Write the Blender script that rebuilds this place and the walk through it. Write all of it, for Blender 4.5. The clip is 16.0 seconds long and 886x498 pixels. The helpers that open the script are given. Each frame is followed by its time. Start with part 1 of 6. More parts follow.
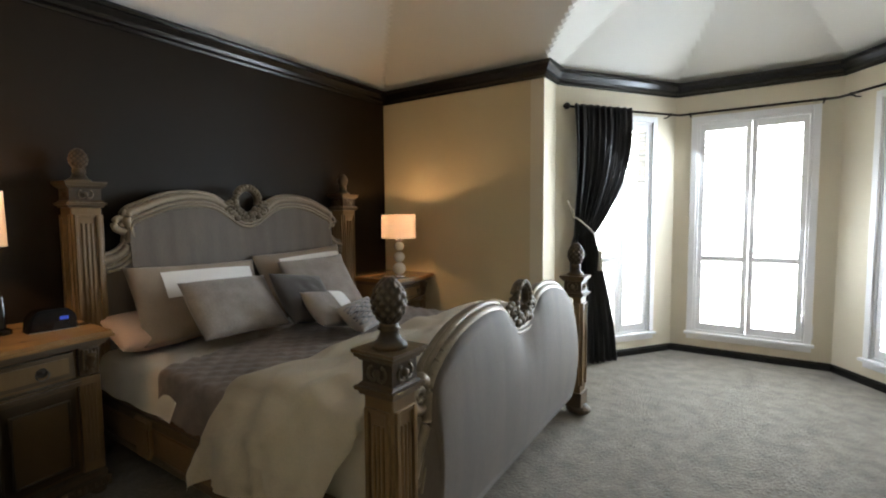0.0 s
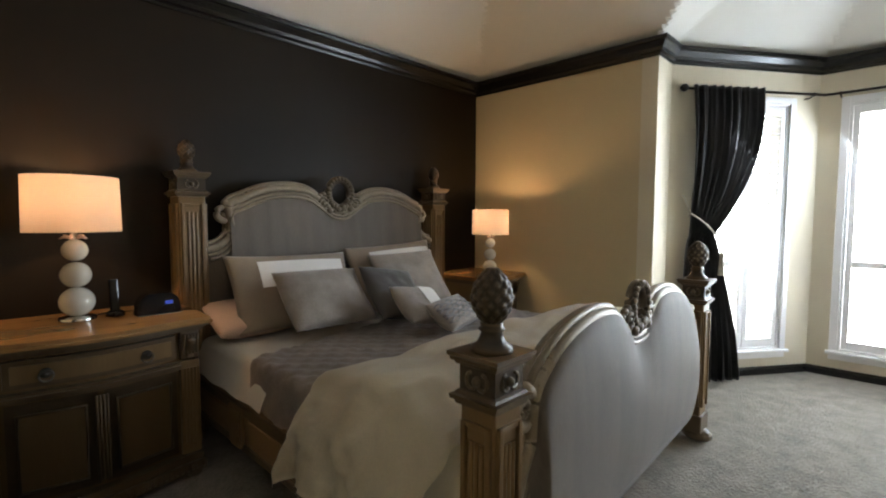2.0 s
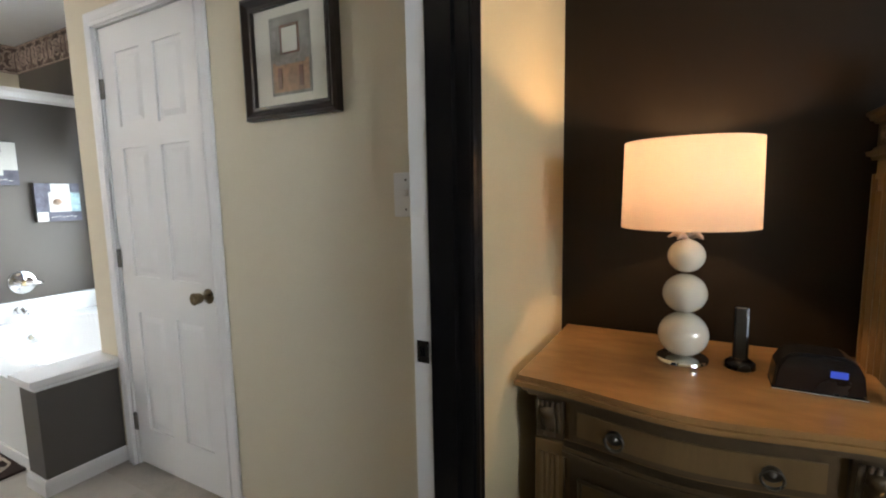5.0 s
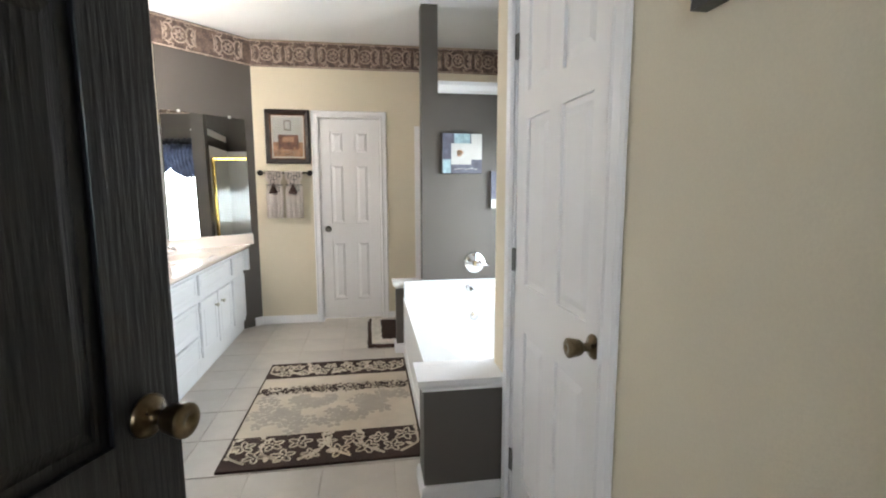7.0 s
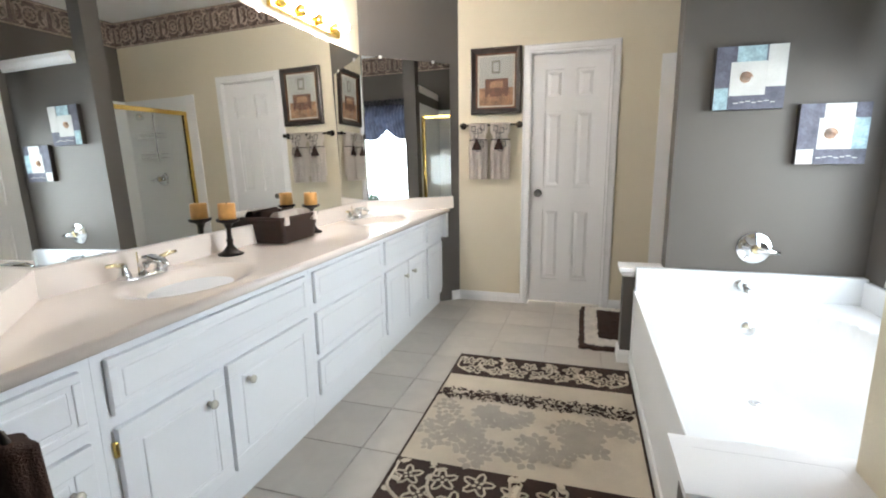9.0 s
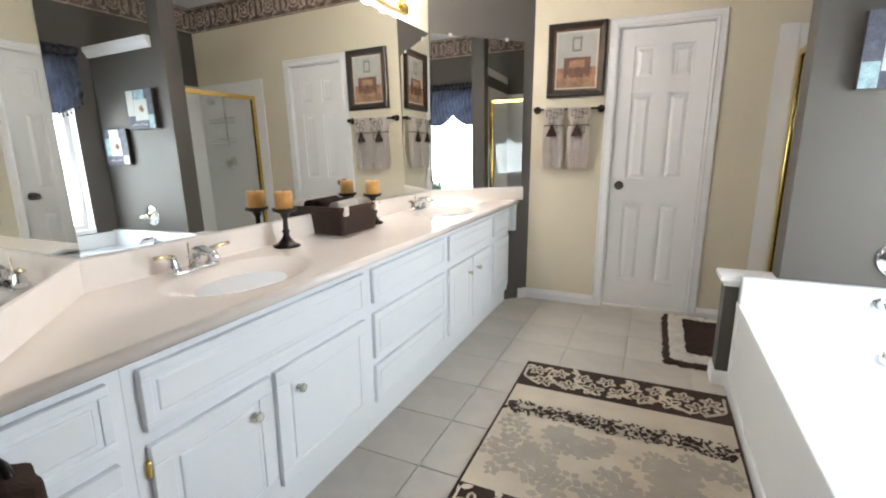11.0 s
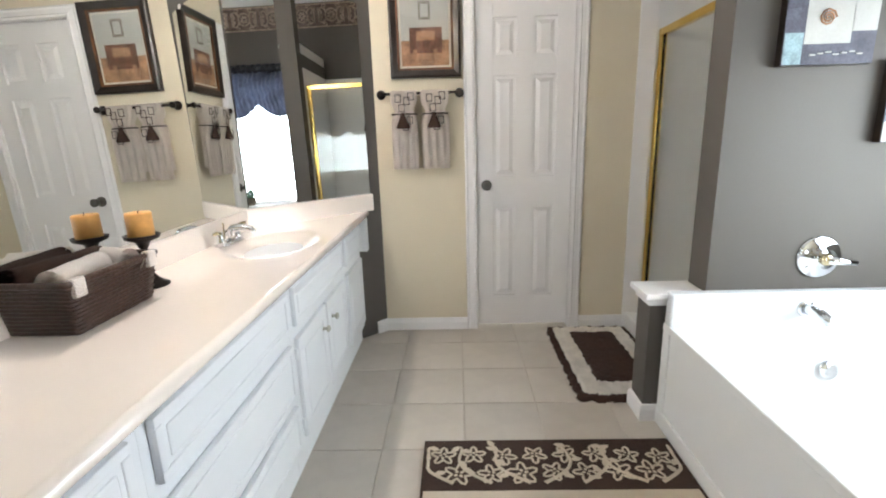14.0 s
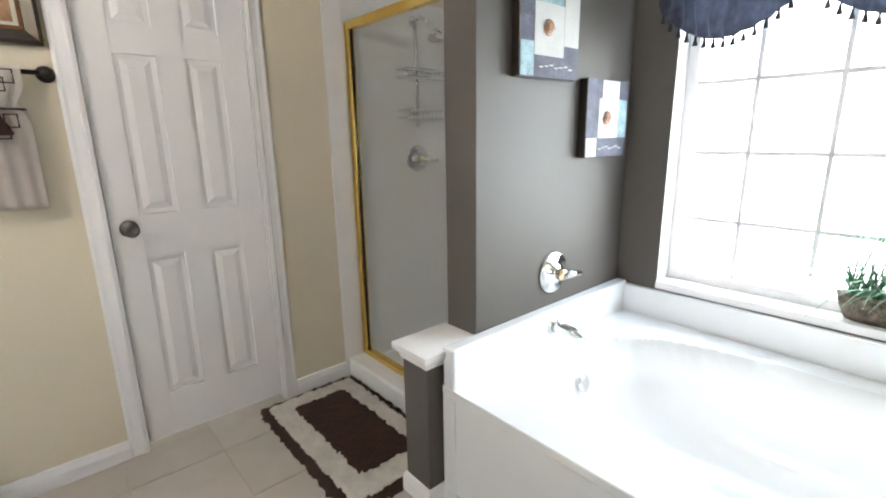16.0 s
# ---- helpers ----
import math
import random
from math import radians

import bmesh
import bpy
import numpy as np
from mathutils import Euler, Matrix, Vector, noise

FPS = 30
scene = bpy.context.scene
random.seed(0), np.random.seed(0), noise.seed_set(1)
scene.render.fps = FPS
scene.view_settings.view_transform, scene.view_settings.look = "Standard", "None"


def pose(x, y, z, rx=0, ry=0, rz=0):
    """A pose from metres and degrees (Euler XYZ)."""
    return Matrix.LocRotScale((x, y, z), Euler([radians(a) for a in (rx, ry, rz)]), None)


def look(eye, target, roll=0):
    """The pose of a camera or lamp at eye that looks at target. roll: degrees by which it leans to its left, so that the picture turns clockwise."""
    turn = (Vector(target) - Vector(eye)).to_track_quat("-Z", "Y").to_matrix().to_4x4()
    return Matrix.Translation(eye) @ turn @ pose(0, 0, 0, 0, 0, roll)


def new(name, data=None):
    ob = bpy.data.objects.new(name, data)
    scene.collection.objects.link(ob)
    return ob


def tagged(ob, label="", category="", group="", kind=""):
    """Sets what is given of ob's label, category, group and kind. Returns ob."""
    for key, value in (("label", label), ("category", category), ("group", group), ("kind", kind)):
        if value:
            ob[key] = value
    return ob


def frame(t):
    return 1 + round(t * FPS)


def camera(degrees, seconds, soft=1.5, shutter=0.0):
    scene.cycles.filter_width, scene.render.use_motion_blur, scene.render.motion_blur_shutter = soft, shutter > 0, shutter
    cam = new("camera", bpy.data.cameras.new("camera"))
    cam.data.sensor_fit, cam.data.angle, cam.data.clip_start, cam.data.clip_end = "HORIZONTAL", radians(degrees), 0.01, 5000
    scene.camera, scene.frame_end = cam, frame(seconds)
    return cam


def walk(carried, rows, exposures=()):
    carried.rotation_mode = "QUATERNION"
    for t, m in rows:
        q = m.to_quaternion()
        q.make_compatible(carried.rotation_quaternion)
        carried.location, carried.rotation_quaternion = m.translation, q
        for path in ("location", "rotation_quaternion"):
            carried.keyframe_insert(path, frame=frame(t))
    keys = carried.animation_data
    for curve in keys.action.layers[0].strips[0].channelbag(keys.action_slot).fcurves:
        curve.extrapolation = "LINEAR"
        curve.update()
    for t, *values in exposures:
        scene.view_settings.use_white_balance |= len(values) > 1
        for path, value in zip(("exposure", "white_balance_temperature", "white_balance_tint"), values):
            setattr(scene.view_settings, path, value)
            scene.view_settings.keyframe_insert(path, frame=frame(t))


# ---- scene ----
cam = camera(86.8, 16.0, soft=2.0)
PATH = [
    (0, (-3.072, -0.047, 1.368), (-1.959, -1.702, 1.232), -0.4),
    (0.5, (-3.072, -0.057, 1.366), (-1.903, -1.674, 1.232), -0.5),
    (1, (-3.036, -0.079, 1.353), (-1.818, -1.66, 1.225), -0.3),
    (1.5, (-2.989, -0.114, 1.329), (-1.696, -1.635, 1.207), -0.1),
    (2, (-2.89, -0.178, 1.314), (-1.498, -1.608, 1.185), 0.2),
    (2.5, (-2.72, -0.250, 1.303), (-1.208, -1.552, 1.165), 0.7),
    (3, (-2.614, -0.401, 1.324), (-0.894, -1.406, 1.151), 0.3),
    (3.5, (-2.415, -0.55, 1.345), (-0.512, -1.122, 1.150), -0.9),
    (4, (-2.233, -0.57, 1.314), (-0.247, -0.719, 1.132), -0.4),
    (4.5, (-2.012, -0.505, 1.345), (-0.041, -0.23, 1.14), -0.2),
    (4.8, (-1.819, -0.572, 1.346), (0.041, 0.133, 1.136), -0.6),
    (5, (-1.706, -0.584, 1.365), (0.029, 0.381, 1.125), -1.1),
    (5.2, (-1.606, -0.544, 1.366), (-0.001, 0.622, 1.117), -1.6),
    (5.9, (-1.33, -0.36, 1.36), (-0.55, 1.46, 1.11), -0.8),
    (6.6, (-1.10, -0.05, 1.35), (-0.72, 1.90, 1.10), -0.3),
    (7.3, (-1.03, 0.287, 1.333), (-0.817, 2.26, 1.083), 0.2),
    (7.5, (-1.053, 0.371, 1.307), (-0.934, 2.352, 1.055), 0.5),
    (8, (-1.103, 0.621, 1.32), (-1.195, 2.594, 1.004), 0.2),
    (8.5, (-1.070, 0.850, 1.272), (-1.415, 2.790, 0.927), -0.8),
    (9, (-1.089, 1.025, 1.250), (-1.659, 2.904, 0.871), -0.8),
    (9.5, (-1.135, 1.160, 1.247), (-1.850, 2.983, 0.842), -0.6),
    (9.7, (-1.150, 1.185, 1.247), (-1.912, 2.985, 0.835), -0.5),
    (10.7, (-1.200, 1.240, 1.247), (-2.000, 3.025, 0.822), -0.3),
    (11.8, (-1.264, 1.316, 1.246), (-2.074, 3.091, 0.803), -0.1),
    (12, (-1.271, 1.362, 1.253), (-2.061, 3.144, 0.805), -0.3),
    (12.5, (-1.250, 1.540, 1.264), (-2.020, 3.328, 0.807), -1.0),
    (13, (-1.389, 1.743, 1.246), (-2.003, 3.59, 0.788), -1.2),
    (13.5, (-1.502, 1.843, 1.253), (-1.874, 3.753, 0.793), -1.3),
    (14, (-1.649, 2.045, 1.266), (-1.716, 3.988, 0.797), -1.7),
    (14.5, (-1.614, 2.294, 1.273), (-1.45, 4.226, 0.781), -2.1),
    (15, (-1.676, 2.495, 1.255), (-1.143, 4.365, 0.787), -1.6),
    (15.2, (-1.769, 2.601, 1.287), (-1.009, 4.384, 0.793), -0.9),
    (15.5, (-1.803, 2.705, 1.312), (-0.805, 4.364, 0.809), -1.0),
    (16, (-1.715, 2.838, 1.295), (-0.447, 4.309, 0.82), -1.0),
]
EXPOSURES = [(0, 0.46), (2.5, 0.48), (3.5, 0.46), (4.0, 0.44), (4.5, 0.42), (5.2, 0.85), (7.3, 0.88), (9.0, 0.86), (13.5, 0.86), (16, 0.74)]
walk(cam, [(t, look(eye, target, roll)) for t, eye, target, roll in PATH], EXPOSURES)

# ---- world, sun, window light ----
world = bpy.data.worlds.new("sky")
scene.world = world
world.use_nodes = True
wn = world.node_tree
sky = wn.nodes.new("ShaderNodeTexSky")
sky.sky_type, sky.sun_disc = "NISHITA", False
sky.sun_elevation, sky.sun_rotation = radians(52), radians(80)
wn.links.new(sky.outputs["Color"], wn.nodes["Background"].inputs["Color"])
wn.nodes["Background"].inputs["Strength"].default_value = 0.12


def lamp(kind, name, m, energy, colour, **more):
    d = bpy.data.lights.new(name, kind)
    d.energy, d.color = energy, colour
    if kind == "AREA":
        d.shape, d.size, d.size_y = "RECTANGLE", more["size"], more["size_y"]
    elif kind == "SUN":
        d.angle = more["angle"]
    else:
        d.shadow_soft_size = more["radius"]
    ob = new(name, d)
    ob.matrix_world = m
    return ob


lamp("SUN", "sun", look((6, 3.4, 8.6), (0.0, 2.9, 0.8)), 1.6, (1.0, 0.95, 0.86), angle=radians(0.6))
LAMP_W = 9.5
DAY = (0.74, 0.87, 1.0)
lamp("AREA", "window_light_tub", look((0.47, 3.05, 1.35), (-1.6, 3.0, 0.9)), 23, (0.72, 0.85, 1.0), size=1.2, size_y=1.3)
lamp("AREA", "window_light_bay", look((-3.0, -5.36, 1.25), (-2.4, -3.2, 0.5)), 78, DAY, size=0.9, size_y=1.9)
lamp("AREA", "window_light_bay", look((-2.02, -4.86, 1.25), (-2.6, -3.4, 0.5)), 24, DAY, size=0.55, size_y=1.9)
lamp("AREA", "window_light_bay", look((-4.0, -4.86, 1.25), (-2.8, -3.0, 0.9)), 20, DAY, size=0.8, size_y=1.9)


# ---- materials ----
def M(name, base, rough=0.5, metal=0.0, var=0.10, scale=3.0, fine=45.0, bump=0.05, tint=None, stretch=(1, 1, 1), coat=0.0, sheen=0.0, wear=None):
    """A surface with broad and fine variation of its colour, a fine relief and uneven gloss."""
    m = bpy.data.materials.new(name)
    m.use_nodes = True
    n, l = m.node_tree.nodes, m.node_tree.links
    b = n["Principled BSDF"]
    co = n.new("ShaderNodeTexCoord")
    mp = n.new("ShaderNodeMapping")
    mp.inputs["Scale"].default_value = stretch
    l.new(co.outputs["Object"], mp.inputs["Vector"])
    big, small = n.new("ShaderNodeTexNoise"), n.new("ShaderNodeTexNoise")
    big.inputs["Scale"].default_value, big.inputs["Detail"].default_value = scale, 4
    small.inputs["Scale"].default_value, small.inputs["Detail"].default_value = fine, 6
    for t in (big, small):
        l.new(mp.outputs["Vector"], t.inputs["Vector"])
    dark = tuple(c * (1 - var) for c in base)
    light = tint or tuple(min(1, c * (1 + var)) for c in base)
    r1 = n.new("ShaderNodeValToRGB")
    r1.color_ramp.elements[0].position, r1.color_ramp.elements[1].position = 0.32, 0.68
    r1.color_ramp.elements[0].color, r1.color_ramp.elements[1].color = (*dark, 1), (*light, 1)
    l.new(big.outputs["Fac"], r1.inputs["Fac"])
    r2 = n.new("ShaderNodeValToRGB")
    r2.color_ramp.elements[0].position, r2.color_ramp.elements[1].position = 0.3, 0.7
    r2.color_ramp.elements[0].color = (1 - var, 1 - var, 1 - var, 1)
    r2.color_ramp.elements[1].color = (1, 1, 1, 1)
    l.new(small.outputs["Fac"], r2.inputs["Fac"])
    mx = n.new("ShaderNodeMix")
    mx.data_type, mx.blend_type = "RGBA", "MULTIPLY"
    mx.inputs["Factor"].default_value = 1.0
    l.new(r1.outputs["Color"], mx.inputs[6])
    l.new(r2.outputs["Color"], mx.inputs[7])
    last = mx.outputs[2]
    if wear:
        geo = n.new("ShaderNodeNewGeometry")
        r3 = n.new("ShaderNodeValToRGB")
        r3.color_ramp.elements[0].position, r3.color_ramp.elements[1].position = 0.50, 0.60
        l.new(geo.outputs["Pointiness"], r3.inputs["Fac"])
        m2 = n.new("ShaderNodeMix")
        m2.data_type = "RGBA"
        l.new(r3.outputs["Color"], m2.inputs["Factor"])
        l.new(last, m2.inputs[6])
        m2.inputs[7].default_value = (*wear, 1)
        last = m2.outputs[2]
    l.new(last, b.inputs["Base Color"])
    mr = n.new("ShaderNodeMapRange")
    mr.inputs["To Min"].default_value, mr.inputs["To Max"].default_value = max(0, rough - 0.06), min(1, rough + 0.08)
    l.new(big.outputs["Fac"], mr.inputs["Value"])
    l.new(mr.outputs["Result"], b.inputs["Roughness"])
    b.inputs["Metallic"].default_value = metal
    b.inputs["Coat Weight"].default_value = coat
    b.inputs["Sheen Weight"].default_value = sheen
    if bump:
        bp = n.new("ShaderNodeBump")
        bp.inputs["Strength"].default_value, bp.inputs["Distance"].default_value = bump, 0.01
        l.new(small.outputs["Fac"], bp.inputs["Height"])
        l.new(bp.outputs["Normal"], b.inputs["Normal"])
    return m


def glow(name, colour, strength):
    m = bpy.data.materials.new(name)
    m.use_nodes = True
    b = m.node_tree.nodes["Principled BSDF"]
    b.inputs["Base Color"].default_value = (*colour, 1)
    b.inputs["Emission Color"].default_value = (*colour, 1)
    b.inputs["Emission Strength"].default_value = strength
    return m


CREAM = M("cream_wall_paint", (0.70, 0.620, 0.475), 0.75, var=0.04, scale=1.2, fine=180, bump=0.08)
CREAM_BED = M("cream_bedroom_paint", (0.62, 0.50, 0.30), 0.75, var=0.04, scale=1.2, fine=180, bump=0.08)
TAUPE = M("taupe_wall_paint", (0.100, 0.087, 0.076), 0.58, var=0.05, scale=1.5, fine=170, bump=0.07)
BROWN = M("dark_brown_wall_paint", (0.0125, 0.0070, 0.0028), 0.50, var=0.06, scale=1.4, fine=170, bump=0.07)
BROWN.node_tree.nodes["Principled BSDF"].inputs["Specular IOR Level"].default_value = 0.24
CEIL = M("ceiling_paint", (0.78, 0.75, 0.69), 0.85, var=0.03, scale=1.0, fine=150, bump=0.1)
CEIL_BATH = M("bath_ceiling_paint", (0.80, 0.80, 0.79), 0.85, var=0.02, scale=1.0, fine=150, bump=0.1)
WHITE = M("white_trim_paint", (0.83, 0.81, 0.805), 0.36, var=0.012, scale=2.0, fine=90, bump=0.015)
CABINET = M("white_cabinet_paint", (0.785, 0.80, 0.825), 0.34, var=0.012, scale=2.0, fine=70, bump=0.015)
BLACK = M("black_trim_paint", (0.010, 0.009, 0.009), 0.22, var=0.15, scale=2.0, fine=60, bump=0.04)
BLACKDOOR = M("black_door_paint", (0.008, 0.008, 0.010), 0.30, var=0.20, scale=1.0, fine=6, bump=0.35, stretch=(16, 16, 1.2))
CARPET = M("beige_carpet", (0.235, 0.200, 0.157), 0.95, var=0.26, scale=9.0, fine=55, bump=1.0, sheen=0.2)
TILE = M("beige_floor_tile", (0.50, 0.455, 0.40), 0.30, var=0.07, scale=2.5, fine=14, bump=0.03)
_n, _l = TILE.node_tree.nodes, TILE.node_tree.links
_oi, _hs = _n.new("ShaderNodeObjectInfo"), _n.new("ShaderNodeHueSaturation")
_mr = _n.new("ShaderNodeMapRange")
_mr.inputs["To Min"].default_value, _mr.inputs["To Max"].default_value = 0.93, 1.05
_l.new(_oi.outputs["Random"], _mr.inputs["Value"])
_l.new(_mr.outputs["Result"], _hs.inputs["Value"])
_src = _n["Principled BSDF"].inputs["Base Color"].links[0].from_socket
_l.new(_src, _hs.inputs["Color"])
_l.new(_hs.outputs["Color"], _n["Principled BSDF"].inputs["Base Color"])
GROUT = M("floor_grout", (0.50, 0.45, 0.39), 0.9, var=0.12, scale=6, fine=90, bump=0.3)
MARBLE = M("cultured_marble", (0.87, 0.775, 0.70), 0.08, var=0.012, scale=4, fine=20, bump=0.0, coat=0.3)
ACRYLIC = M("white_tub_acrylic", (0.84, 0.85, 0.86), 0.14, var=0.005, scale=2, fine=20, bump=0.0, coat=0.4)
SURROUND = M("shower_surround", (0.80, 0.80, 0.79), 0.50, var=0.006, scale=2, fine=20, bump=0.0)
CHROME = M("chrome", (0.78, 0.79, 0.80), 0.08, 1.0, var=0.03, scale=6, fine=50, bump=0.0)
BRASS = M("polished_brass", (0.80, 0.56, 0.16), 0.17, 1.0, var=0.06, scale=6, fine=50, bump=0.0)
PALEBRASS = M("pale_brass", (0.78, 0.66, 0.42), 0.14, 1.0, var=0.05, scale=6, fine=50, bump=0.0)
BRONZE = M("oil_rubbed_bronze", (0.030, 0.022, 0.018), 0.35, 0.7, var=0.2, scale=12, fine=80, bump=0.05)
PEWTER = M("aged_pewter", (0.20, 0.185, 0.165), 0.34, 1.0, var=0.3, scale=14, fine=80, bump=0.1)
KNOBBRASS = M("antique_brass", (0.20, 0.15, 0.09), 0.28, 1.0, var=0.35, scale=14, fine=80, bump=0.08)
MIRROR = M("mirror_silver", (0.86, 0.88, 0.87), 0.0, 1.0, var=0.0, bump=0.0)
MIRROR.node_tree.nodes["Map Range"].inputs["To Max"].default_value = 0.004
OAK = M("antique_oak", (0.185, 0.104, 0.036), 0.34, var=0.42, scale=2.2, fine=30, bump=0.06, stretch=(5, 5, 1), wear=(0.20, 0.125, 0.055))
OAKTOP = M("honey_oak_top", (0.33, 0.185, 0.075), 0.22, var=0.16, scale=2.5, fine=14, bump=0.0, stretch=(0.8, 2.2, 1))
CARVED = M("carved_dark_wood", (0.042, 0.025, 0.012), 0.36, var=0.35, scale=12, fine=60, bump=0.2, wear=(0.11, 0.072, 0.036))
GILT = M("pewter_gilt_carving", (0.070, 0.047, 0.028), 0.36, 0.25, var=0.45, scale=22, fine=90, bump=0.35, wear=(0.15, 0.115, 0.075))
SILVERED = M("silvered_frame", (0.155, 0.112, 0.070), 0.34, 0.25, var=0.45, scale=9, fine=70, bump=0.2, wear=(0.36, 0.30, 0.22))
UPHOLSTERY = M("grey_upholstery", (0.130, 0.104, 0.083), 0.66, var=0.16, scale=3, fine=60, bump=0.06, sheen=0.15, stretch=(4, 4, 0.5))
QUILT = M("grey_brown_quilt", (0.42, 0.335, 0.275), 0.68, var=0.18, scale=9, fine=110, bump=0.25, sheen=0.4)
SHEET = M("cream_sheet", (0.90, 0.85, 0.77), 0.85, var=0.05, scale=3, fine=150, bump=0.12, sheen=0.2)
DUVET = M("ivory_duvet", (0.90, 0.80, 0.64), 0.8, var=0.06, scale=3, fine=130, bump=0.15, sheen=0.25)
WHITECLOTH = M("white_cotton", (0.84, 0.82, 0.80), 0.85, var=0.04, scale=5, fine=150, bump=0.15)
SHAM = M("taupe_sham", (0.30, 0.235, 0.175), 0.75, var=0.1, scale=6, fine=150, bump=0.15, sheen=0.3)
GREYPILLOW = M("grey_quilted_cotton", (0.30, 0.255, 0.225), 0.7, var=0.16, scale=10, fine=110, bump=0.3, sheen=0.4)
DARKPILLOW = M("charcoal_brown_cloth", (0.060, 0.050, 0.045), 0.7, var=0.14, scale=8, fine=150, bump=0.2, sheen=0.3)
PINK = M("pale_pink_case", (0.58, 0.42, 0.34), 0.85, var=0.05, scale=5, fine=150, bump=0.12)
CERAMIC = M("ivory_ceramic", (0.62, 0.60, 0.52), 0.16, var=0.04, scale=6, fine=40, bump=0.0, coat=0.5)
PLASTIC = M("black_plastic", (0.010, 0.010, 0.012), 0.25, var=0.1, scale=6, fine=60, bump=0.02)
BLUEGLOW = glow("blue_display", (0.05, 0.10, 0.6), 0.25)
PLATE = M("white_plate_plastic", (0.74, 0.72, 0.70), 0.35, var=0.02, scale=5, fine=60, bump=0.0)
CURTAIN = M("chocolate_curtain_silk", (0.018, 0.014, 0.014), 0.42, var=0.3, scale=3, fine=40, bump=0.25, stretch=(9, 9, 0.5), sheen=0.2, tint=(0.045, 0.038, 0.036))
ROPE = M("cream_cord", (0.62, 0.56, 0.47), 0.8, var=0.12, scale=20, fine=200, bump=0.4)
WICKER = M("dark_brown_wicker", (0.050, 0.022, 0.014), 0.38, var=0.35, scale=20, fine=90, bump=0.3)
CANDLE = M("amber_candle_wax", (0.72, 0.36, 0.10), 0.45, var=0.15, scale=14, fine=60, bump=0.05)
TOWEL = M("cream_terry_towel", (0.88, 0.79, 0.72), 0.95, var=0.07, scale=8, fine=220, bump=0.8, sheen=0.4)
TOWELB = M("brown_terry_towel", (0.050, 0.022, 0.013), 0.95, var=0.2, scale=8, fine=220, bump=0.8)
RUGCREAM = M("cream_rug_pile", (0.58, 0.50, 0.39), 0.95, var=0.08, scale=6, fine=220, bump=0.5)
RUGGREY = M("grey_rug_pile", (0.40, 0.35, 0.29), 0.95, var=0.08, scale=9, fine=220, bump=0.5)
RUGBROWN = M("dark_brown_rug_pile", (0.045, 0.022, 0.014), 0.95, var=0.2, scale=9, fine=220, bump=0.5)
MATWHITE = M("white_shag_mat", (0.72, 0.67, 0.60), 0.95, var=0.12, scale=16, fine=160, bump=0.9)
FRAMEWOOD = M("dark_walnut_frame", (0.022, 0.013, 0.009), 0.30, var=0.3, scale=10, fine=60, bump=0.08)
FRAMEGILT = M("burnished_copper_frame", (0.15, 0.055, 0.018), 0.35, 0.2, var=0.4, scale=10, fine=60, bump=0.08)
MATBOARD = M("cream_mat_board", (0.70, 0.66, 0.58), 0.8, var=0.03, scale=5, fine=120, bump=0.02)
SEPIA = M("sepia_print", (0.46, 0.25, 0.14), 0.6, var=0.35, scale=14, fine=60, bump=0.0)
SEPIADARK = M("dark_sepia_print", (0.20, 0.085, 0.050), 0.6, var=0.4, scale=16, fine=60, bump=0.0)
GREYPRINT = M("grey_print", (0.30, 0.27, 0.23), 0.6, var=0.35, scale=14, fine=60, bump=0.0)
SLATE = M("slate_blue_canvas", (0.115, 0.115, 0.15), 0.7, var=0.3, scale=16, fine=110, bump=0.12)
AQUA = M("aqua_canvas", (0.33, 0.46, 0.50), 0.7, var=0.3, scale=20, fine=110, bump=0.12)
IVORY = M("ivory_canvas", (0.52, 0.51, 0.48), 0.7, var=0.06, scale=9, fine=110, bump=0.12)
VALANCE = M("blue_grey_valance_satin", (0.115, 0.130, 0.185), 0.36, var=0.35, scale=9, fine=50, bump=0.15, sheen=0.2)
VALANCEDARK = M("dark_valance_header", (0.016, 0.017, 0.026), 0.5, var=0.35, scale=9, fine=50, bump=0.15)
GRASS = M("faded_green_leaf", (0.13, 0.30, 0.17), 0.5, var=0.3, scale=9, fine=50, bump=0.05)
OUTSIDE = glow("bright_outdoors", (0.93, 0.97, 1.0), 7.0)
SHADEMAT = bpy.data.materials.new("linen_lampshade")
SHADEMAT.use_nodes = True
_n, _l = SHADEMAT.node_tree.nodes, SHADEMAT.node_tree.links
_b = _n["Principled BSDF"]
_b.inputs["Base Color"].default_value = (0.85, 0.74, 0.60, 1)
_b.inputs["Roughness"].default_value = 0.9
_t = _n.new("ShaderNodeBsdfTranslucent")
_t.inputs["Color"].default_value = (0.34, 0.285, 0.285, 1)
_w = _n.new("ShaderNodeTexNoise")
_w.inputs["Scale"].default_value = 260
_bm = _n.new("ShaderNodeBump")
_bm.inputs["Strength"].default_value = 0.1
_l.new(_w.outputs["Fac"], _bm.inputs["Height"])
_l.new(_bm.outputs["Normal"], _b.inputs["Normal"])
_x = _n.new("ShaderNodeMixShader")
_x.inputs["Fac"].default_value = 0.45
_l.new(_b.outputs["BSDF"], _x.inputs[1])
_l.new(_t.outputs["BSDF"], _x.inputs[2])
_l.new(_x.outputs["Shader"], _n["Material Output"].inputs["Surface"])
GLASS = bpy.data.materials.new("clear_glass")
GLASS.use_nodes = True
_n, _l = GLASS.node_tree.nodes, GLASS.node_tree.links
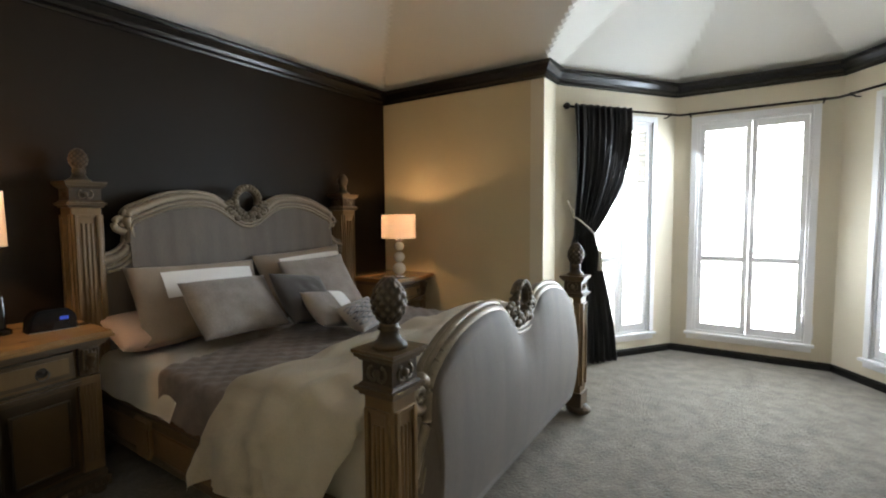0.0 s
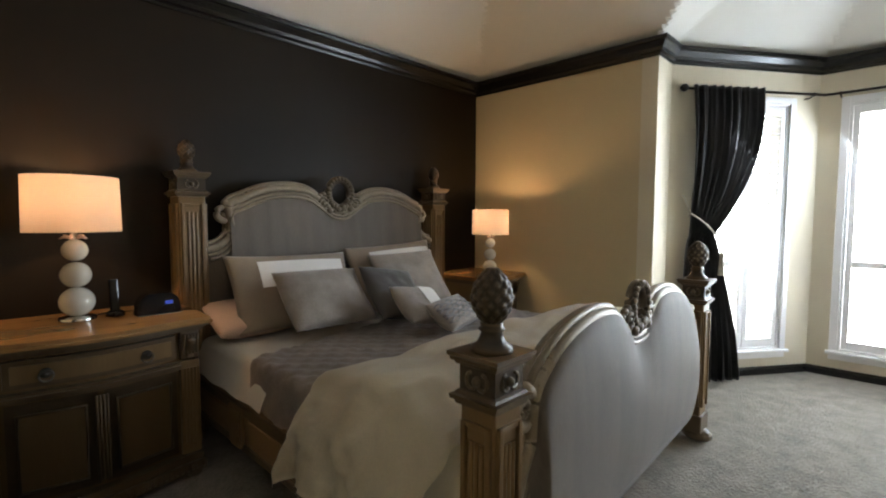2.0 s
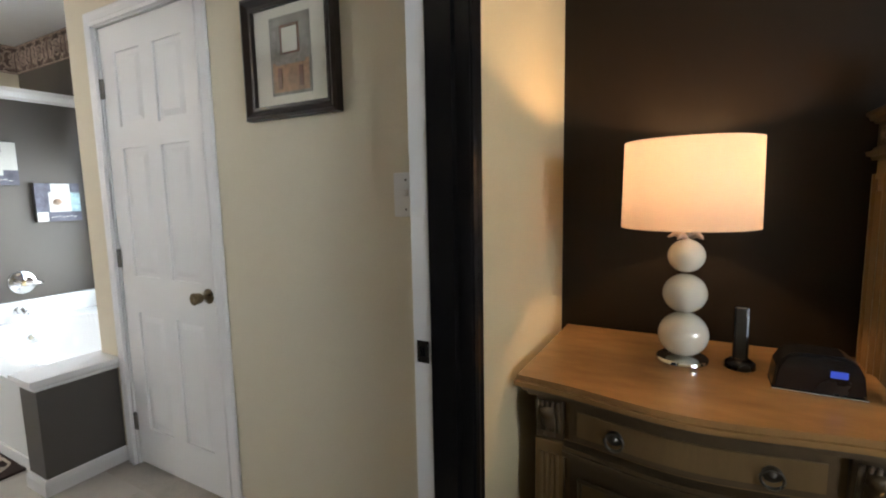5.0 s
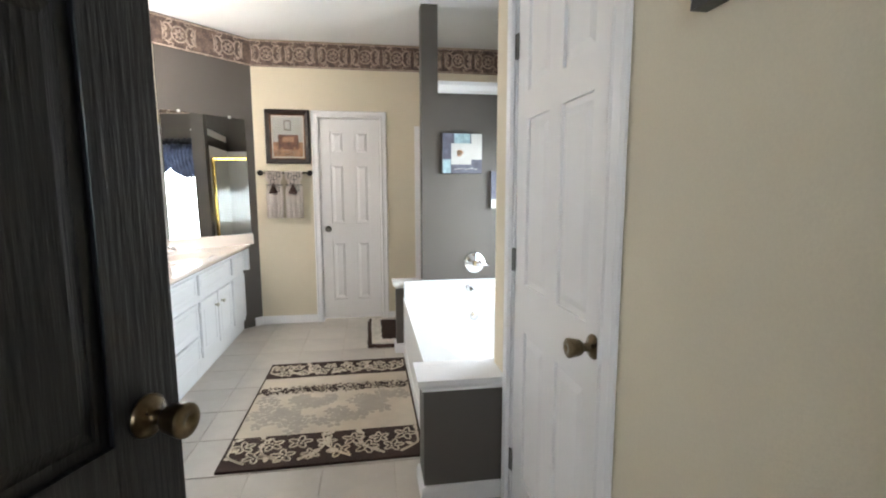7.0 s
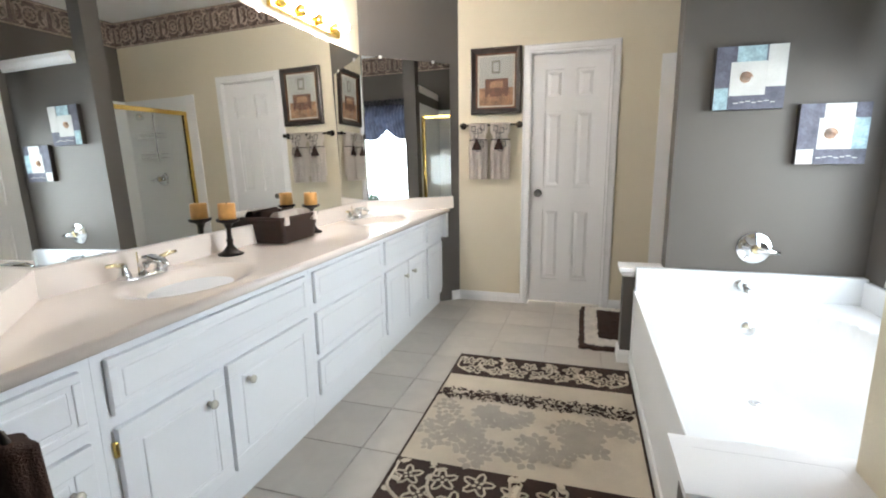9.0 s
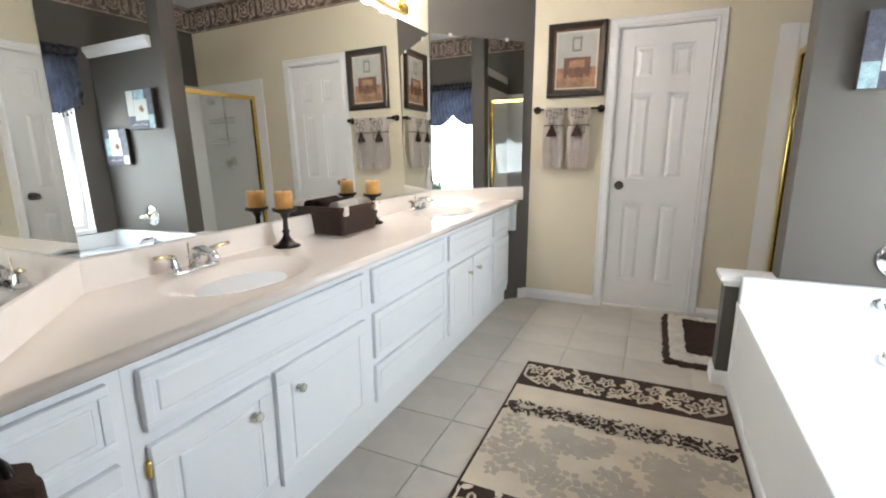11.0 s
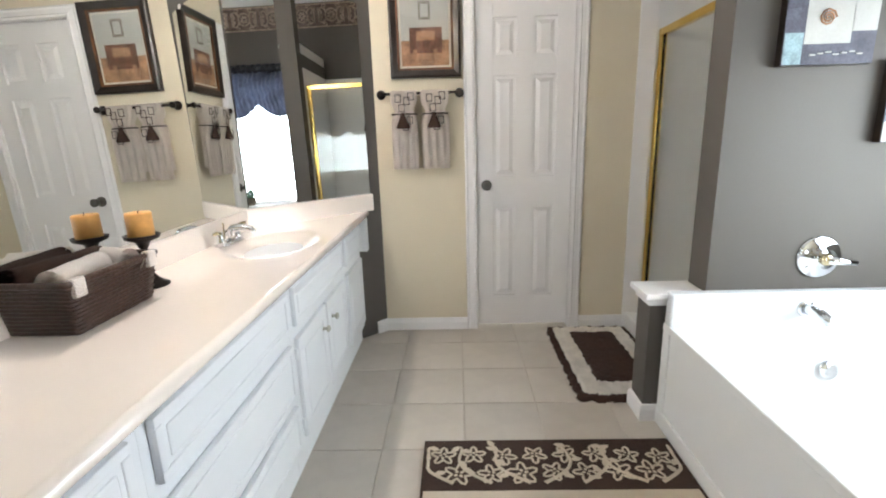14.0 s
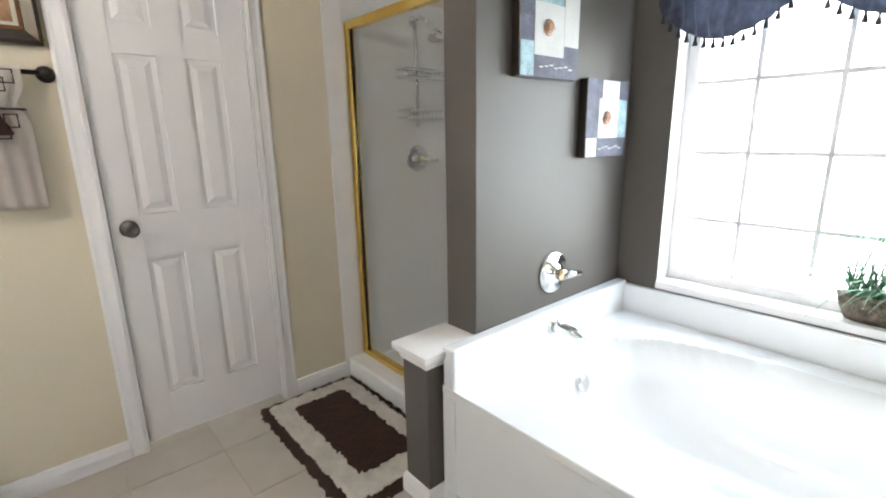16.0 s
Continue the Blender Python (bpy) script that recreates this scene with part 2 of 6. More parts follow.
_tr, _gl, _mx, _fr = _n.new("ShaderNodeBsdfTransparent"), _n.new("ShaderNodeBsdfGlossy"), _n.new("ShaderNodeMixShader"), _n.new("ShaderNodeLayerWeight")
_tr.inputs["Color"].default_value = (0.98, 0.985, 0.98, 1)
_gl.inputs["Roughness"].default_value = 0.02
_fr.inputs["Blend"].default_value = 0.5
_pw, _sc = _n.new("ShaderNodeMath"), _n.new("ShaderNodeMath")
_pw.operation, _sc.operation = "POWER", "MULTIPLY_ADD"
_pw.inputs[1].default_value, _sc.inputs[1].default_value, _sc.inputs[2].default_value = 5.0, 0.45, 0.04
_l.new(_fr.outputs["Facing"], _pw.inputs[0])
_l.new(_pw.outputs["Value"], _sc.inputs[0])
_l.new(_sc.outputs["Value"], _mx.inputs["Fac"])
_l.new(_tr.outputs["BSDF"], _mx.inputs[1])
_l.new(_gl.outputs["BSDF"], _mx.inputs[2])
_l.new(_mx.outputs["Shader"], _n["Material Output"].inputs["Surface"])
BULB = glow("lit_bulb", (1.0, 0.94, 0.90), 155.0)
BULB_BED = glow("lit_bedside_bulb", (1.0, 0.72, 0.42), 6.0)


# ---- shaping helpers ----
def finish(name, bm, material, parent=None, label="", smooth=False, m=None):
    bmesh.ops.recalc_face_normals(bm, faces=bm.faces)
    me = bpy.data.meshes.new(name)
    bm.to_mesh(me)
    bm.free()
    for mm in (material if isinstance(material, (list, tuple)) else [material]):
        me.materials.append(mm)
    if smooth:
        for p in me.polygons:
            p.use_smooth = True
    ob = new(name, me)
    if parent:
        ob.parent = parent
    if m is not None:
        ob.matrix_basis = m
    if label:
        tagged(ob, label)
    return ob


def part(name, bm, material, parent, label="", smooth=False, m=None):
    return finish(name, bm, material, parent, label, smooth, m)


def thing(name, m, label, category, group=""):
    ob = new(name)
    ob.empty_display_size = 0.1
    ob.matrix_world = m
    return tagged(ob, label, category, group)


def setting(name, bm, material, label="", category="", smooth=False):
    ob = finish(name, bm, material, smooth=smooth)
    return tagged(ob, label, category or "structure", kind="structure")


def box(bm, x0, x1, y0, y1, z0, z1, bev=0.0, m=None, seg=2):
    t = bmesh.new()
    bmesh.ops.create_cube(t, size=1)
    bmesh.ops.transform(t, verts=t.verts, matrix=Matrix.Translation(((x0 + x1) / 2, (y0 + y1) / 2, (z0 + z1) / 2)) @ Matrix.Diagonal((abs(x1 - x0), abs(y1 - y0), abs(z1 - z0), 1)))
    if bev:
        bmesh.ops.bevel(t, geom=t.edges[:], offset=bev, segments=seg, affect="EDGES", profile=0.5)
    if m is not None:
        bmesh.ops.transform(t, verts=t.verts, matrix=m)
    me = bpy.data.meshes.new("t")
    t.to_mesh(me)
    t.free()
    bm.from_mesh(me)
    bpy.data.meshes.remove(me)
    return bm


def boxed(*a, **k):
    return box(bmesh.new(), *a, **k)


def lathe(profile, seg=24, m=None, bm=None):
    """A turned shape from (radius, height) pairs."""
    bm = bm or bmesh.new()
    rings = []
    for r, z in profile:
        rings.append([bm.verts.new((r * math.cos(2 * math.pi * i / seg), r * math.sin(2 * math.pi * i / seg), z)) for i in range(seg)])
    for a, b in zip(rings, rings[1:]):
        for i in range(seg):
            bm.faces.new((a[i], a[(i + 1) % seg], b[(i + 1) % seg], b[i]))
    bm.faces.new(rings[0][::-1])
    bm.faces.new(rings[-1])
    if m is not None:
        bmesh.ops.transform(bm, verts=[v for r in rings for v in r], matrix=m)
    return bm


def tube(points, r, seg=8, bm=None, taper=None, closed=False):
    """A round bar along a line of points."""
    bm = bm or bmesh.new()
    pts = [Vector(p) for p in points]
    rings, n = [], len(pts)
    for i, p in enumerate(pts):
        d = (pts[(i + 1) % n] - pts[i - 1]) if closed else (pts[min(i + 1, n - 1)] - pts[max(i - 1, 0)])
        d = d.normalized() if d.length else Vector((0, 0, 1))
        u = d.cross(Vector((0, 0, 1)) if abs(d.z) < 0.95 else Vector((1, 0, 0))).normalized()
        v = d.cross(u)
        rr = r if taper is None else taper[i]
        rings.append([bm.verts.new(p + rr * (math.cos(2 * math.pi * k / seg) * u + math.sin(2 * math.pi * k / seg) * v)) for k in range(seg)])
    pairs = list(zip(rings, rings[1:])) + ([(rings[-1], rings[0])] if closed else [])
    for a, b in pairs:
        for k in range(seg):
            bm.faces.new((a[k], a[(k + 1) % seg], b[(k + 1) % seg], b[k]))
    if not closed:
        bm.faces.new(rings[0][::-1])
        bm.faces.new(rings[-1])
    return bm


def mould(path, profile, bm=None, closed=False):
    """A moulding: profile of (out, up) pairs carried along level points, out to the left of the way."""
    bm = bm or bmesh.new()
    pts = [Vector(p) for p in path]
    n, rings = len(pts), []
    for i, p in enumerate(pts):
        a = (p - pts[i - 1]) if (i or closed) else (pts[1] - p)
        b = (pts[(i + 1) % n] - p) if (i < n - 1 or closed) else (p - pts[i - 1])
        na, nb = Vector((-a.y, a.x, 0)).normalized(), Vector((-b.y, b.x, 0)).normalized()
        o = (na + nb).normalized()
        o /= max(0.3, o.dot(na))
        rings.append([bm.verts.new(p + o * u + Vector((0, 0, w))) for u, w in profile])
    pairs = list(zip(rings, rings[1:])) + ([(rings[-1], rings[0])] if closed else [])
    for a, b in pairs:
        for k in range(len(profile)):
            j = (k + 1) % len(profile)
            bm.faces.new((a[k], a[j], b[j], b[k]))
    if not closed:
        bm.faces.new(rings[0][::-1])
        bm.faces.new(rings[-1])
    return bm


def extrude_outline(outline, depth, bm=None, m=None, bev=0.0):
    """A flat outline in x and z, given depth along y."""
    t = bmesh.new()
    f = t.faces.new([t.verts.new((x, 0, z)) for x, z in outline])
    r = bmesh.ops.extrude_face_region(t, geom=[f])
    bmesh.ops.translate(t, verts=[v for v in r["geom"] if isinstance(v, bmesh.types.BMVert)], vec=(0, depth, 0))
    if bev:
        bmesh.ops.bevel(t, geom=[e for e in t.edges if len(e.link_faces) == 2 and e.calc_face_angle(0) > 0.6], offset=bev, segments=2, affect="EDGES")
    if m is not None:
        bmesh.ops.transform(t, verts=t.verts, matrix=m)
    if bm is None:
        return t
    me = bpy.data.meshes.new("t")
    t.to_mesh(me)
    t.free()
    bm.from_mesh(me)
    bpy.data.meshes.remove(me)
    return bm


def ball(bm, c, r, squash=(1, 1, 1), seg=12):
    t = bmesh.new()
    bmesh.ops.create_uvsphere(t, u_segments=seg, v_segments=max(6, seg // 2 + 2), radius=r)
    bmesh.ops.transform(t, verts=t.verts, matrix=Matrix.Translation(c) @ Matrix.Diagonal((*squash, 1)))
    me = bpy.data.meshes.new("t")
    t.to_mesh(me)
    t.free()
    bm.from_mesh(me)
    bpy.data.meshes.remove(me)
    return bm


def wall(name, p0, p1, thick, z0, z1, material, holes=(), label="painted plaster wall"):
    """A wall from p0 to p1, thick to the right of the way, with openings (from, to, bottom, top) along it."""
    d = Vector((p1[0] - p0[0], p1[1] - p0[1], 0))
    m = Matrix.Translation((p0[0], p0[1], 0)) @ Matrix.Rotation(math.atan2(d.y, d.x), 4, "Z")
    bm, at = bmesh.new(), 0.0
    for a, b, lo, hi in sorted(holes):
        if a > at:
            box(bm, at, a, -thick, 0, z0, z1, m=m)
        if lo > z0:
            box(bm, a, b, -thick, 0, z0, lo, m=m)
        if hi < z1:
            box(bm, a, b, -thick, 0, hi, z1, m=m)
        at = b
    if d.length > at:
        box(bm, at, d.length, -thick, 0, z0, z1, m=m)
    return setting(name, bm, material, label, "wall")


# ---- structure ----
HX, RY, PLATE_Z = 0.20, -3.82, 2.56            # headboard wall, lamp wall, bedroom wall height
BAY = [(-1.56, RY), (-1.56, -4.10), (-2.36, -5.25), (-3.64, -5.25), (-4.44, -4.10), (-4.44, RY)]
BACK_X, DOOR_Y, FAR_Y, CEIL_Z = -5.6, -0.085, 5.0, 2.765
CLOSET_X, MIRROR_X, WIN_X = -0.49, -2.74, 0.33

# floors
setting("floor_bedroom", boxed(BACK_X, HX, -5.6, 0.09, -0.1, 0.0), CARPET, "beige cut-pile carpet with brushed tracks", "carpet")
setting("floor_bathroom", boxed(-3.0, 0.6, 0.09, 5.2, -0.1, -0.006), GROUT, "beige grout bed under floor tiles", "floor")

# bedroom walls (the way runs so that the room lies to the left)
wall("wall_headboard", (HX, RY), (HX, DOOR_Y), 0.15, 0, PLATE_Z + 0.1, BROWN, label="dark brown painted accent wall")
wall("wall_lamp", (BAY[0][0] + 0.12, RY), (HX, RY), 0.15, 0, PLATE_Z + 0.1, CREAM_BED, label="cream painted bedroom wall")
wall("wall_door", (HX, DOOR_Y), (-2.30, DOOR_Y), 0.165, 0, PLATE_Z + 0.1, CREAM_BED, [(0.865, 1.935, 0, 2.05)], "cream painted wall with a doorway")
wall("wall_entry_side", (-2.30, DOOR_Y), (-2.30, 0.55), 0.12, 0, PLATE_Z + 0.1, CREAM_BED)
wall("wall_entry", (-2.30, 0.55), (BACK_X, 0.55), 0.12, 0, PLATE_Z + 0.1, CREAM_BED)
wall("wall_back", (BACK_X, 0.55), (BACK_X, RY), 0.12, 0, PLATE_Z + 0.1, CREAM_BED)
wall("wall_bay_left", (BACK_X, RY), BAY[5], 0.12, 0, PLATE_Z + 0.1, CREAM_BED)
wall("wall_bay_return_1", BAY[5], BAY[4], 0.12, 0, PLATE_Z + 0.1, CREAM)
setting("floor_entry", boxed(BACK_X, -2.30, 0.09, 0.56, -0.1, 0.0), CARPET, "beige carpet at the bedroom entry", "carpet")
L1 = (Vector(BAY[4]) - Vector(BAY[3])).length
wall("wall_bay_1", BAY[4], BAY[3], 0.16, 0, PLATE_Z + 0.1, CREAM, [(L1 - 1.10, L1 - 0.36, 0.22, 2.26)], "cream bay wall with a window")
wall("wall_bay_2", BAY[3], BAY[2], 0.16, 0, PLATE_Z + 0.1, CREAM, [(0.20, 1.08, 0.22, 2.26)], "cream bay wall with a window")
wall("wall_bay_3", BAY[2], BAY[1], 0.16, 0, PLATE_Z + 0.1, CREAM, [(0.30, 1.02, 0.22, 2.26)], "cream bay wall with a window")
wall("wall_bay_return_2", BAY[1], BAY[0], 0.12, 0, PLATE_Z + 0.1, CREAM)

# vaulted bedroom ceiling: hips over the main room and over the bay
ROOM = [(HX, RY), (HX, 0.55), (BACK_X, 0.55), (BACK_X, RY)]


def rise(x, y):
    def edge(a, b):
        d = Vector((b[0] - a[0], b[1] - a[1]))
        return (d.x * (y - a[1]) - d.y * (x - a[0])) / d.length
    main = min(edge(ROOM[i], ROOM[(i + 1) % 4]) for i in range(4))
    bay = min(edge(BAY[i + 1], BAY[i]) for i in range(5))
    return max(-0.05, min(1.15, max(main, bay) * 0.62))


bm = bmesh.new()
NX, NY = 145, 146
grid = [[bm.verts.new((BACK_X + (HX - BACK_X) * i / NX, -5.29 + 5.84 * j / NY, PLATE_Z + 0.09 + rise(BACK_X + (HX - BACK_X) * i / NX, -5.29 + 5.84 * j / NY))) for j in range(NY + 1)] for i in range(NX + 1)]
for i in range(NX):
    for j in range(NY):
        bm.faces.new((grid[i][j], grid[i + 1][j], grid[i + 1][j + 1], grid[i][j + 1]))
setting("ceiling_bedroom", bm, CEIL, "vaulted off-white plaster ceiling", "ceiling")

# black crown moulding and skirting round the bedroom
CROWN = [(0.003, 0.0), (0.012, 0.0), (0.016, 0.018), (0.034, 0.030), (0.040, 0.052), (0.066, 0.088), (0.078, 0.092), (0.082, 0.108), (0.082, 0.122), (0.003, 0.122)]
ring = [(HX, RY), (HX, DOOR_Y), (-2.30, DOOR_Y), (-2.30, 0.55), (BACK_X, 0.55), (BACK_X, RY)] + BAY[::-1]
setting("trim_crown", mould([(x, y, PLATE_Z - 0.04) for x, y in ring], CROWN, closed=True), BLACK, "glossy black crown moulding", "moulding")
SKIRT = [(0.003, 0.0), (0.016, 0.0), (0.016, 0.05), (0.012, 0.065), (0.003, 0.07)]
setting("baseboard_bedroom", mould([(x, y, 0.001) for x, y in [(HX, RY), (HX, DOOR_Y), (-0.40, DOOR_Y)]], SKIRT), BLACK, "black baseboard", "baseboard")
setting("baseboard_bay", mould([(x, y, 0.001) for x, y in [(BACK_X, RY)] + BAY[::-1] + [(HX, RY)]], SKIRT), BLACK, "black baseboard", "baseboard")

# bathroom walls
wall("wall_closet", (CLOSET_X, 0.085), (CLOSET_X, 2.17), 0.12, 0, CEIL_Z, CREAM, [(1.069, 1.852, 0, 2.17)], "cream painted wall with a closet doorway")
wall("wall_tub_foot", (CLOSET_X + 0.12, 2.17), (WIN_X + 0.2, 2.17), 0.12, 0, CEIL_Z, CREAM)
wall("wall_window", (WIN_X, 2.05), (WIN_X, 5.12), 0.20, 0, CEIL_Z, TAUPE, [(0.38, 1.69, 0.635, 2.05)], "taupe painted wall with a window")
wall("wall_far", (WIN_X + 0.2, FAR_Y), (-2.14, FAR_Y), 0.12, 0, CEIL_Z, CREAM, [(1.446, 2.08, 0, 2.07)], "cream painted wall with a doorway")
wall("wall_angled_far", (-2.14, FAR_Y), (MIRROR_X, 4.39), 0.12, 0, CEIL_Z, TAUPE, label="taupe painted angled wall")
wall("wall_vanity", (MIRROR_X, 4.39), (MIRROR_X, 2.0), 0.12, 0, CEIL_Z, CREAM)
wall("wall_angled_near", (MIRROR_X, 2.0), (-2.14, 1.40), 0.12, 0, CEIL_Z, TAUPE)
wall("wall_vestibule", (-2.14, 1.40), (-2.14, 0.085), 0.12, 0, CEIL_Z, CREAM)
wall("wall_vestibule_door", (-2.14, 0.086), (CLOSET_X, 0.086), 0.004, 2.06, CEIL_Z, CREAM)
wall("wall_vestibule_side", (-2.14, 0.0865), (-1.72, 0.0865), 0.004, 0, 2.06, CREAM)
setting("wall_closet_back", boxed(CLOSET_X + 0.5, CLOSET_X + 0.56, 0.09, 2.1, 0, CEIL_Z), CREAM, "plain closet wall", "wall")
setting("wall_far_room", boxed(-1.8, -0.7, 5.5, 5.56, 0, CEIL_Z), CREAM, "plain wall behind the door", "wall")
setting("ceiling_bathroom", boxed(-3.0, 0.55, 0.085, 5.15, CEIL_Z, CEIL_Z + 0.1), CEIL_BATH, "white bathroom ceiling", "ceiling")

# partition between tub and shower: a full-height post, a lower wall with a white ledge
bm = boxed(-0.625, -0.495, 3.93, 4.08, 0.56, CEIL_Z)
box(bm, -0.495, WIN_X, 3.93, 4.08, 0.0, 2.105)
setting("wall_partition", bm, TAUPE, "taupe partition wall between tub and shower", "wall")
bm = mould([(WIN_X, 3.93, 2.105), (-0.495, 3.93, 2.105)], [(-0.15, 0.0), (0.018, 0.0), (0.022, 0.02), (0.040, 0.045), (0.046, 0.055), (0.046, 0.085), (-0.15, 0.085)])
setting("trim_ledge", bm, WHITE, "white moulded ledge cap on the partition", "moulding")

# wallpaper border round the bathroom, raised scroll medallions
bath = [(WIN_X, 2.17), (WIN_X, FAR_Y), (-2.14, FAR_Y), (MIRROR_X, 4.39), (MIRROR_X, 2.0), (-2.14, 1.40), (-2.14, 0.09), (CLOSET_X, 0.09), (CLOSET_X, 2.17)]
BORDER = M("border_paper", (0.19, 0.13, 0.105), 0.6, var=0.45, scale=16, fine=60, bump=0.1)
BORDERLIGHT = M("border_scroll", (0.47, 0.365, 0.30), 0.6, var=0.3, scale=20, fine=60, bump=0.1)
setting("trim_border", mould([(x, y, 2.515) for x, y in bath], [(0.001, 0), (0.004, 0), (0.004, 0.245), (0.001, 0.245)], closed=True), BORDER, "brown scrollwork wallpaper border", "wallpaper border")
bm = bmesh.new()
for (x0, y0), (x1, y1) in zip(bath, bath[1:] + bath[:1]):
    a, b = Vector((x0, y0, 0)), Vector((x1, y1, 0))
    d = (b - a).normalized()
    o = Vector((-d.y, d.x, 0))
    L = (b - a).length
    for k in range(max(1, int(L / 0.30))):
        c = a + d * (L * (k + 0.5) / max(1, int(L / 0.30))) + o * 0.006 + Vector((0, 0, 2.637))
        def at(u, w):
            return c + d * u + Vector((0, 0, w))
        tube([at(0.062 * math.cos(q), 0.062 * math.sin(q)) for q in [2 * math.pi * i / 14 for i in range(14)]], 0.008, 4, bm, closed=True)
        for i in range(7):
            q = 2 * math.pi * i / 7
            tube([at(0.012 * math.cos(q), 0.012 * math.sin(q)), at(0.030 * math.cos(q), 0.030 * math.sin(q)), at(0.045 * math.cos(q), 0.045 * math.sin(q))], 0.008, 4, bm, taper=[0.004, 0.013, 0.004])
        for s in (-1, 1):
            for w in (-1, 1):
                tube([at(s * (0.078 + 0.0042 * i) - s * 0.020 * math.cos(i * 0.62), w * (0.030 + 0.006 * i * (i < 8)) + w * 0.026 * math.sin(i * 0.62)) for i in range(14)], 0.006, 4, bm, taper=[0.010 - 0.0004 * i for i in range(14)])
                tube([at(s * (0.072 + 0.020 * math.cos(q)), w * 0.092 + 0.014 * math.sin(q)) for q in [0.7 * i for i in range(8)]], 0.006, 4, bm)
            tube([at(s * 0.135, -0.075), at(s * 0.125, 0.0), at(s * 0.140, 0.075)], 0.006, 4, bm, taper=[0.004, 0.012, 0.004])
    for w in (-0.112, 0.112):
        tube([a + o * 0.005 + Vector((0, 0, 2.637 + w)), b + o * 0.005 + Vector((0, 0, 2.637 + w))], 0.007, 4, bm)
tagged(finish("trim_border_scrolls", bm, BORDERLIGHT), "beige scroll medallions on the border", "wallpaper border", kind="structure")

# white baseboard in the bathroom
WB = [(0.003, 0.0), (0.018, 0.0), (0.018, 0.05), (0.013, 0.066), (0.010, 0.08), (0.003, 0.082)]
for pts in ([(-0.56, FAR_Y), (-0.865, FAR_Y)], [(-1.60, FAR_Y), (-2.14, FAR_Y), (-2.20, 4.94)], [(CLOSET_X, 0.11), (CLOSET_X, 1.10)]):
    setting("baseboard_bath", mould([(x, y, 0.0) for x, y in pts], WB), WHITE, "white moulded baseboard", "baseboard")


# ---- doors and casings ----
def six_panel_door(name, m, w, h, material, label, knob_x, knob_mat, hinges=None, kind="door"):
    """Hinge edge at x 0, front towards -y."""
    d = thing(name, m, label, kind)
    t, st, mid = 0.035, 0.105 if w < 0.7 else 0.115, 0.10
    rails = [(0.0, 0.20), (0.80, 0.98), (1.58, 1.68), (h - 0.12, h)]
    part("stile", boxed(0, st, 0, t, 0, h, 0.002), material, d)
    part("stile", boxed(w - st, w, 0, t, 0, h, 0.002), material, d)
    for a, b in rails:
        part("rail", boxed(st - 0.001, w - st + 0.001, 0.0003, t - 0.0003, a + 0.0005, b - 0.0005), material, d)
    for (_, z0), (z1, _) in zip(rails, rails[1:]):
        part("mullion", boxed(w / 2 - mid / 2, w / 2 + mid / 2, 0.0005, t - 0.0005, z0 - 0.001, z1 + 0.001), material, d)
    for x0, x1 in ((st, w / 2 - mid / 2), (w / 2 + mid / 2, w - st)):
        for (_, z0), (z1, _) in zip(rails, rails[1:]):
            bm = bmesh.new()
            y = 0.011
            sides = []
            for yy, yo in ((0.003, y), (t - 0.003, t - y)):
                vo, va, vc = ([bm.verts.new((u, q, v)) for u, v in ((x0 + e, z0 + e), (x1 - e, z0 + e), (x1 - e, z1 - e), (x0 + e, z1 - e))] for e, q in ((-0.002, yo), (0.018, yo), (0.042, yy)))
                for r0, r1 in ((vo, va), (va, vc)):
                    for i in range(4):
                        bm.faces.new((r0[i], r0[(i + 1) % 4], r1[(i + 1) % 4], r1[i]))
                bm.faces.new(vc)
                sides.append(vo)
            for i in range(4):
                bm.faces.new((sides[0][i], sides[0][(i + 1) % 4], sides[1][(i + 1) % 4], sides[1][i]))
            part("panel", bm, material, d)
    kb = lathe([(0.0, 0.0), (0.033, 0.0), (0.033, 0.004), (0.026, 0.010), (0.012, 0.014), (0.011, 0.028), (0.017, 0.034), (0.0215, 0.040), (0.026, 0.066), (0.026, 0.070), (0.022, 0.073), (0.009, 0.074), (0.007, 0.071), (0.0, 0.071)], 20)
    knob_z = 0.93 if w < 0.8 else 1.0
    knob = part("knob", kb, knob_mat, d, "round metal door knob", True, pose(knob_x, 0.0, knob_z, 90, 0, 0))
    if hinges is not None:
        for z in (0.22, 1.06, 1.86):
            hb = lathe([(0.0, 0), (0.007, 0), (0.007, 0.09), (0.0, 0.09)], 8)
            box(hb, -0.002, 0.022, -0.002, 0.002, 0, 0.09)
            part("hinge", hb, PEWTER, d, "small metal butt hinge", False, Matrix.Translation((-0.004, -0.006, z - 0.045)))
    return d


CASING = [(0.0, 0.0), (0.0, 0.016), (0.014, 0.019), (0.020, 0.014), (0.045, 0.011), (0.056, 0.014), (0.066, 0.008), (0.066, 0.0)]


def casing(name, m, w, h, material, label):
    """Flat mitred trim round an opening 0..w, 0..h, front towards -y."""
    bm = bmesh.new()
    rings = []
    for cx, cz, sx, sz in ((0, 0, -1, 0), (0, h, -1, 1), (w, h, 1, 1), (w, 0, 1, 0)):
        rings.append([bm.verts.new((cx + sx * (o + 0.004), -p - 0.002, cz + sz * (o + 0.004))) for o, p in CASING])
    for a, b in zip(rings, rings[1:]):
        for k in range(len(CASING)):
            j = (k + 1) % len(CASING)
            bm.faces.new((a[k], a[j], b[j], b[k]))
    bm.faces.new(rings[0][::-1])
    bm.faces.new(rings[-1])
    ob = setting(name, bm, material, label, "door casing")
    ob.matrix_world = m
    return ob


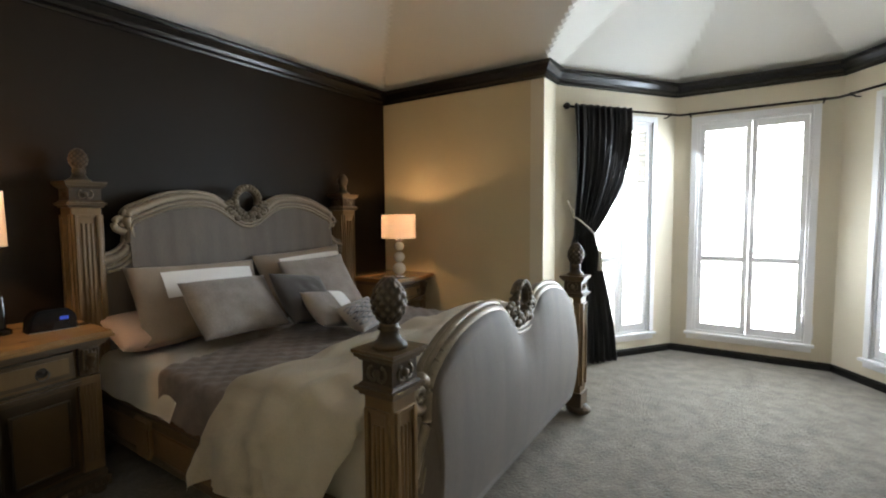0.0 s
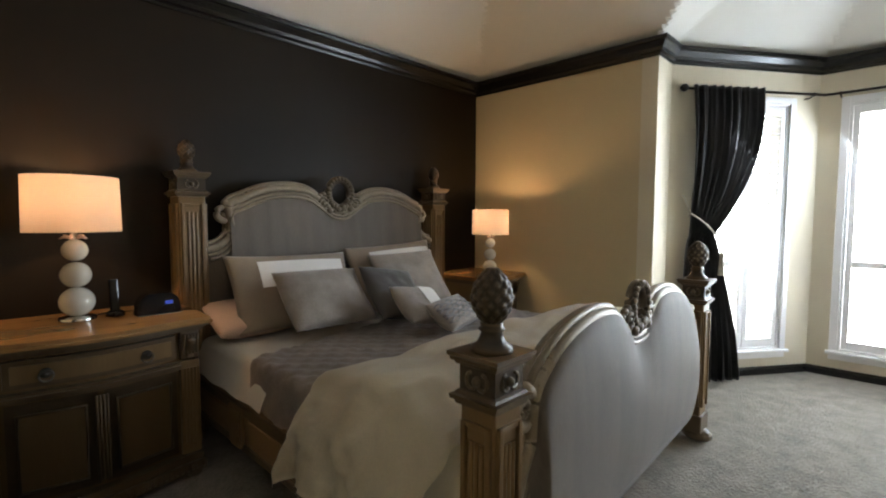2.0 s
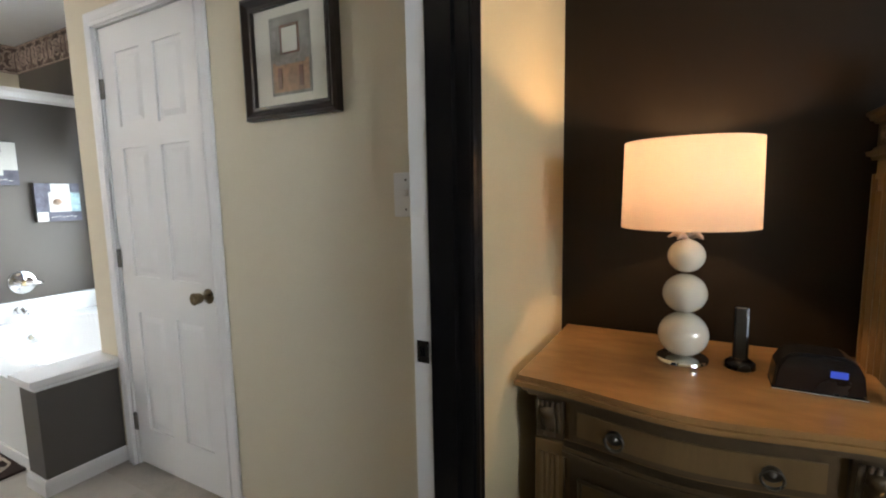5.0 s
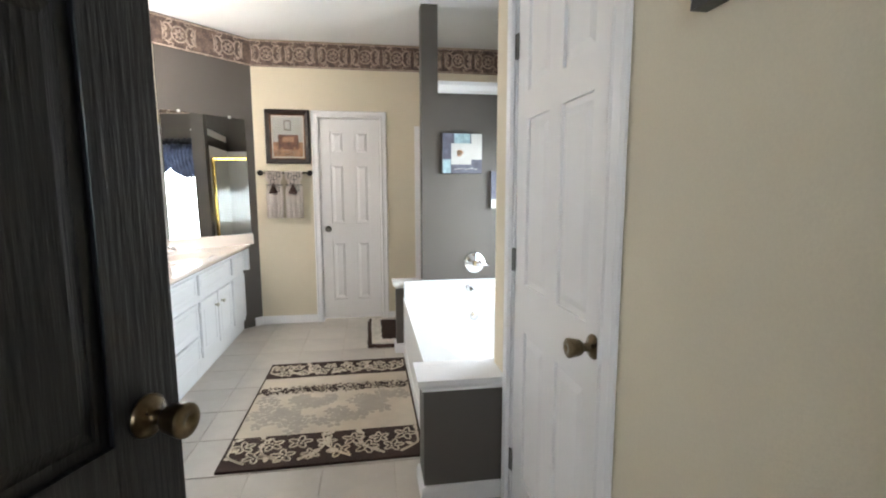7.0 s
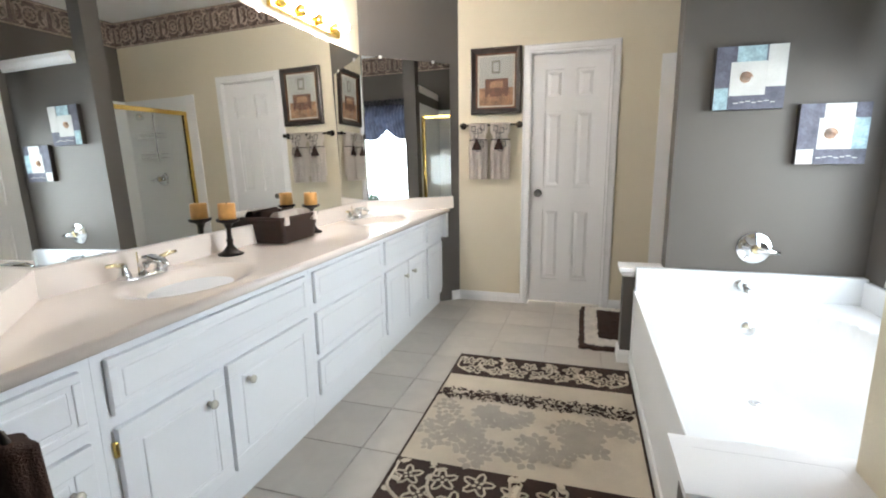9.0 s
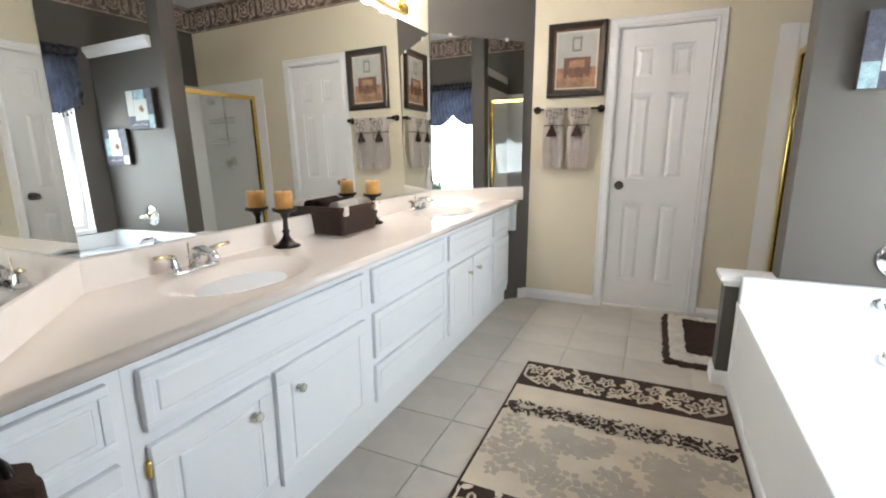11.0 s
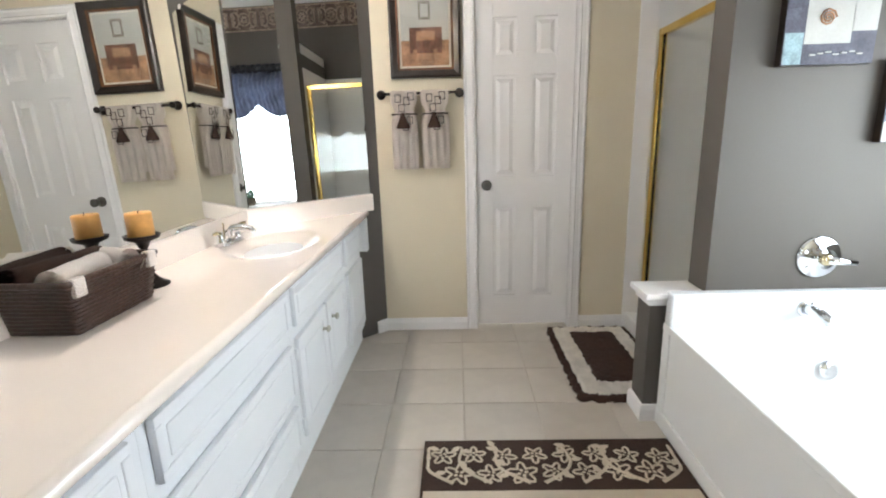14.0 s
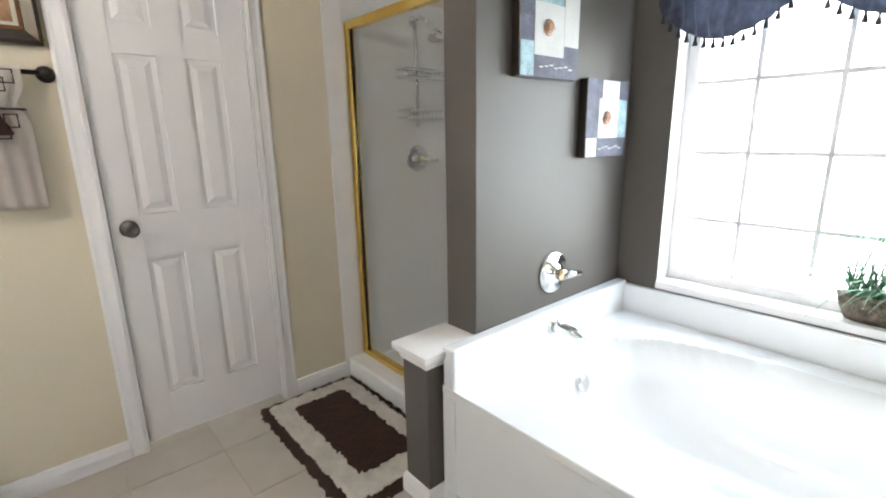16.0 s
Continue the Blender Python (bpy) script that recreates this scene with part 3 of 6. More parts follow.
def jamb(name, m, w, h, depth, material, label):
    bm = boxed(-0.02, 0.0, 0.0, depth, 0, h + 0.02)
    box(bm, w, w + 0.02, 0.0, depth, 0, h + 0.02)
    box(bm, 0.0, w, 0.0, depth, h, h + 0.02)
    ob = setting(name, bm, material, label, "door jamb")
    ob.matrix_world = m
    return ob


# far door
six_panel_door("door_far", pose(-1.527, 5.012, 0.026), 0.588, 2.02, WHITE, "white six-panel door, closed", 0.062, PEWTER)
casing("trim_door_far", pose(-1.530, FAR_Y, 0), 0.594, 2.05, WHITE, "white moulded door casing")
jamb("jamb_door_far", pose(-1.530, FAR_Y + 0.002, 0), 0.594, 2.05, 0.11, WHITE, "white door jamb")
# closet door
six_panel_door("door_closet", pose(CLOSET_X + 0.010, 1.913, 0.015, 0, 0, -90), 0.735, 2.13, WHITE, "white six-panel closet door, closed", 0.67, KNOBBRASS, hinges=True)
casing("trim_door_closet", pose(CLOSET_X, 1.917, 0, 0, 0, -90), 0.743, 2.15, WHITE, "white moulded door casing")
jamb("jamb_door_closet", pose(CLOSET_X + 0.002, 1.917, 0, 0, 0, -90), 0.743, 2.15, 0.11, WHITE, "white door jamb")
# bedroom door, standing open into the bathroom
six_panel_door("door_bedroom", pose(-1.700, 0.095, 0.012, 0, 0, 67.5), 0.905, 2.03, BLACKDOOR, "glossy black six-panel door standing open", 0.845, KNOBBRASS)
bm = boxed(-0.690, -0.665, DOOR_Y - 0.012, 0.022, 0, 2.05)
box(bm, -1.735, -1.71, DOOR_Y - 0.012, 0.022, 0, 2.05)
box(bm, -1.71, -0.69, DOOR_Y - 0.012, 0.022, 2.032, 2.05)
box(bm, -0.702, -0.691, -0.055, 0.010, 0, 2.03)
setting("jamb_bedroom_door", bm, BLACK, "glossy black door jamb", "door jamb")
bm = boxed(-0.690, -0.665, 0.023, 0.075, 0, 2.05)
box(bm, -1.735, -1.71, 0.023, 0.075, 0, 2.05)
box(bm, -1.71, -0.69, 0.023, 0.075, 2.032, 2.05)
setting("jamb_bath_side", bm, WHITE, "white bathroom side of the door jamb", "door jamb")
casing("trim_bedroom_door", pose(-1.71, DOOR_Y, 0), 1.02, 2.035, BLACK, "glossy black door casing")
sp = thing("strike_plate", pose(-0.692, 0.045, 0.95), "dark bronze strike plate on the jamb", "strike plate")
part("plate", boxed(-0.003, 0.0, -0.018, 0.018, -0.03, 0.03, 0.001), BRONZE, sp)
# no hole is cut: a raised black block paints the latch recess's shade
part("latch_hole_shade", boxed(-0.004, -0.001, -0.008, 0.008, -0.013, 0.013), BLACK, sp, "black block for the shade inside the latch hole")


# ---- bathroom things ----
def counter_height(x, y):
    z = 0.83
    for cx, cy in ((-2.46, 2.36), (-2.46, 4.03)):
        r = math.hypot((x - cx) / 0.185, (y - cy) / 0.265)
        if r < 1:
            z -= 0.065 * (1 - r ** 2) ** 1.3
    return z


van = thing("vanity_counter", Matrix(), "long cream cultured-marble vanity top with two moulded basins", "vanity top")
bm = bmesh.new()
NU, NV, FX = 30, 180, -2.215
cols = []
for i in range(NU + 1):
    x = MIRROR_X + 0.004 + (FX - MIRROR_X - 0.004) * i / NU
    k = x - MIRROR_X
    y0, y1 = 2.006 - k, 4.384 + k
    cols.append([bm.verts.new((x, y0 + (y1 - y0) * j / NV, counter_height(x, y0 + (y1 - y0) * j / NV))) for j in range(NV + 1)])
for i in range(NU):
    for j in range(NV):
        bm.faces.new((cols[i][j], cols[i + 1][j], cols[i + 1][j + 1], cols[i][j + 1]))
part("basin_top", bm, MARBLE, van, smooth=True)
bm = tube([(FX, 1.49, 0.812), (FX, 4.90, 0.812)], 0.0185, 12)
part("front_edge", bm, MARBLE, van, "rounded front edge", True)
bm = mould([(-2.185, 4.937, 0.83), (MIRROR_X, 4.384, 0.83), (MIRROR_X, 2.006, 0.83), (-2.20, 1.47, 0.83)], [(0.002, 0.0), (0.020, 0.0), (0.020, 0.095), (0.014, 0.102), (0.002, 0.102)])
part("backsplash", bm, MARBLE, van)
for cy in (2.36, 4.03):
    part("drain", lathe([(0, 0), (0.022, 0), (0.022, 0.004), (0.015, 0.006), (0, 0.006)], 16), CHROME, van, "chrome basin drain", True, pose(-2.46, cy, 0.765))


def cabinet(y0, y1, fronts, label, last=False):
    """A unit of the vanity: body, and doors or drawers given as (kind, from, to, bottom, top, knob)."""
    c = thing("vanity_cabinet", pose(-2.262, 0, 0), label, "cabinet", "vanity cabinets")
    bm = boxed(-0.44, 0.0, y0 + 0.0005, y1 - 0.0005, 0.10, 0.796)
    box(bm, -0.43, -0.02, y0 + 0.001, y1 - 0.001, 0.0, 0.10)
    part("body", bm, CABINET, c)
    if last:
        part("filler", boxed(-0.02, 0.050, y1 - 0.0004, y1 + 0.055, 0.585, 0.796, 0.004), CABINET, c, "white end filler under the top")
    for kind, a, b, lo, hi, knob in fronts:
        f = part("cabinet_door" if kind == "door" else "drawer_front", boxed(0.001, 0.0155, a, b, lo, hi, 0.004), CABINET, c)
        w = 0.055 if kind == "door" else 0.026
        for za, zb in ((lo, lo + w), (hi - w, hi)):
            part("rail", boxed(0.012, 0.0195, a + 0.001, b - 0.001, za + 0.001, zb - 0.001, 0.003), CABINET, f)
        for ya, yb in ((a, a + w), (b - w, b)):
            part("stile", boxed(0.0121, 0.0194, ya + 0.0012, yb - 0.0012, lo + w - 0.001, hi - w + 0.001, 0.003), CABINET, f)
        iw = w + 0.012
        part("raised_panel", boxed(0.012, 0.0185, a + iw, b - iw, lo + iw, hi - iw, 0.005), CABINET, f)
        if knob is not None:
            kb = lathe([(0, 0), (0.009, 0), (0.006, 0.006), (0.006, 0.014), (0.015, 0.020), (0.014, 0.027), (0.006, 0.031), (0, 0.031)], 14, Matrix.Translation((0.020, knob[0], knob[1])) @ Matrix.Rotation(radians(90), 4, "Y"))
            part("knob", kb, CERAMIC, f, "small ivory ceramic knob", True)
        if kind == "door":
            hy = a if knob and knob[0] > (a + b) / 2 else b
            for hz in (lo + 0.06, hi - 0.06):
                part("hinge", boxed(0.001, 0.014, hy - 0.008, hy + 0.008, hz - 0.022, hz + 0.022, 0.002), BRASS if knob and abs(knob[0] - 2.155) < 0.01 else CABINET, f, "small cabinet hinge")
    return c


cabinet(1.44, 1.82, [("drawer", 1.50, 1.785, 0.595, 0.755, None), ("door", 1.50, 1.785, 0.150, 0.560, (1.72, 0.46))], "white painted vanity unit with a drawer front over a door")
cabinet(1.82, 2.80, [("drawer", 1.85, 2.76, 0.595, 0.755, None), ("door", 1.85, 2.235, 0.150, 0.560, (2.155, 0.47)), ("door", 2.251, 2.76, 0.150, 0.560, (2.345, 0.47))], "white painted sink unit with two panelled doors")
cabinet(2.80, 3.585, [("drawer", 2.825, 3.56, 0.605, 0.755, None), ("drawer", 2.825, 3.56, 0.355, 0.560, None), ("drawer", 2.825, 3.56, 0.150, 0.325, None)], "white painted vanity unit with three drawers")
cabinet(3.585, 4.40, [("drawer", 3.62, 4.36, 0.605, 0.755, None), ("door", 3.62, 3.985, 0.150, 0.560, (3.92, 0.47)), ("door", 4.005, 4.36, 0.150, 0.560, (4.07, 0.47))], "white painted sink unit with two panelled doors")
cabinet(4.40, 4.84, [("drawer", 4.43, 4.80, 0.605, 0.755, None), ("door", 4.43, 4.80, 0.150, 0.560, None)], "white painted end unit with a single door", True)


# mirrors on the vanity walls
def mirror(name, a, b, z0, z1, lean_back=0.018):
    d = Vector((b[0] - a[0], b[1] - a[1], 0))
    m = Matrix.Translation((a[0], a[1], 0)) @ Matrix.Rotation(math.atan2(d.y, d.x), 4, "Z")
    m = m @ Matrix.Translation((0, 0.020, z0)) @ Matrix.Rotation(math.atan2(lean_back, z1 - z0), 4, "X") @ Matrix.Translation((0, 0, -z0))
    t = thing(name, m, "large frameless mirror on the wall above the vanity", "mirror", "vanity mirrors")
    part("glass", boxed(0, d.length, 0.002, 0.008, z0, z1, 0.0015, seg=1), MIRROR, t)
    for f in (0.2, 0.8):
        part("clip", boxed(f * d.length - 0.012, f * d.length + 0.012, 0.002, 0.012, z1 - 0.010, z1 + 0.012, 0.002), PLATE, t, "clear plastic mirror clip")
    return t


mirror("wall_mirror", (MIRROR_X, 4.378), (MIRROR_X, 2.012), 0.934, 2.012)
mirror("wall_mirror", (-2.205, 4.935), (-2.732, 4.402), 0.934, 2.012)
mirror("wall_mirror", (-2.732, 1.998), (-2.205, 1.466), 0.934, 2.012)


# faucets: two lever handles and a low spout
def faucet(y):
    t = thing("basin_faucet", pose(-2.655, y, 0.83), "chrome basin faucet with brass-tipped levers", "faucet", "basin faucets")
    part("base", boxed(-0.028, 0.028, -0.085, 0.085, 0.0, 0.014, 0.006), CHROME, t, "", True)
    sp = tube([(0, 0, 0.012), (0.002, 0, 0.045), (0.02, 0, 0.068), (0.055, 0, 0.075), (0.10, 0, 0.066), (0.118, 0, 0.050)], 0.016, 12, taper=[0.022, 0.021, 0.019, 0.017, 0.015, 0.012])
    part("spout", sp, CHROME, t, "", True)
    for s in (-1, 1):
        h = part("handle", lathe([(0, 0.012), (0.024, 0.012), (0.020, 0.03), (0.013, 0.05), (0.012, 0.062), (0.0, 0.066)], 16, Matrix.Translation((0, s * 0.075, 0))), CHROME, t, "", True)
        part("lever", tube([(0.0, s * 0.075, 0.060), (0.006, s * 0.11, 0.070), (0.012, s * 0.145, 0.072)], 0.008, 10, taper=[0.010, 0.008, 0.006]), PALEBRASS, h, "brass lever tip", True)
    part("lift_rod", tube([(-0.02, 0, 0.014), (-0.02, 0, 0.095)], 0.003, 8), PALEBRASS, t, "brass lift rod")


faucet(2.33)
faucet(4.03)


def candle(x, y, h):
    t = thing("candle_holder", pose(x, y, 0.831), "black turned candle holder with an amber pillar candle", "candle holder", "vanity candles")
    part("stand", lathe([(0, 0), (0.056, 0), (0.056, 0.006), (0.040, 0.014), (0.030, 0.022), (0.016, 0.040), (0.012, 0.055), (0.017, 0.065), (0.011, 0.076), (0.010, h - 0.045), (0.016, h - 0.035), (0.022, h - 0.022), (0.048, h - 0.012), (0.052, h), (0.046, h), (0.040, h - 0.006), (0, h - 0.006)], 28), BRONZE, t, "", True)
    c = lathe([(0, h - 0.004), (0.037, h - 0.004), (0.037, h + 0.066), (0.034, h + 0.070), (0.022, h + 0.066), (0, h + 0.062)], 24)
    c = part("candle", c, CANDLE, t, "amber pillar candle", True)
    part("wick", tube([(0, 0, h + 0.06), (0.002, 0, h + 0.076)], 0.0015, 5), BLACK, c, "black wick")


candle(-2.635, 2.765, 0.165)
candle(-2.63, 3.44, 0.165)

# basket with rolled towels
bk = thing("towel_basket", pose(-2.635, 3.19, 0.831) @ Matrix.Diagonal((0.92, 0.88, 0.95, 1)), "dark brown woven basket holding rolled towels", "basket")
bm = bmesh.new()


def rect(w, d, n=40):
    pts = []
    for i in range(n):
        f = i / n * 4
        s, u = int(f), f - int(f)
        c = [(-1, -1), (1, -1), (1, 1), (-1, 1)]
        a, b = c[s], c[(s + 1) % 4]
        pts.append(((a[0] + (b[0] - a[0]) * u) * w, (a[1] + (b[1] - a[1]) * u) * d))
    return pts


for k in range(12):
    z = 0.006 + k * 0.0108
    w, d = 0.088 + 0.0014 * k, 0.155 + 0.0022 * k
    tube([(x + 0.002 * math.sin(i * 3.1 + k * 3.1), y, z) for i, (x, y) in enumerate(rect(w, d))], 0.0062, 6, bm, closed=True)
part("weave", bm, WICKER, bk, "horizontal woven strands", True)
part("lining", boxed(-0.083, 0.083, -0.15, 0.15, 0.003, 0.10), WICKER, bk)
part("rim", tube([(x, y, 0.137) for x, y in rect(0.106, 0.183, 48)], 0.009, 8, closed=True), WICKER, bk, "thick woven rim", True)
for s in (-1, 1):
    part("handle_tie", boxed(0.095, 0.118, s * 0.15 - 0.02, s * 0.15 + 0.02, 0.10, 0.148, 0.004), TOWEL, bk, "cream cloth tie")


def towel_roll(x, y, z, r, L, mat_, lab, turn=0):
    t = thing("rolled_towel", pose(x, y, z, 0, 0, turn), lab, "towel", "basket towels")
    pts = []
    for i in range(46):
        q = i * 0.42
        rr = 0.004 + (r - 0.004) * i / 45
        pts.append((rr * math.cos(q), rr * math.sin(q)))
    bm = bmesh.new()
    rows_ = []
    for k in range(9):
        u = -L / 2 + L * k / 8
        rows_.append([bm.verts.new((a * (1 + 0.03 * math.sin(k * 2.1)), u, b * (1 + 0.03 * math.cos(k * 1.7)))) for a, b in pts])
    for a, b in zip(rows_, rows_[1:]):
        for i in range(45):
            bm.faces.new((a[i], a[i + 1], b[i + 1], b[i]))
    bmesh.ops.solidify(bm, geom=bm.faces[:], thickness=0.006)
    part("cloth", bm, mat_, t, "", True)


towel_roll(-2.59, 3.13, 0.962, 0.042, 0.19, TOWEL, "cream rolled terry towel in the basket", 8)
towel_roll(-2.67, 3.17, 0.964, 0.042, 0.25, TOWELB, "brown rolled terry towel in the basket", -6)
towel_roll(-2.61, 3.28, 0.962, 0.040, 0.14, TOWEL, "cream rolled terry towel in the basket", 70)

# vanity light bar
lb = thing("vanity_light", pose(-2.735, 3.68, 2.095), "brass bar light with round lit bulbs", "wall light")
part("plate", boxed(0.0, 0.03, -0.37, 0.37, -0.045, 0.045, 0.006), BRASS, lb)
for k in range(4):
    y = -0.285 + 0.19 * k
    s = part("socket", lathe([(0, 0.03), (0.03, 0.03), (0.028, 0.05), (0.018, 0.055), (0.018, 0.075), (0, 0.075)], 16, Matrix.Translation((0, y, 0)) @ Matrix.Rotation(radians(90), 4, "Y")), BRASS, lb, "", True)
    part("bulb", ball(bmesh.new(), (0.105, y, 0), 0.033, seg=16), BULB, s, "lit round bulb", True)


# towel bar with two tied towels
tb = thing("towel_bar", pose(-1.86, FAR_Y, 1.515), "dark bronze towel bar with round posts", "towel bar")
part("rod", tube([(-0.225, -0.06, 0), (0.225, -0.06, 0)], 0.008, 10), BRONZE, tb, "", True)
for s in (-1, 1):
    part("post", lathe([(0, 0.002), (0.026, 0.002), (0.028, 0.010), (0.018, 0.018), (0.011, 0.030), (0.011, 0.052), (0.018, 0.058), (0.019, 0.068), (0.012, 0.076), (0, 0.078)], 18, Matrix.Translation((s * 0.235, 0, 0)) @ Matrix.Rotation(radians(90), 4, "X")), BRONZE, tb, "", True)


def hand_towel(x, w, lab):
    t = thing("hand_towel", pose(x, FAR_Y - 0.062, 1.515), lab, "towel", "hand towels")
    bm = bmesh.new()
    n, rows_ = 26, []
    for side in (1, -1):
        for k in range(24):
            f = k / 23 if side == 1 else 1 - k / 23
            z = 0.016 - (0.455 if side == -1 else 0.40) * f
            pinch = 1 - 0.34 * math.exp(-((f - 0.27) / 0.08) ** 2) - 0.10 * max(0, f - 0.3) + 0.06 * f
            row = []
            for i in range(n + 1):
                u = -1 + 2 * i / n
                ripple = 0.007 * math.sin(i * 0.85 + k * 0.04) * (0.35 + f)
                row.append(bm.verts.new((u * w / 2 * pinch, side * (0.013 + 0.010 * math.sin(math.pi * min(1, f * 2))) + ripple * (1 if side < 0 else 0.5), z)))
            rows_.append(row)
    rows_ = rows_[:24][::-1] + rows_[24:][::-1]
    for a, b in zip(rows_, rows_[1:]):
        for i in range(n):
            bm.faces.new((a[i], a[i + 1], b[i + 1], b[i]))
    bmesh.ops.solidify(bm, geom=bm.faces[:], thickness=0.004)
    part("cloth", bm, TOWEL, t, "cream terry cloth with soft folds", True)
    part("tie", tube([(0.075 * math.cos(q), 0.034 * math.sin(q) * 1.2, -0.118) for q in [2 * math.pi * i / 20 for i in range(20)]], 0.004, 6, closed=True), BRONZE, t, "dark cord tied round", True)
    for cx, cz in ((-0.03, -0.03), (0.02, -0.045), (0.045, -0.02), (-0.01, -0.085), (0.035, -0.155), (0.01, -0.19)):
        ring_pts = [(cx - 0.016, -0.047, cz - 0.02), (cx + 0.016, -0.047, cz - 0.02), (cx + 0.016, -0.047, cz + 0.02), (cx - 0.016, -0.047, cz + 0.02)]
        part("trim_link", tube(ring_pts, 0.0032, 4, closed=True), TOWELB, t, "brown linked square")
    ts = lathe([(0, 0), (0.030, 0.0), (0.034, 0.006), (0.012, 0.060), (0.010, 0.075), (0, 0.078)], 14, Matrix.Translation((-0.005, -0.045, -0.20)) @ Matrix.Diagonal((1.2, 0.7, 1.15, 1)))
    part("tassel", ts, TOWELB, t, "brown tassel", True)


hand_towel(-1.955, 0.155, "cream hand towel tied with a brown tassel")
hand_towel(-1.772, 0.165, "cream hand towel tied with a brown tassel")


def framed_picture(name, m, w, h, deep, label, prints, frame_mats=(FRAMEWOOD, FRAMEGILT), fw=0.055):
    """Centre at the origin, hung on a wall behind +y, front towards -y."""
    t = thing(name, m, label, "picture")
    bm = bmesh.new()
    prof = [(0.0, 0.0), (0.0, deep), (0.012, deep + 0.006), (fw - 0.018, deep - 0.006), (fw - 0.004, deep - 0.012), (fw, 0.006), (fw, 0.0)]
    rings = []
    for sx, sz in ((-1, -1), (1, -1), (1, 1), (-1, 1)):
        rings.append([bm.verts.new((sx * (w / 2 - o), -p - 0.002, sz * (h / 2 - o))) for o, p in prof])
    for i in range(4):
        a, b = rings[i], rings[(i + 1) % 4]
        for k in range(len(prof) - 1):
            bm.faces.new((a[k], a[k + 1], b[k + 1], b[k]))
    part("frame", bm, frame_mats[0], t)
    g = bmesh.new()
    for a in ((-w / 2 + fw - 0.012, w / 2 - fw + 0.012, h / 2 - fw, h / 2 - fw + 0.012), (-w / 2 + fw - 0.012, w / 2 - fw + 0.012, -h / 2 + fw - 0.012, -h / 2 + fw), (-w / 2 + fw - 0.012, -w / 2 + fw, -h / 2 + fw, h / 2 - fw), (w / 2 - fw, w / 2 - fw + 0.012, -h / 2 + fw, h / 2 - fw)):
        box(g, a[0], a[1], -deep + 0.004, -0.004, a[2], a[3], 0.002)
    part("inner_frame", g, frame_mats[1], t, "burnished inner moulding")
    part("mat_board", boxed(-w / 2 + fw, w / 2 - fw, -0.010, -0.006, -h / 2 + fw, h / 2 - fw), MATBOARD, t, "cream mat board")
    for i, (x0, x1, z0, z1, mm) in enumerate(prints):
        y = -0.0115 - 0.0007 * i
        part("print", boxed(x0, x1, y, y + 0.0012, z0, z1), mm, t, "sepia interior print" if i == 0 else "")
    gl = part("glass", boxed(-w / 2 + fw, w / 2 - fw, -0.020, -0.0185, -h / 2 + fw, h / 2 - fw), GLASS, t, "clear picture glass")
    return t


bathprint = [(-0.14, 0.14, -0.19, 0.19, IVORY), (-0.14, 0.14, -0.19, -0.05, SEPIA), (-0.09, 0.10, -0.12, 0.02, SEPIADARK), (-0.05, 0.06, -0.05, 0.0, SEPIA), (-0.035, 0.035, 0.06, 0.16, GREYPRINT), (-0.022, 0.022, 0.075, 0.145, IVORY), (-0.07, -0.05, -0.16, -0.10, SEPIA), (0.05, 0.07, -0.16, -0.10, SEPIA)]
framed_picture("framed_picture", pose(-1.82, FAR_Y, 1.862), 0.415, 0.515, 0.030, "dark walnut frame with a sepia vanity print", bathprint)
hallprint = [(-0.095, 0.095, -0.13, 0.13, GREYPRINT), (-0.085, 0.085, -0.12, -0.02, SEPIA), (-0.045, 0.045, 0.005, 0.10, SEPIADARK), (-0.035, 0.035, 0.01, 0.09, MATBOARD), (-0.07, 0.07, -0.03, 0.0, GREYPRINT), (-0.06, -0.04, -0.11, -0.04, SEPIADARK), (0.04, 0.06, -0.11, -0.04, SEPIADARK)]
framed_picture("framed_picture", pose(CLOSET_X, 0.665, 1.84, 0, 0, -90), 0.43, 0.415, 0.030, "black frame with a matted sepia bath print", hallprint, (FRAMEWOOD, FRAMEWOOD), 0.045)


def canvas(x, z, w, h, cells, label):
    t = thing("canvas_print", pose(x, 3.93, z), label, "canvas print", "tub canvases")
    part("stretcher", boxed(-w / 2, w / 2, -0.038, -0.002, -h / 2, h / 2, 0.003), FRAMEWOOD, t, "dark wrapped canvas edge")
    part("face", boxed(-w / 2 + 0.001, w / 2 - 0.001, -0.0395, -0.037, -h / 2 + 0.001, h / 2 - 0.001), SLATE, t, "slate blue patchwork")
    for i, (x0, x1, z0, z1, mm) in enumerate(cells):
        part("patch", boxed(x0 * w / 2, x1 * w / 2, -0.0405 - 0.0006 * i, -0.038, z0 * h / 2, z1 * h / 2), mm, t)
    sh = bmesh.new()
    pts = [(0.030 * (1 - i / 26) * math.cos(i * 0.75), -0.0445, 0.030 * (1 - i / 26) * math.sin(i * 0.75)) for i in range(26)]
    tube(pts, 0.003, 5, sh)
    part("shell", sh, SEPIA, t, "small spiral shell drawing", True, Matrix.Translation((cells[0][0] * 0.2 * w + 0.05 * w, 0, 0)))
    wr = bmesh.new()
    for i in range(7):
        box(wr, -w * 0.20 + i * w * 0.085, -w * 0.20 + i * w * 0.085 + w * 0.06, -0.0445, -0.040, -h * 0.40 + 0.004 * (i % 3), -h * 0.385 + 0.004 * (i % 3))
    part("script", wr, IVORY, t, "pale script line")


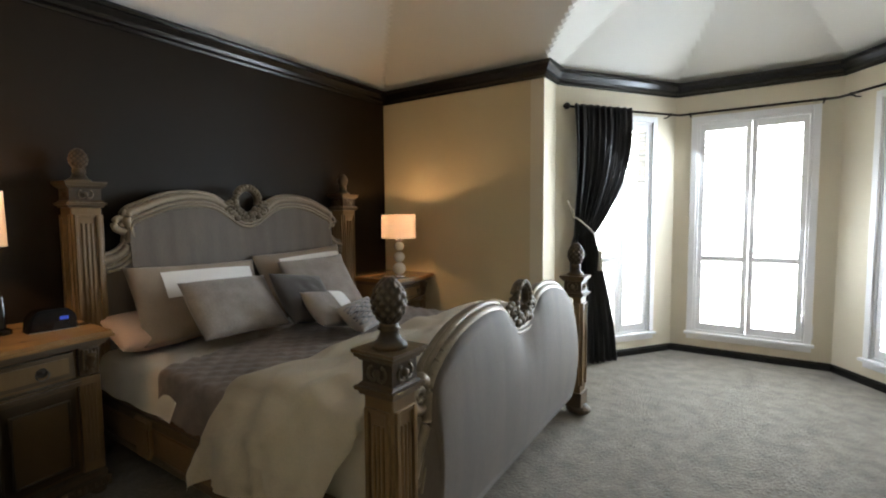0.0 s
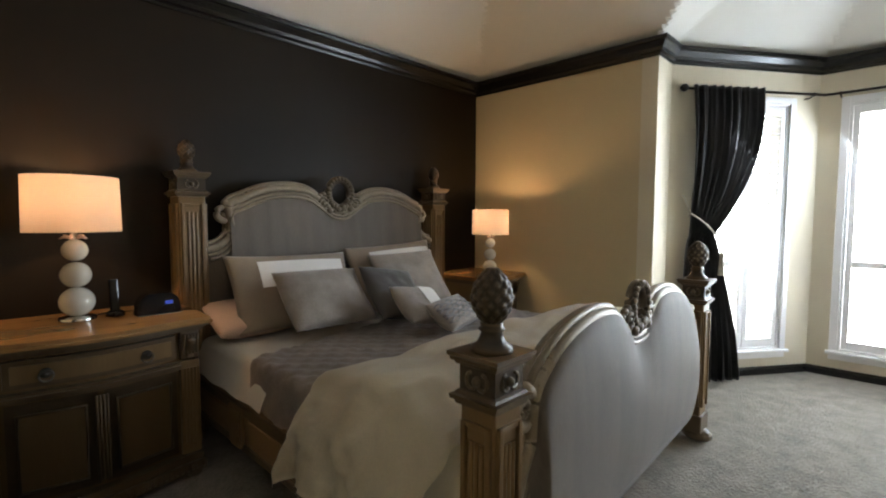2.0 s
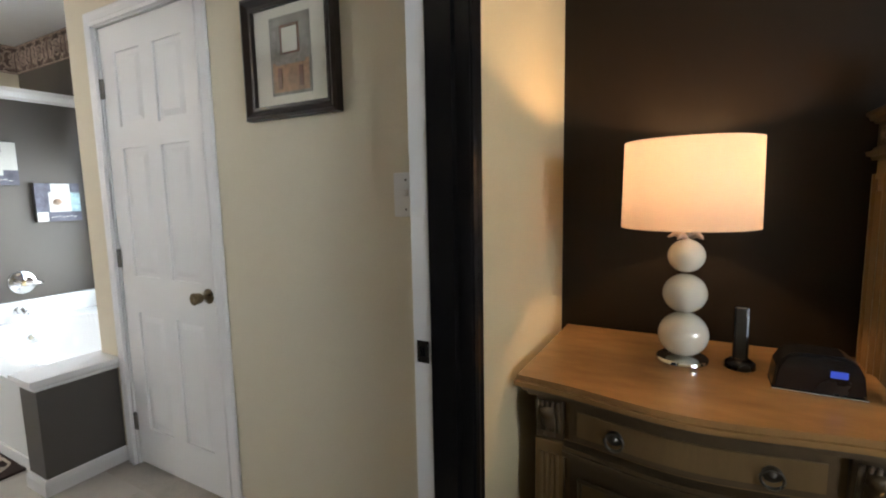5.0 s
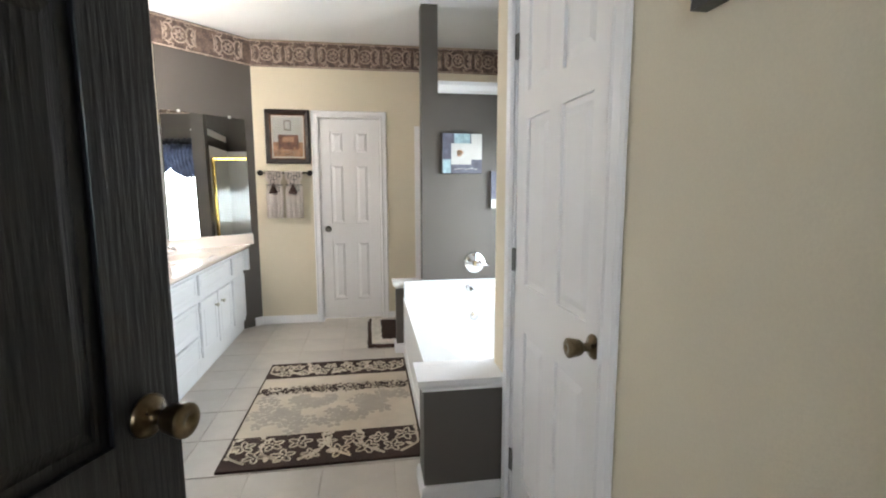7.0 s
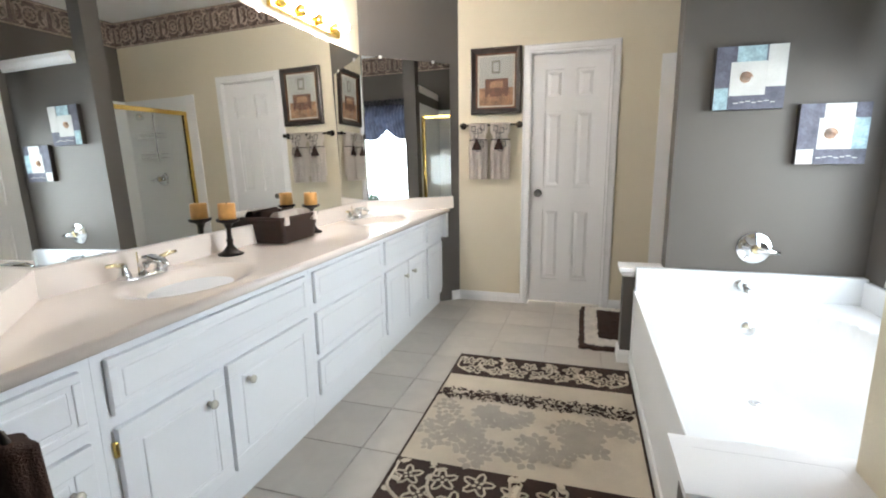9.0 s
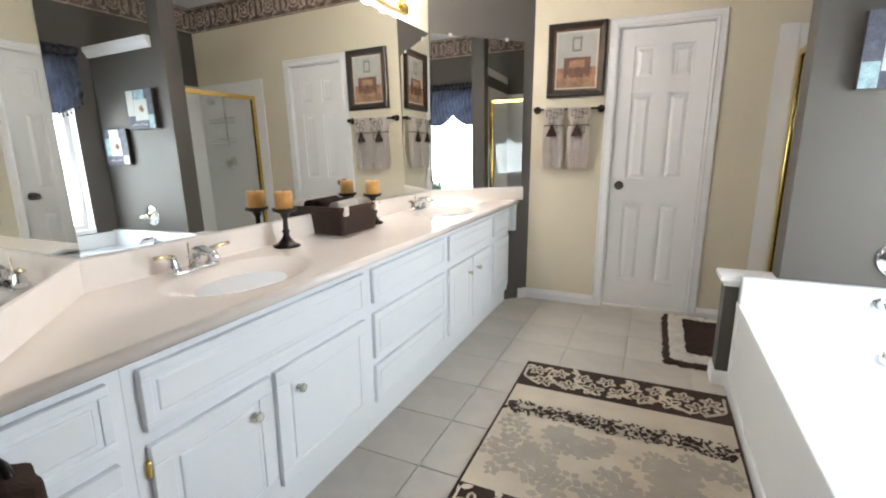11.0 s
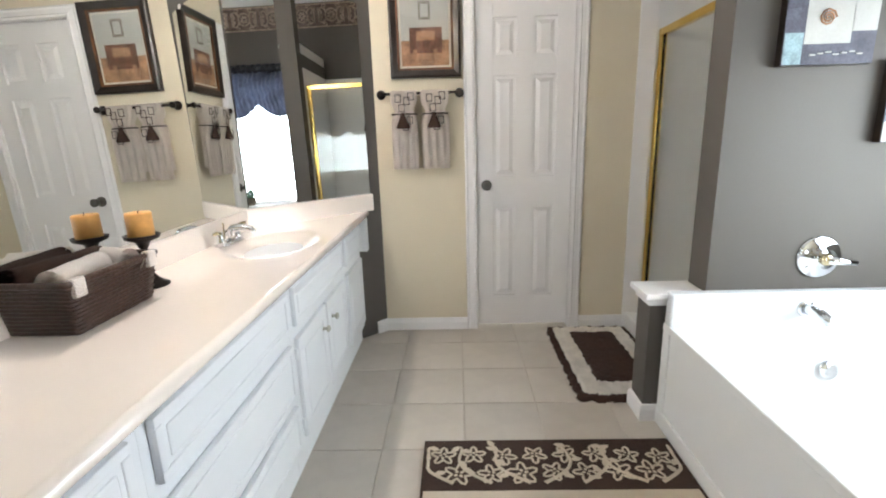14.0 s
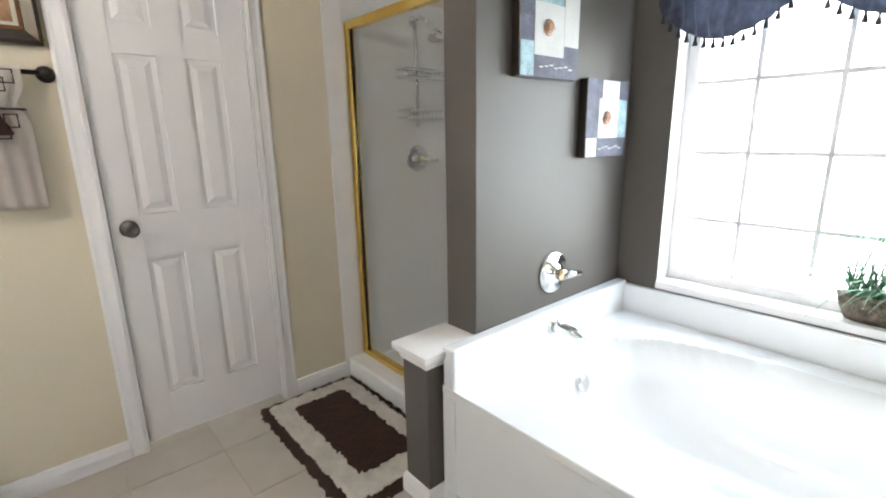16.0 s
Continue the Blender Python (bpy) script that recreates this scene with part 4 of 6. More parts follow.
canvas(-0.305, 1.635, 0.325, 0.315, [(-0.55, 0.45, -0.55, 0.50, IVORY), (-0.40, 0.40, 0.50, 0.98, AQUA), (0.45, 0.98, -0.30, 0.98, IVORY), (-0.98, -0.58, -0.98, -0.30, AQUA), (-0.98, -0.6, 0.2, 0.98, SLATE)], "square canvas print with a shell and slate patchwork")
canvas(0.085, 1.345, 0.300, 0.300, [(-0.42, 0.60, -0.50, 0.52, IVORY), (-0.30, 0.55, 0.52, 0.98, IVORY), (0.55, 0.98, -0.50, 0.50, AQUA), (-0.98, -0.50, -0.98, -0.50, IVORY), (0.57, 0.98, 0.52, 0.98, SLATE)], "square canvas print with a shell and slate patchwork")

# bath tub
TX0, TX1, TY0, TY1, TZ = -0.785, WIN_X, 2.20, 3.93, 0.47


def tub_height(x, y):
    r = (abs((x + 0.235) / 0.42) ** 2.6 + abs((y - 3.04) / 0.74) ** 2.6) ** (1 / 2.6)
    if r >= 1:
        return TZ
    return TZ - 0.40 * (1 - r ** 5) ** 0.75


tub = thing("bath_tub", Matrix(), "glossy white built-in garden tub in a tiled deck", "bathtub")
bm = bmesh.new()
NU, NV = 72, 108
cols = [[bm.verts.new((TX0 + (TX1 - TX0) * i / NU, TY0 + (TY1 - TY0) * j / NV, tub_height(TX0 + (TX1 - TX0) * i / NU, TY0 + (TY1 - TY0) * j / NV))) for j in range(NV + 1)] for i in range(NU + 1)]
for i in range(NU):
    for j in range(NV):
        bm.faces.new((cols[i][j], cols[i + 1][j], cols[i + 1][j + 1], cols[i][j + 1]))
part("basin", bm, ACRYLIC, tub, "", True)
bm = boxed(TX0 + 0.004, TX0 + 0.03, TY0, TY1, 0.0, TZ - 0.003)
box(bm, TX0 - 0.004, TX0 + 0.006, TY0, TY1, TZ - 0.030, TZ + 0.001, 0.004)
box(bm, TX0 - 0.006, TX0 + 0.006, TY0, TY1, 0.0, 0.07, 0.004)
box(bm, TX0 - 0.002, TX0 + 0.006, TY1 - 0.06, TY1, 0.07, TZ - 0.03, 0.003)
box(bm, TX0 - 0.002, TX0 + 0.006, TY0, TY0 + 0.06, 0.07, TZ - 0.03, 0.003)
part("skirt", bm, SURROUND, tub, "white panelled tub skirt")
bm = boxed(TX0 + 0.0, WIN_X - 0.002, TY1 - 0.055, TY1 - 0.001, TZ - 0.01, 0.612, 0.008)
box(bm, WIN_X - 0.03, WIN_X - 0.002, TY0, TY1 - 0.055, TZ - 0.01, 0.60, 0.006)
box(bm, CLOSET_X + 0.02, WIN_X - 0.002, TY0 - 0.02, TY0 + 0.012, TZ - 0.01, 0.60, 0.006)
part("upstand", bm, ACRYLIC, tub, "low white splash rim")
part("drain", lathe([(0, 0), (0.030, 0), (0.030, 0.006), (0.020, 0.010), (0, 0.010)], 18), CHROME, tub, "chrome tub drain", True, pose(-0.27, 3.42, 0.082))
part("overflow", lathe([(0, 0), (0.036, 0), (0.036, 0.008), (0.026, 0.014), (0, 0.014)], 20), CHROME, tub, "chrome overflow plate", True, pose(-0.236, 3.735, 0.345, 76, 0, 0))
sp = thing("tub_spout", pose(-0.25, 3.872, 0.545), "chrome tub filler spout on the wall", "tub spout")
part("spout_body", tube([(0, 0.002, 0), (0, -0.03, 0.006), (0, -0.08, 0.004), (0, -0.125, -0.008), (0, -0.135, -0.020)], 0.02, 14, taper=[0.024, 0.022, 0.022, 0.021, 0.016]), CHROME, sp, "", True)
part("escutcheon", lathe([(0, 0), (0.034, 0), (0.032, 0.006), (0, 0.008)], 20), CHROME, sp, "", True, pose(0, 0.002, 0, 90, 0, 0))


def valve(x, y, z, label, r=0.085):
    t = thing("mixer_valve", pose(x, y, z), label, "shower valve")
    part("escutcheon", lathe([(0, 0.001), (r, 0.001), (r, 0.006), (r * 0.9, 0.012), (r * 0.45, 0.016), (r * 0.40, 0.030), (0, 0.032)], 32), CHROME, t, "round chrome plate", True, pose(0, 0, 0, 90, 0, 0))
    h = part("handle", lathe([(0, 0.03), (0.024, 0.03), (0.026, 0.05), (0.018, 0.062), (0, 0.064)], 18), PALEBRASS, t, "brass handle hub", True, pose(0, 0, 0, 90, 0, 0))
    part("lever", tube([(0.0, -0.052, 0), (0.05, -0.058, -0.006), (0.105, -0.06, -0.012)], 0.01, 10, taper=[0.019, 0.016, 0.012]), CHROME, t, "chrome lever", True)


valve(-0.19, 3.93, 0.745, "round chrome tub valve with a lever", 0.088)
valve(-0.045, FAR_Y - 0.012, 1.165, "round chrome shower valve with a lever", 0.075)


# pony walls with moulded caps
def pony(name, x0, x1, y0, y1, h, label):
    t = thing(name, Matrix(), label, "pony wall", "pony walls")
    part("wall_face", boxed(x0, x1, y0, y1, 0.0, h - 0.03), TAUPE, t, "taupe painted body")
    loop = [(x0, y0), (x1, y0), (x1, y1), (x0, y1)]
    bm = mould([(x, y, h - 0.055) for x, y in loop[::-1]], [(-0.02, 0.0), (0.008, 0.0), (0.010, 0.014), (0.024, 0.026), (0.028, 0.036), (0.028, 0.055), (-0.02, 0.055)], closed=True)
    box(bm, x0 - 0.004, x1 + 0.004, y0 - 0.004, y1 + 0.004, h - 0.012, h - 0.0005)
    part("cap", bm, WHITE, t, "white moulded cap")
    bm = mould([(x, y, 0.0) for x, y in loop[::-1]], [(0.0, 0.0), (0.014, 0.0), (0.014, 0.055), (0.008, 0.075), (0.0, 0.078)], closed=True)
    part("base", bm, WHITE, t, "white baseboard")


pony("pony_wall_near", -0.835, CLOSET_X - 0.004, 2.02, 2.19, 0.560, "dark taupe pony wall with a white cap at the tub foot")
pony("pony_wall_far", -0.845, -0.630, 3.94, 4.07, 0.600, "dark taupe pony wall with a white cap beside the shower")

# shower: pan, surround, brass framed glass
sh = thing("shower_pan", Matrix(), "white shower pan with a raised curb", "shower pan")
part("pan", boxed(-0.42, WIN_X - 0.003, 4.083, FAR_Y - 0.014, 0.0, 0.05), SURROUND, sh)
part("curb", boxed(-0.565, -0.405, 4.083, FAR_Y - 0.014, 0.0, 0.105, 0.012), SURROUND, sh)
sr = thing("shower_surround", Matrix(), "glossy white shower wall surround", "shower surround")
part("back_panel", boxed(-0.58, WIN_X - 0.003, FAR_Y - 0.012, FAR_Y - 0.002, 0.0, 1.98, 0.003), SURROUND, sr)
part("side_panel", boxed(WIN_X - 0.012, WIN_X - 0.002, 4.083, FAR_Y - 0.013, 0.05, 1.98), SURROUND, sr)
part("near_panel", boxed(-0.49, WIN_X - 0.013, 4.081, 4.088, 0.05, 1.98), SURROUND, sr)
part("edge_trim", boxed(-0.585, -0.480, FAR_Y - 0.020, FAR_Y - 0.0125, 0.0, 1.985, 0.003), WHITE, sr, "white edge strip")
sd = thing("shower_door", pose(-0.455, 0, 0), "clear glass shower door in a polished brass frame", "shower door")
for y in (4.112, FAR_Y - 0.036):
    part("stile", boxed(-0.016, 0.016, y - 0.020, y + 0.020, 0.106, 1.82, 0.004), BRASS, sd, "polished brass stile")
part("head_rail", boxed(-0.018, 0.018, 4.092, FAR_Y - 0.016, 1.785, 1.825, 0.004), BRASS, sd, "polished brass head rail")
part("sill_rail", boxed(-0.018, 0.018, 4.092, FAR_Y - 0.016, 0.106, 0.138, 0.004), BRASS, sd, "polished brass sill rail")
pg = part("pane", boxed(-0.003, 0.003, 4.13, FAR_Y - 0.055, 0.135, 1.79), GLASS, sd, "clear glass pane")
pg.visible_shadow = False
part("gasket", boxed(-0.005, 0.005, FAR_Y - 0.062, FAR_Y - 0.055, 0.14, 1.785), BLACK, sd, "black seal strip")
hd = thing("overhead_shower", pose(-0.045, FAR_Y - 0.012, 1.88), "chrome shower head on a bent arm", "shower head")
part("flange", lathe([(0, 0), (0.028, 0), (0.02, 0.012), (0, 0.014)], 18), CHROME, hd, "", True, pose(0, 0, 0, 90, 0, 0))
part("arm", tube([(0, 0, 0), (0, -0.06, 0.012), (0, -0.11, -0.015), (0, -0.13, -0.045)], 0.009, 10), CHROME, hd, "", True)
part("rose", lathe([(0, 0), (0.042, 0), (0.044, 0.010), (0.020, 0.038), (0.012, 0.05), (0, 0.05)], 22), CHROME, hd, "", True, pose(0.03, -0.15, -0.10, -18, 14, 0))
cd = thing("shower_caddy", pose(-0.045, FAR_Y - 0.028, 1.60), "chrome wire shower caddy with two shelves", "shower caddy")
part("stem", tube([(0, 0.004, 0.27), (0.003, 0, 0.0), (0, 0, -0.26)], 0.010, 8), CHROME, cd, "", True)
for z in (-0.01, -0.215):
    bm = tube([(-0.13, 0, z), (0.13, 0, z), (0.13, -0.09, z), (-0.13, -0.09, z)], 0.006, 6, closed=True)
    tube([(-0.13, 0, z + 0.04), (0.13, 0, z + 0.04), (0.13, -0.09, z + 0.04), (-0.13, -0.09, z + 0.04)], 0.006, 6, bm, closed=True)
    for k in range(9):
        tube([(-0.12 + 0.03 * k, 0, z), (-0.12 + 0.03 * k, -0.09, z), (-0.12 + 0.03 * k, -0.09, z + 0.04)], 0.0034, 5, bm)
    part("shelf", bm, CHROME, cd, "wire shelf")

# tub window: frame, sill, muntins, valance, plant
win = thing("window_tub", Matrix(), "white framed tub window with a grid of muntins", "window")
WY0, WY1, WZ0, WZ1 = 2.43, 3.74, 0.635, 2.05
bm = bmesh.new()
for a in ((WY0, WY0 + 0.045, WZ0, WZ1), (WY1 - 0.045, WY1, WZ0, WZ1), (WY0 + 0.045, WY1 - 0.045, WZ0, WZ0 + 0.045), (WY0 + 0.045, WY1 - 0.045, WZ1 - 0.045, WZ1)):
    box(bm, WIN_X + 0.10, WIN_X + 0.15, a[0], a[1], a[2], a[3], 0.004)
part("frame", bm, WHITE, win)
for k in range(1, 5):
    y = WY0 + (WY1 - WY0) * k / 5
    part("muntin", boxed(WIN_X + 0.118, WIN_X + 0.132, y - 0.009, y + 0.009, WZ0 + 0.045, WZ1 - 0.045, 0.003), WHITE, win)
for k in range(1, 5):
    z = WZ0 + (WZ1 - WZ0) * k / 5
    part("muntin", boxed(WIN_X + 0.119, WIN_X + 0.131, WY0 + 0.045, WY1 - 0.045, z - 0.009, z + 0.009, 0.003), WHITE, win)
pg = part("pane", boxed(WIN_X + 0.123, WIN_X + 0.127, WY0 + 0.03, WY1 - 0.03, WZ0 + 0.03, WZ1 - 0.03), GLASS, win, "clear window pane")
pg.visible_shadow = False
part("sill", boxed(WIN_X - 0.012, WIN_X + 0.10, WY0 + 0.001, WY1 - 0.001, WZ0 - 0.03, WZ0 + 0.004, 0.004), WHITE, win, "white window sill")
for y in (WY0, WY1):
    s = 1 if y == WY0 else -1
    part("reveal", boxed(WIN_X + 0.001, WIN_X + 0.10, min(y, y + s * 0.004), max(y, y + s * 0.004), WZ0 + 0.004, WZ1), WHITE, win, "white window reveal")


va = thing("window_valance", pose(WIN_X - 0.05, 0, 0), "gathered blue-grey satin valance with a tasselled edge", "valance")
bm = bmesh.new()
rows_, NS = [], 120
VY0, VY1 = 2.36, 3.80


def hem(u):
    return 1.70 + 0.14 * abs(math.sin(u * math.pi * 3)) ** 0.8 * -1 + 0.06


for k in range(17):
    f = k / 16
    row = []
    for i in range(NS + 1):
        u = i / NS
        z = 2.10 + (hem(u) - 2.10) * f
        puff = 0.035 * math.sin(math.pi * f) * (0.5 + abs(math.sin(u * math.pi * 3)))
        row.append(bm.verts.new((-puff - 0.012 * math.sin(i * 1.5 + 2 * math.sin(f * 5)) - 0.01 * math.sin(f * 17 + i * 0.3), VY0 + (VY1 - VY0) * u, z)))
    rows_.append(row)
for a, b in zip(rows_, rows_[1:]):
    for i in range(NS):
        bm.faces.new((a[i], a[i + 1], b[i + 1], b[i]))
bmesh.ops.solidify(bm, geom=bm.faces[:], thickness=0.004)
part("swag", bm, VALANCE, va, "ruched blue-grey swags", True)
bm = bmesh.new()
tube([(-0.01 - 0.012 * math.sin(i * 1.9), VY0 + (VY1 - VY0) * i / 90, 2.13 + 0.01 * math.sin(i * 1.3)) for i in range(91)], 0.038, 8, bm)
part("header", bm, VALANCEDARK, va, "dark gathered header", True)
for k in range(44):
    u = (k + 0.5) / 44
    part("tassel", lathe([(0, 0), (0.009, 0.0), (0.010, 0.004), (0.004, 0.026), (0.005, 0.032), (0, 0.036)], 7, Matrix.Translation((-0.008, VY0 + (VY1 - VY0) * u, hem(u) - 0.034))), VALANCEDARK, va)

pl = thing("potted_grass", pose(WIN_X + 0.055, 2.97, WZ0 + 0.004), "grassy green plant in a woven pot on the sill", "plant")
bm = lathe([(0, 0), (0.060, 0), (0.072, 0.05), (0.078, 0.095), (0.070, 0.095), (0.060, 0.085), (0, 0.085)], 20, Matrix.Diagonal((0.62, 2.0, 1, 1)))
part("pot", bm, M("woven_pot", (0.20, 0.16, 0.12), 0.8, var=0.5, scale=30, fine=90, bump=0.8), pl, "brown woven pot", True)
bm = bmesh.new()
rnd = random.Random(5)
for k in range(380):
    a = rnd.uniform(0, 2 * math.pi)
    L, lean = rnd.uniform(0.16, 0.40), rnd.uniform(0.15, 1.0)
    bx_, by_ = rnd.uniform(-0.03, 0.03), rnd.uniform(-0.12, 0.12)
    dx, dy = math.cos(a), math.sin(a)
    if dx > 0:
        dx *= 0.15
    prev = None
    for i in range(6):
        f = i / 5
        c = Vector((bx_ + dx * L * lean * f, by_ + dy * L * lean * f, 0.085 + L * (f * (1.15 - 0.4 * lean) - lean * 0.75 * f * f)))
        w = 0.0048 * (1 - f * 0.9)
        cur = (bm.verts.new(c + Vector((-dy * w, dx * w, 0))), bm.verts.new(c - Vector((-dy * w, dx * w, 0))))
        if prev:
            bm.faces.new((prev[0], prev[1], cur[1], cur[0]))
        prev = cur
tagged(part("blades", bm, GRASS, pl, "thin arching green blades", True), kind="stuff")

# brown towel hanging at the end of the vanity
ht = thing("hanging_towel", pose(-2.135, 1.545, 0.74), "dark brown plush towel hanging at the vanity end", "towel")
part("hook", tube([(-0.13, 0.02, 0.0), (-0.02, 0.02, -0.005), (0.0, 0.02, -0.03)], 0.008, 8), BRONZE, ht, "dark bronze hook", True)
bm = bmesh.new()
rows_ = []
for k in range(22):
    f = k / 21
    row = []
    for i in range(25):
        q = 2 * math.pi * i / 24
        w = 0.06 + 0.05 * f
        row.append(bm.verts.new((w * math.cos(q) * (1 + 0.12 * math.sin(5 * q)), 0.02 + 0.03 * math.sin(q) * (1 + 0.2 * math.sin(4 * q + f)), -0.02 - 0.44 * f)))
    rows_.append(row)
for a, b in zip(rows_, rows_[1:]):
    for i in range(24):
        bm.faces.new((a[i], a[i + 1], b[i + 1], b[i]))
bm.faces.new(rows_[-1][:24])
bm.faces.new(rows_[0][:24])
part("cloth", bm, TOWELB, ht, "dark brown plush cloth", True)


# switch and outlets
def plate(m, label, toggle=True):
    t = thing("switch_plate" if toggle else "wall_outlet", m, label, "switch" if toggle else "outlet")
    part("cover", boxed(-0.045, 0.045, -0.007, -0.001, -0.068, 0.068, 0.003), PLATE, t)
    if toggle:
        part("toggle", boxed(-0.005, 0.005, -0.018, -0.006, -0.004, 0.016, 0.002), PLATE, t)
    else:
        for z in (-0.022, 0.022):
            part("socket", boxed(-0.014, 0.014, -0.009, -0.006, z - 0.012, z + 0.012, 0.003), PLATE, t)
    for z in (-0.045, 0.045):
        part("screw", lathe([(0, 0), (0.004, 0), (0.003, 0.0015), (0, 0.002)], 10), PEWTER, t, "small metal screw", False, pose(0, -0.007, z, 90, 0, 0))


plate(pose(CLOSET_X, 0.215, 1.36, 0, 0, -90), "white toggle switch plate on a cream wall")
plate(pose(-3.46, -5.247, 0.33, 0, 0, 180), "white wall outlet below the bay window", False)

# bath mat by the shower
mt = thing("bath_mat", pose(-0.828, 4.518, 0.0), "brown shag bath mat with a white inner border", "bath mat")


def shag(w, d, z, amp, seed, hole=None):
    r_, bm = random.Random(seed), bmesh.new()
    n, k = int(w / 0.012), int(d / 0.012)
    vs = [[None] * (k + 1) for _ in range(n + 1)]
    for i in range(n + 1):
        for j in range(k + 1):
            e = 0.006 if i in (0, n) or j in (0, k) else 0.003
            low = 0.0 if i in (0, n) or j in (0, k) else z
            u, v = -1 + 2 * i / n, -1 + 2 * j / k
            wob = 0.012 * noise.noise((u * 6 + seed, v * 9, seed * 2.0)) + 0.012 * noise.noise((u * 19, v * 25 + seed, seed))
            pull = 1 - 0.030 * (abs(u) * abs(v)) ** 8
            vs[i][j] = bm.verts.new((u * w / 2 * pull + wob * u * u + r_.uniform(-e, e), v * d / 2 * pull + wob * v * v + r_.uniform(-e, e), low + r_.uniform(0, amp) * (low > 0)))
    for i in range(n):
        for j in range(k):
            bm.faces.new((vs[i][j], vs[i + 1][j], vs[i + 1][j + 1], vs[i][j + 1]))
    return bm


part("brown_border", shag(0.52, 0.88, 0.016, 0.009, 1), TOWELB, mt, "dark brown shag edge", True)
part("white_border", shag(0.462, 0.82, 0.026, 0.010, 2), MATWHITE, mt, "white shag band", True)
part("brown_centre", shag(0.28, 0.62, 0.036, 0.010, 3), TOWELB, mt, "dark brown shag centre", True)

# floral rug
rg = thing("floral_rug", pose(-1.30, 3.078, 0.0, 0, 0, 0.3), "cream and dark brown floral rug on the tile floor", "rug")
RW, RD = 1.0, 1.395
part("rug_field", boxed(-RW / 2, RW / 2, -RD / 2, RD / 2, 0.0, 0.011, 0.004), RUGCREAM, rg)
bm = boxed(-RW / 2 - 0.006, RW / 2 + 0.006, -RD / 2 - 0.006, -RD / 2 + 0.004, 0.0, 0.013)
box(bm, -RW / 2 - 0.006, RW / 2 + 0.006, RD / 2 - 0.004, RD / 2 + 0.006, 0.0, 0.013)
box(bm, -RW / 2 - 0.006, -RW / 2 + 0.004, -RD / 2 + 0.004, RD / 2 - 0.004, 0.0, 0.0128)
box(bm, RW / 2 - 0.004, RW / 2 + 0.006, -RD / 2 + 0.004, RD / 2 - 0.004, 0.0, 0.0128)
part("binding", bm, RUGBROWN, rg, "dark brown bound edge")
part("dark_band", boxed(-RW / 2 + 0.004, RW / 2 - 0.004, -RD / 2 + 0.004, -RD / 2 + 0.300, 0.009, 0.0125), RUGBROWN, rg, "dark brown band")
part("dark_band", boxed(-RW / 2 + 0.004, RW / 2 - 0.004, RD / 2 - 0.280, RD / 2 - 0.004, 0.009, 0.0125), RUGBROWN, rg, "dark brown band")
rnd = random.Random(11)


def leaf(bm, x, y, a, L, w, z):
    c, s = math.cos(a), math.sin(a)
    pts = [(0, 0), (L * 0.3, w), (L * 0.7, w * 0.8), (L, 0), (L * 0.7, -w * 0.8), (L * 0.3, -w)]
    lo = [bm.verts.new((max(-RW / 2 + 0.006, min(RW / 2 - 0.006, x + u * c - v * s)), y + u * s + v * c, z)) for u, v in pts]
    bm.faces.new(lo)


def flower(bm, x, y, r, z, n=5):
    a0 = rnd.uniform(0, 6)
    for k in range(n):
        a = a0 + k * 2 * math.pi / n
        leaf(bm, x + 0.2 * r * math.cos(a), y + 0.2 * r * math.sin(a), a, r * 0.8, r * 0.30, z)


cream, grey, darkp = bmesh.new(), bmesh.new(), bmesh.new()
for y0, y1, ring_n in ((-RD / 2 + 0.02, -RD / 2 + 0.285, 13), (RD / 2 - 0.265, RD / 2 - 0.02, 15)):
    h_ = y1 - y0
    for k in range(ring_n):
        x, y = -RW / 2 + 0.045 + 0.91 * (k + 0.5) / ring_n, y0 + h_ * (0.30 if k % 2 else 0.68) + rnd.uniform(-0.012, 0.012)
        r = h_ * rnd.uniform(0.19, 0.25)
        a0 = rnd.uniform(0, 6)
        petals = [(x + r * (0.72 + 0.28 * math.cos(5 * q)) * math.cos(q + a0), y + r * (0.72 + 0.28 * math.cos(5 * q)) * math.sin(q + a0), 0.0128) for q in [2 * math.pi * i / 30 for i in range(30)]]
        tube(petals, 0.0052, 4, cream, closed=True)
        flower(cream, x, y, r * 0.42, 0.0135 + 0.00005 * k, 4)
    for k in range(ring_n // 2):
        x = -RW / 2 + 0.07 + 0.86 * k / (ring_n // 2 - 1)
        w_ = rnd.choice((-1, 1))
        pts = [(max(-0.485, min(0.485, x + w_ * (0.10 * i / 17 - 0.045 * math.cos(i * 0.42) * (1 - i / 22)))), y0 + 0.012 + (h_ - 0.024) * (0.5 - 0.48 * math.cos(i * 0.185 + 0.3)), 0.0126) for i in range(18)]
        tube(pts, 0.005, 4, cream, taper=[0.0085 - 0.00028 * i for i in range(18)])
        for i in (4, 8, 12, 15):
            leaf(cream, pts[i][0], pts[i][1], rnd.uniform(0, 6), h_ * 0.2, h_ * 0.055, 0.0139 + 0.00004 * (k + i))
for k in range(36):
    cx, cy = rnd.uniform(-0.44, 0.44), rnd.uniform(-RD / 2 + 0.37, RD / 2 - 0.64)
    for q in range(4):
        flower(grey, max(-0.46, min(0.46, cx + rnd.uniform(-0.05, 0.05))), cy + rnd.uniform(-0.05, 0.05), rnd.uniform(0.03, 0.06), 0.0114 + 0.00004 * (4 * k + q), 5)
for k in range(460):
    leaf(darkp, rnd.uniform(-0.48, 0.48), RD / 2 - 0.505 + rnd.uniform(-0.055, 0.055), rnd.uniform(0, 6), rnd.uniform(0.012, 0.030), 0.006, 0.0118 + 0.00001 * k)
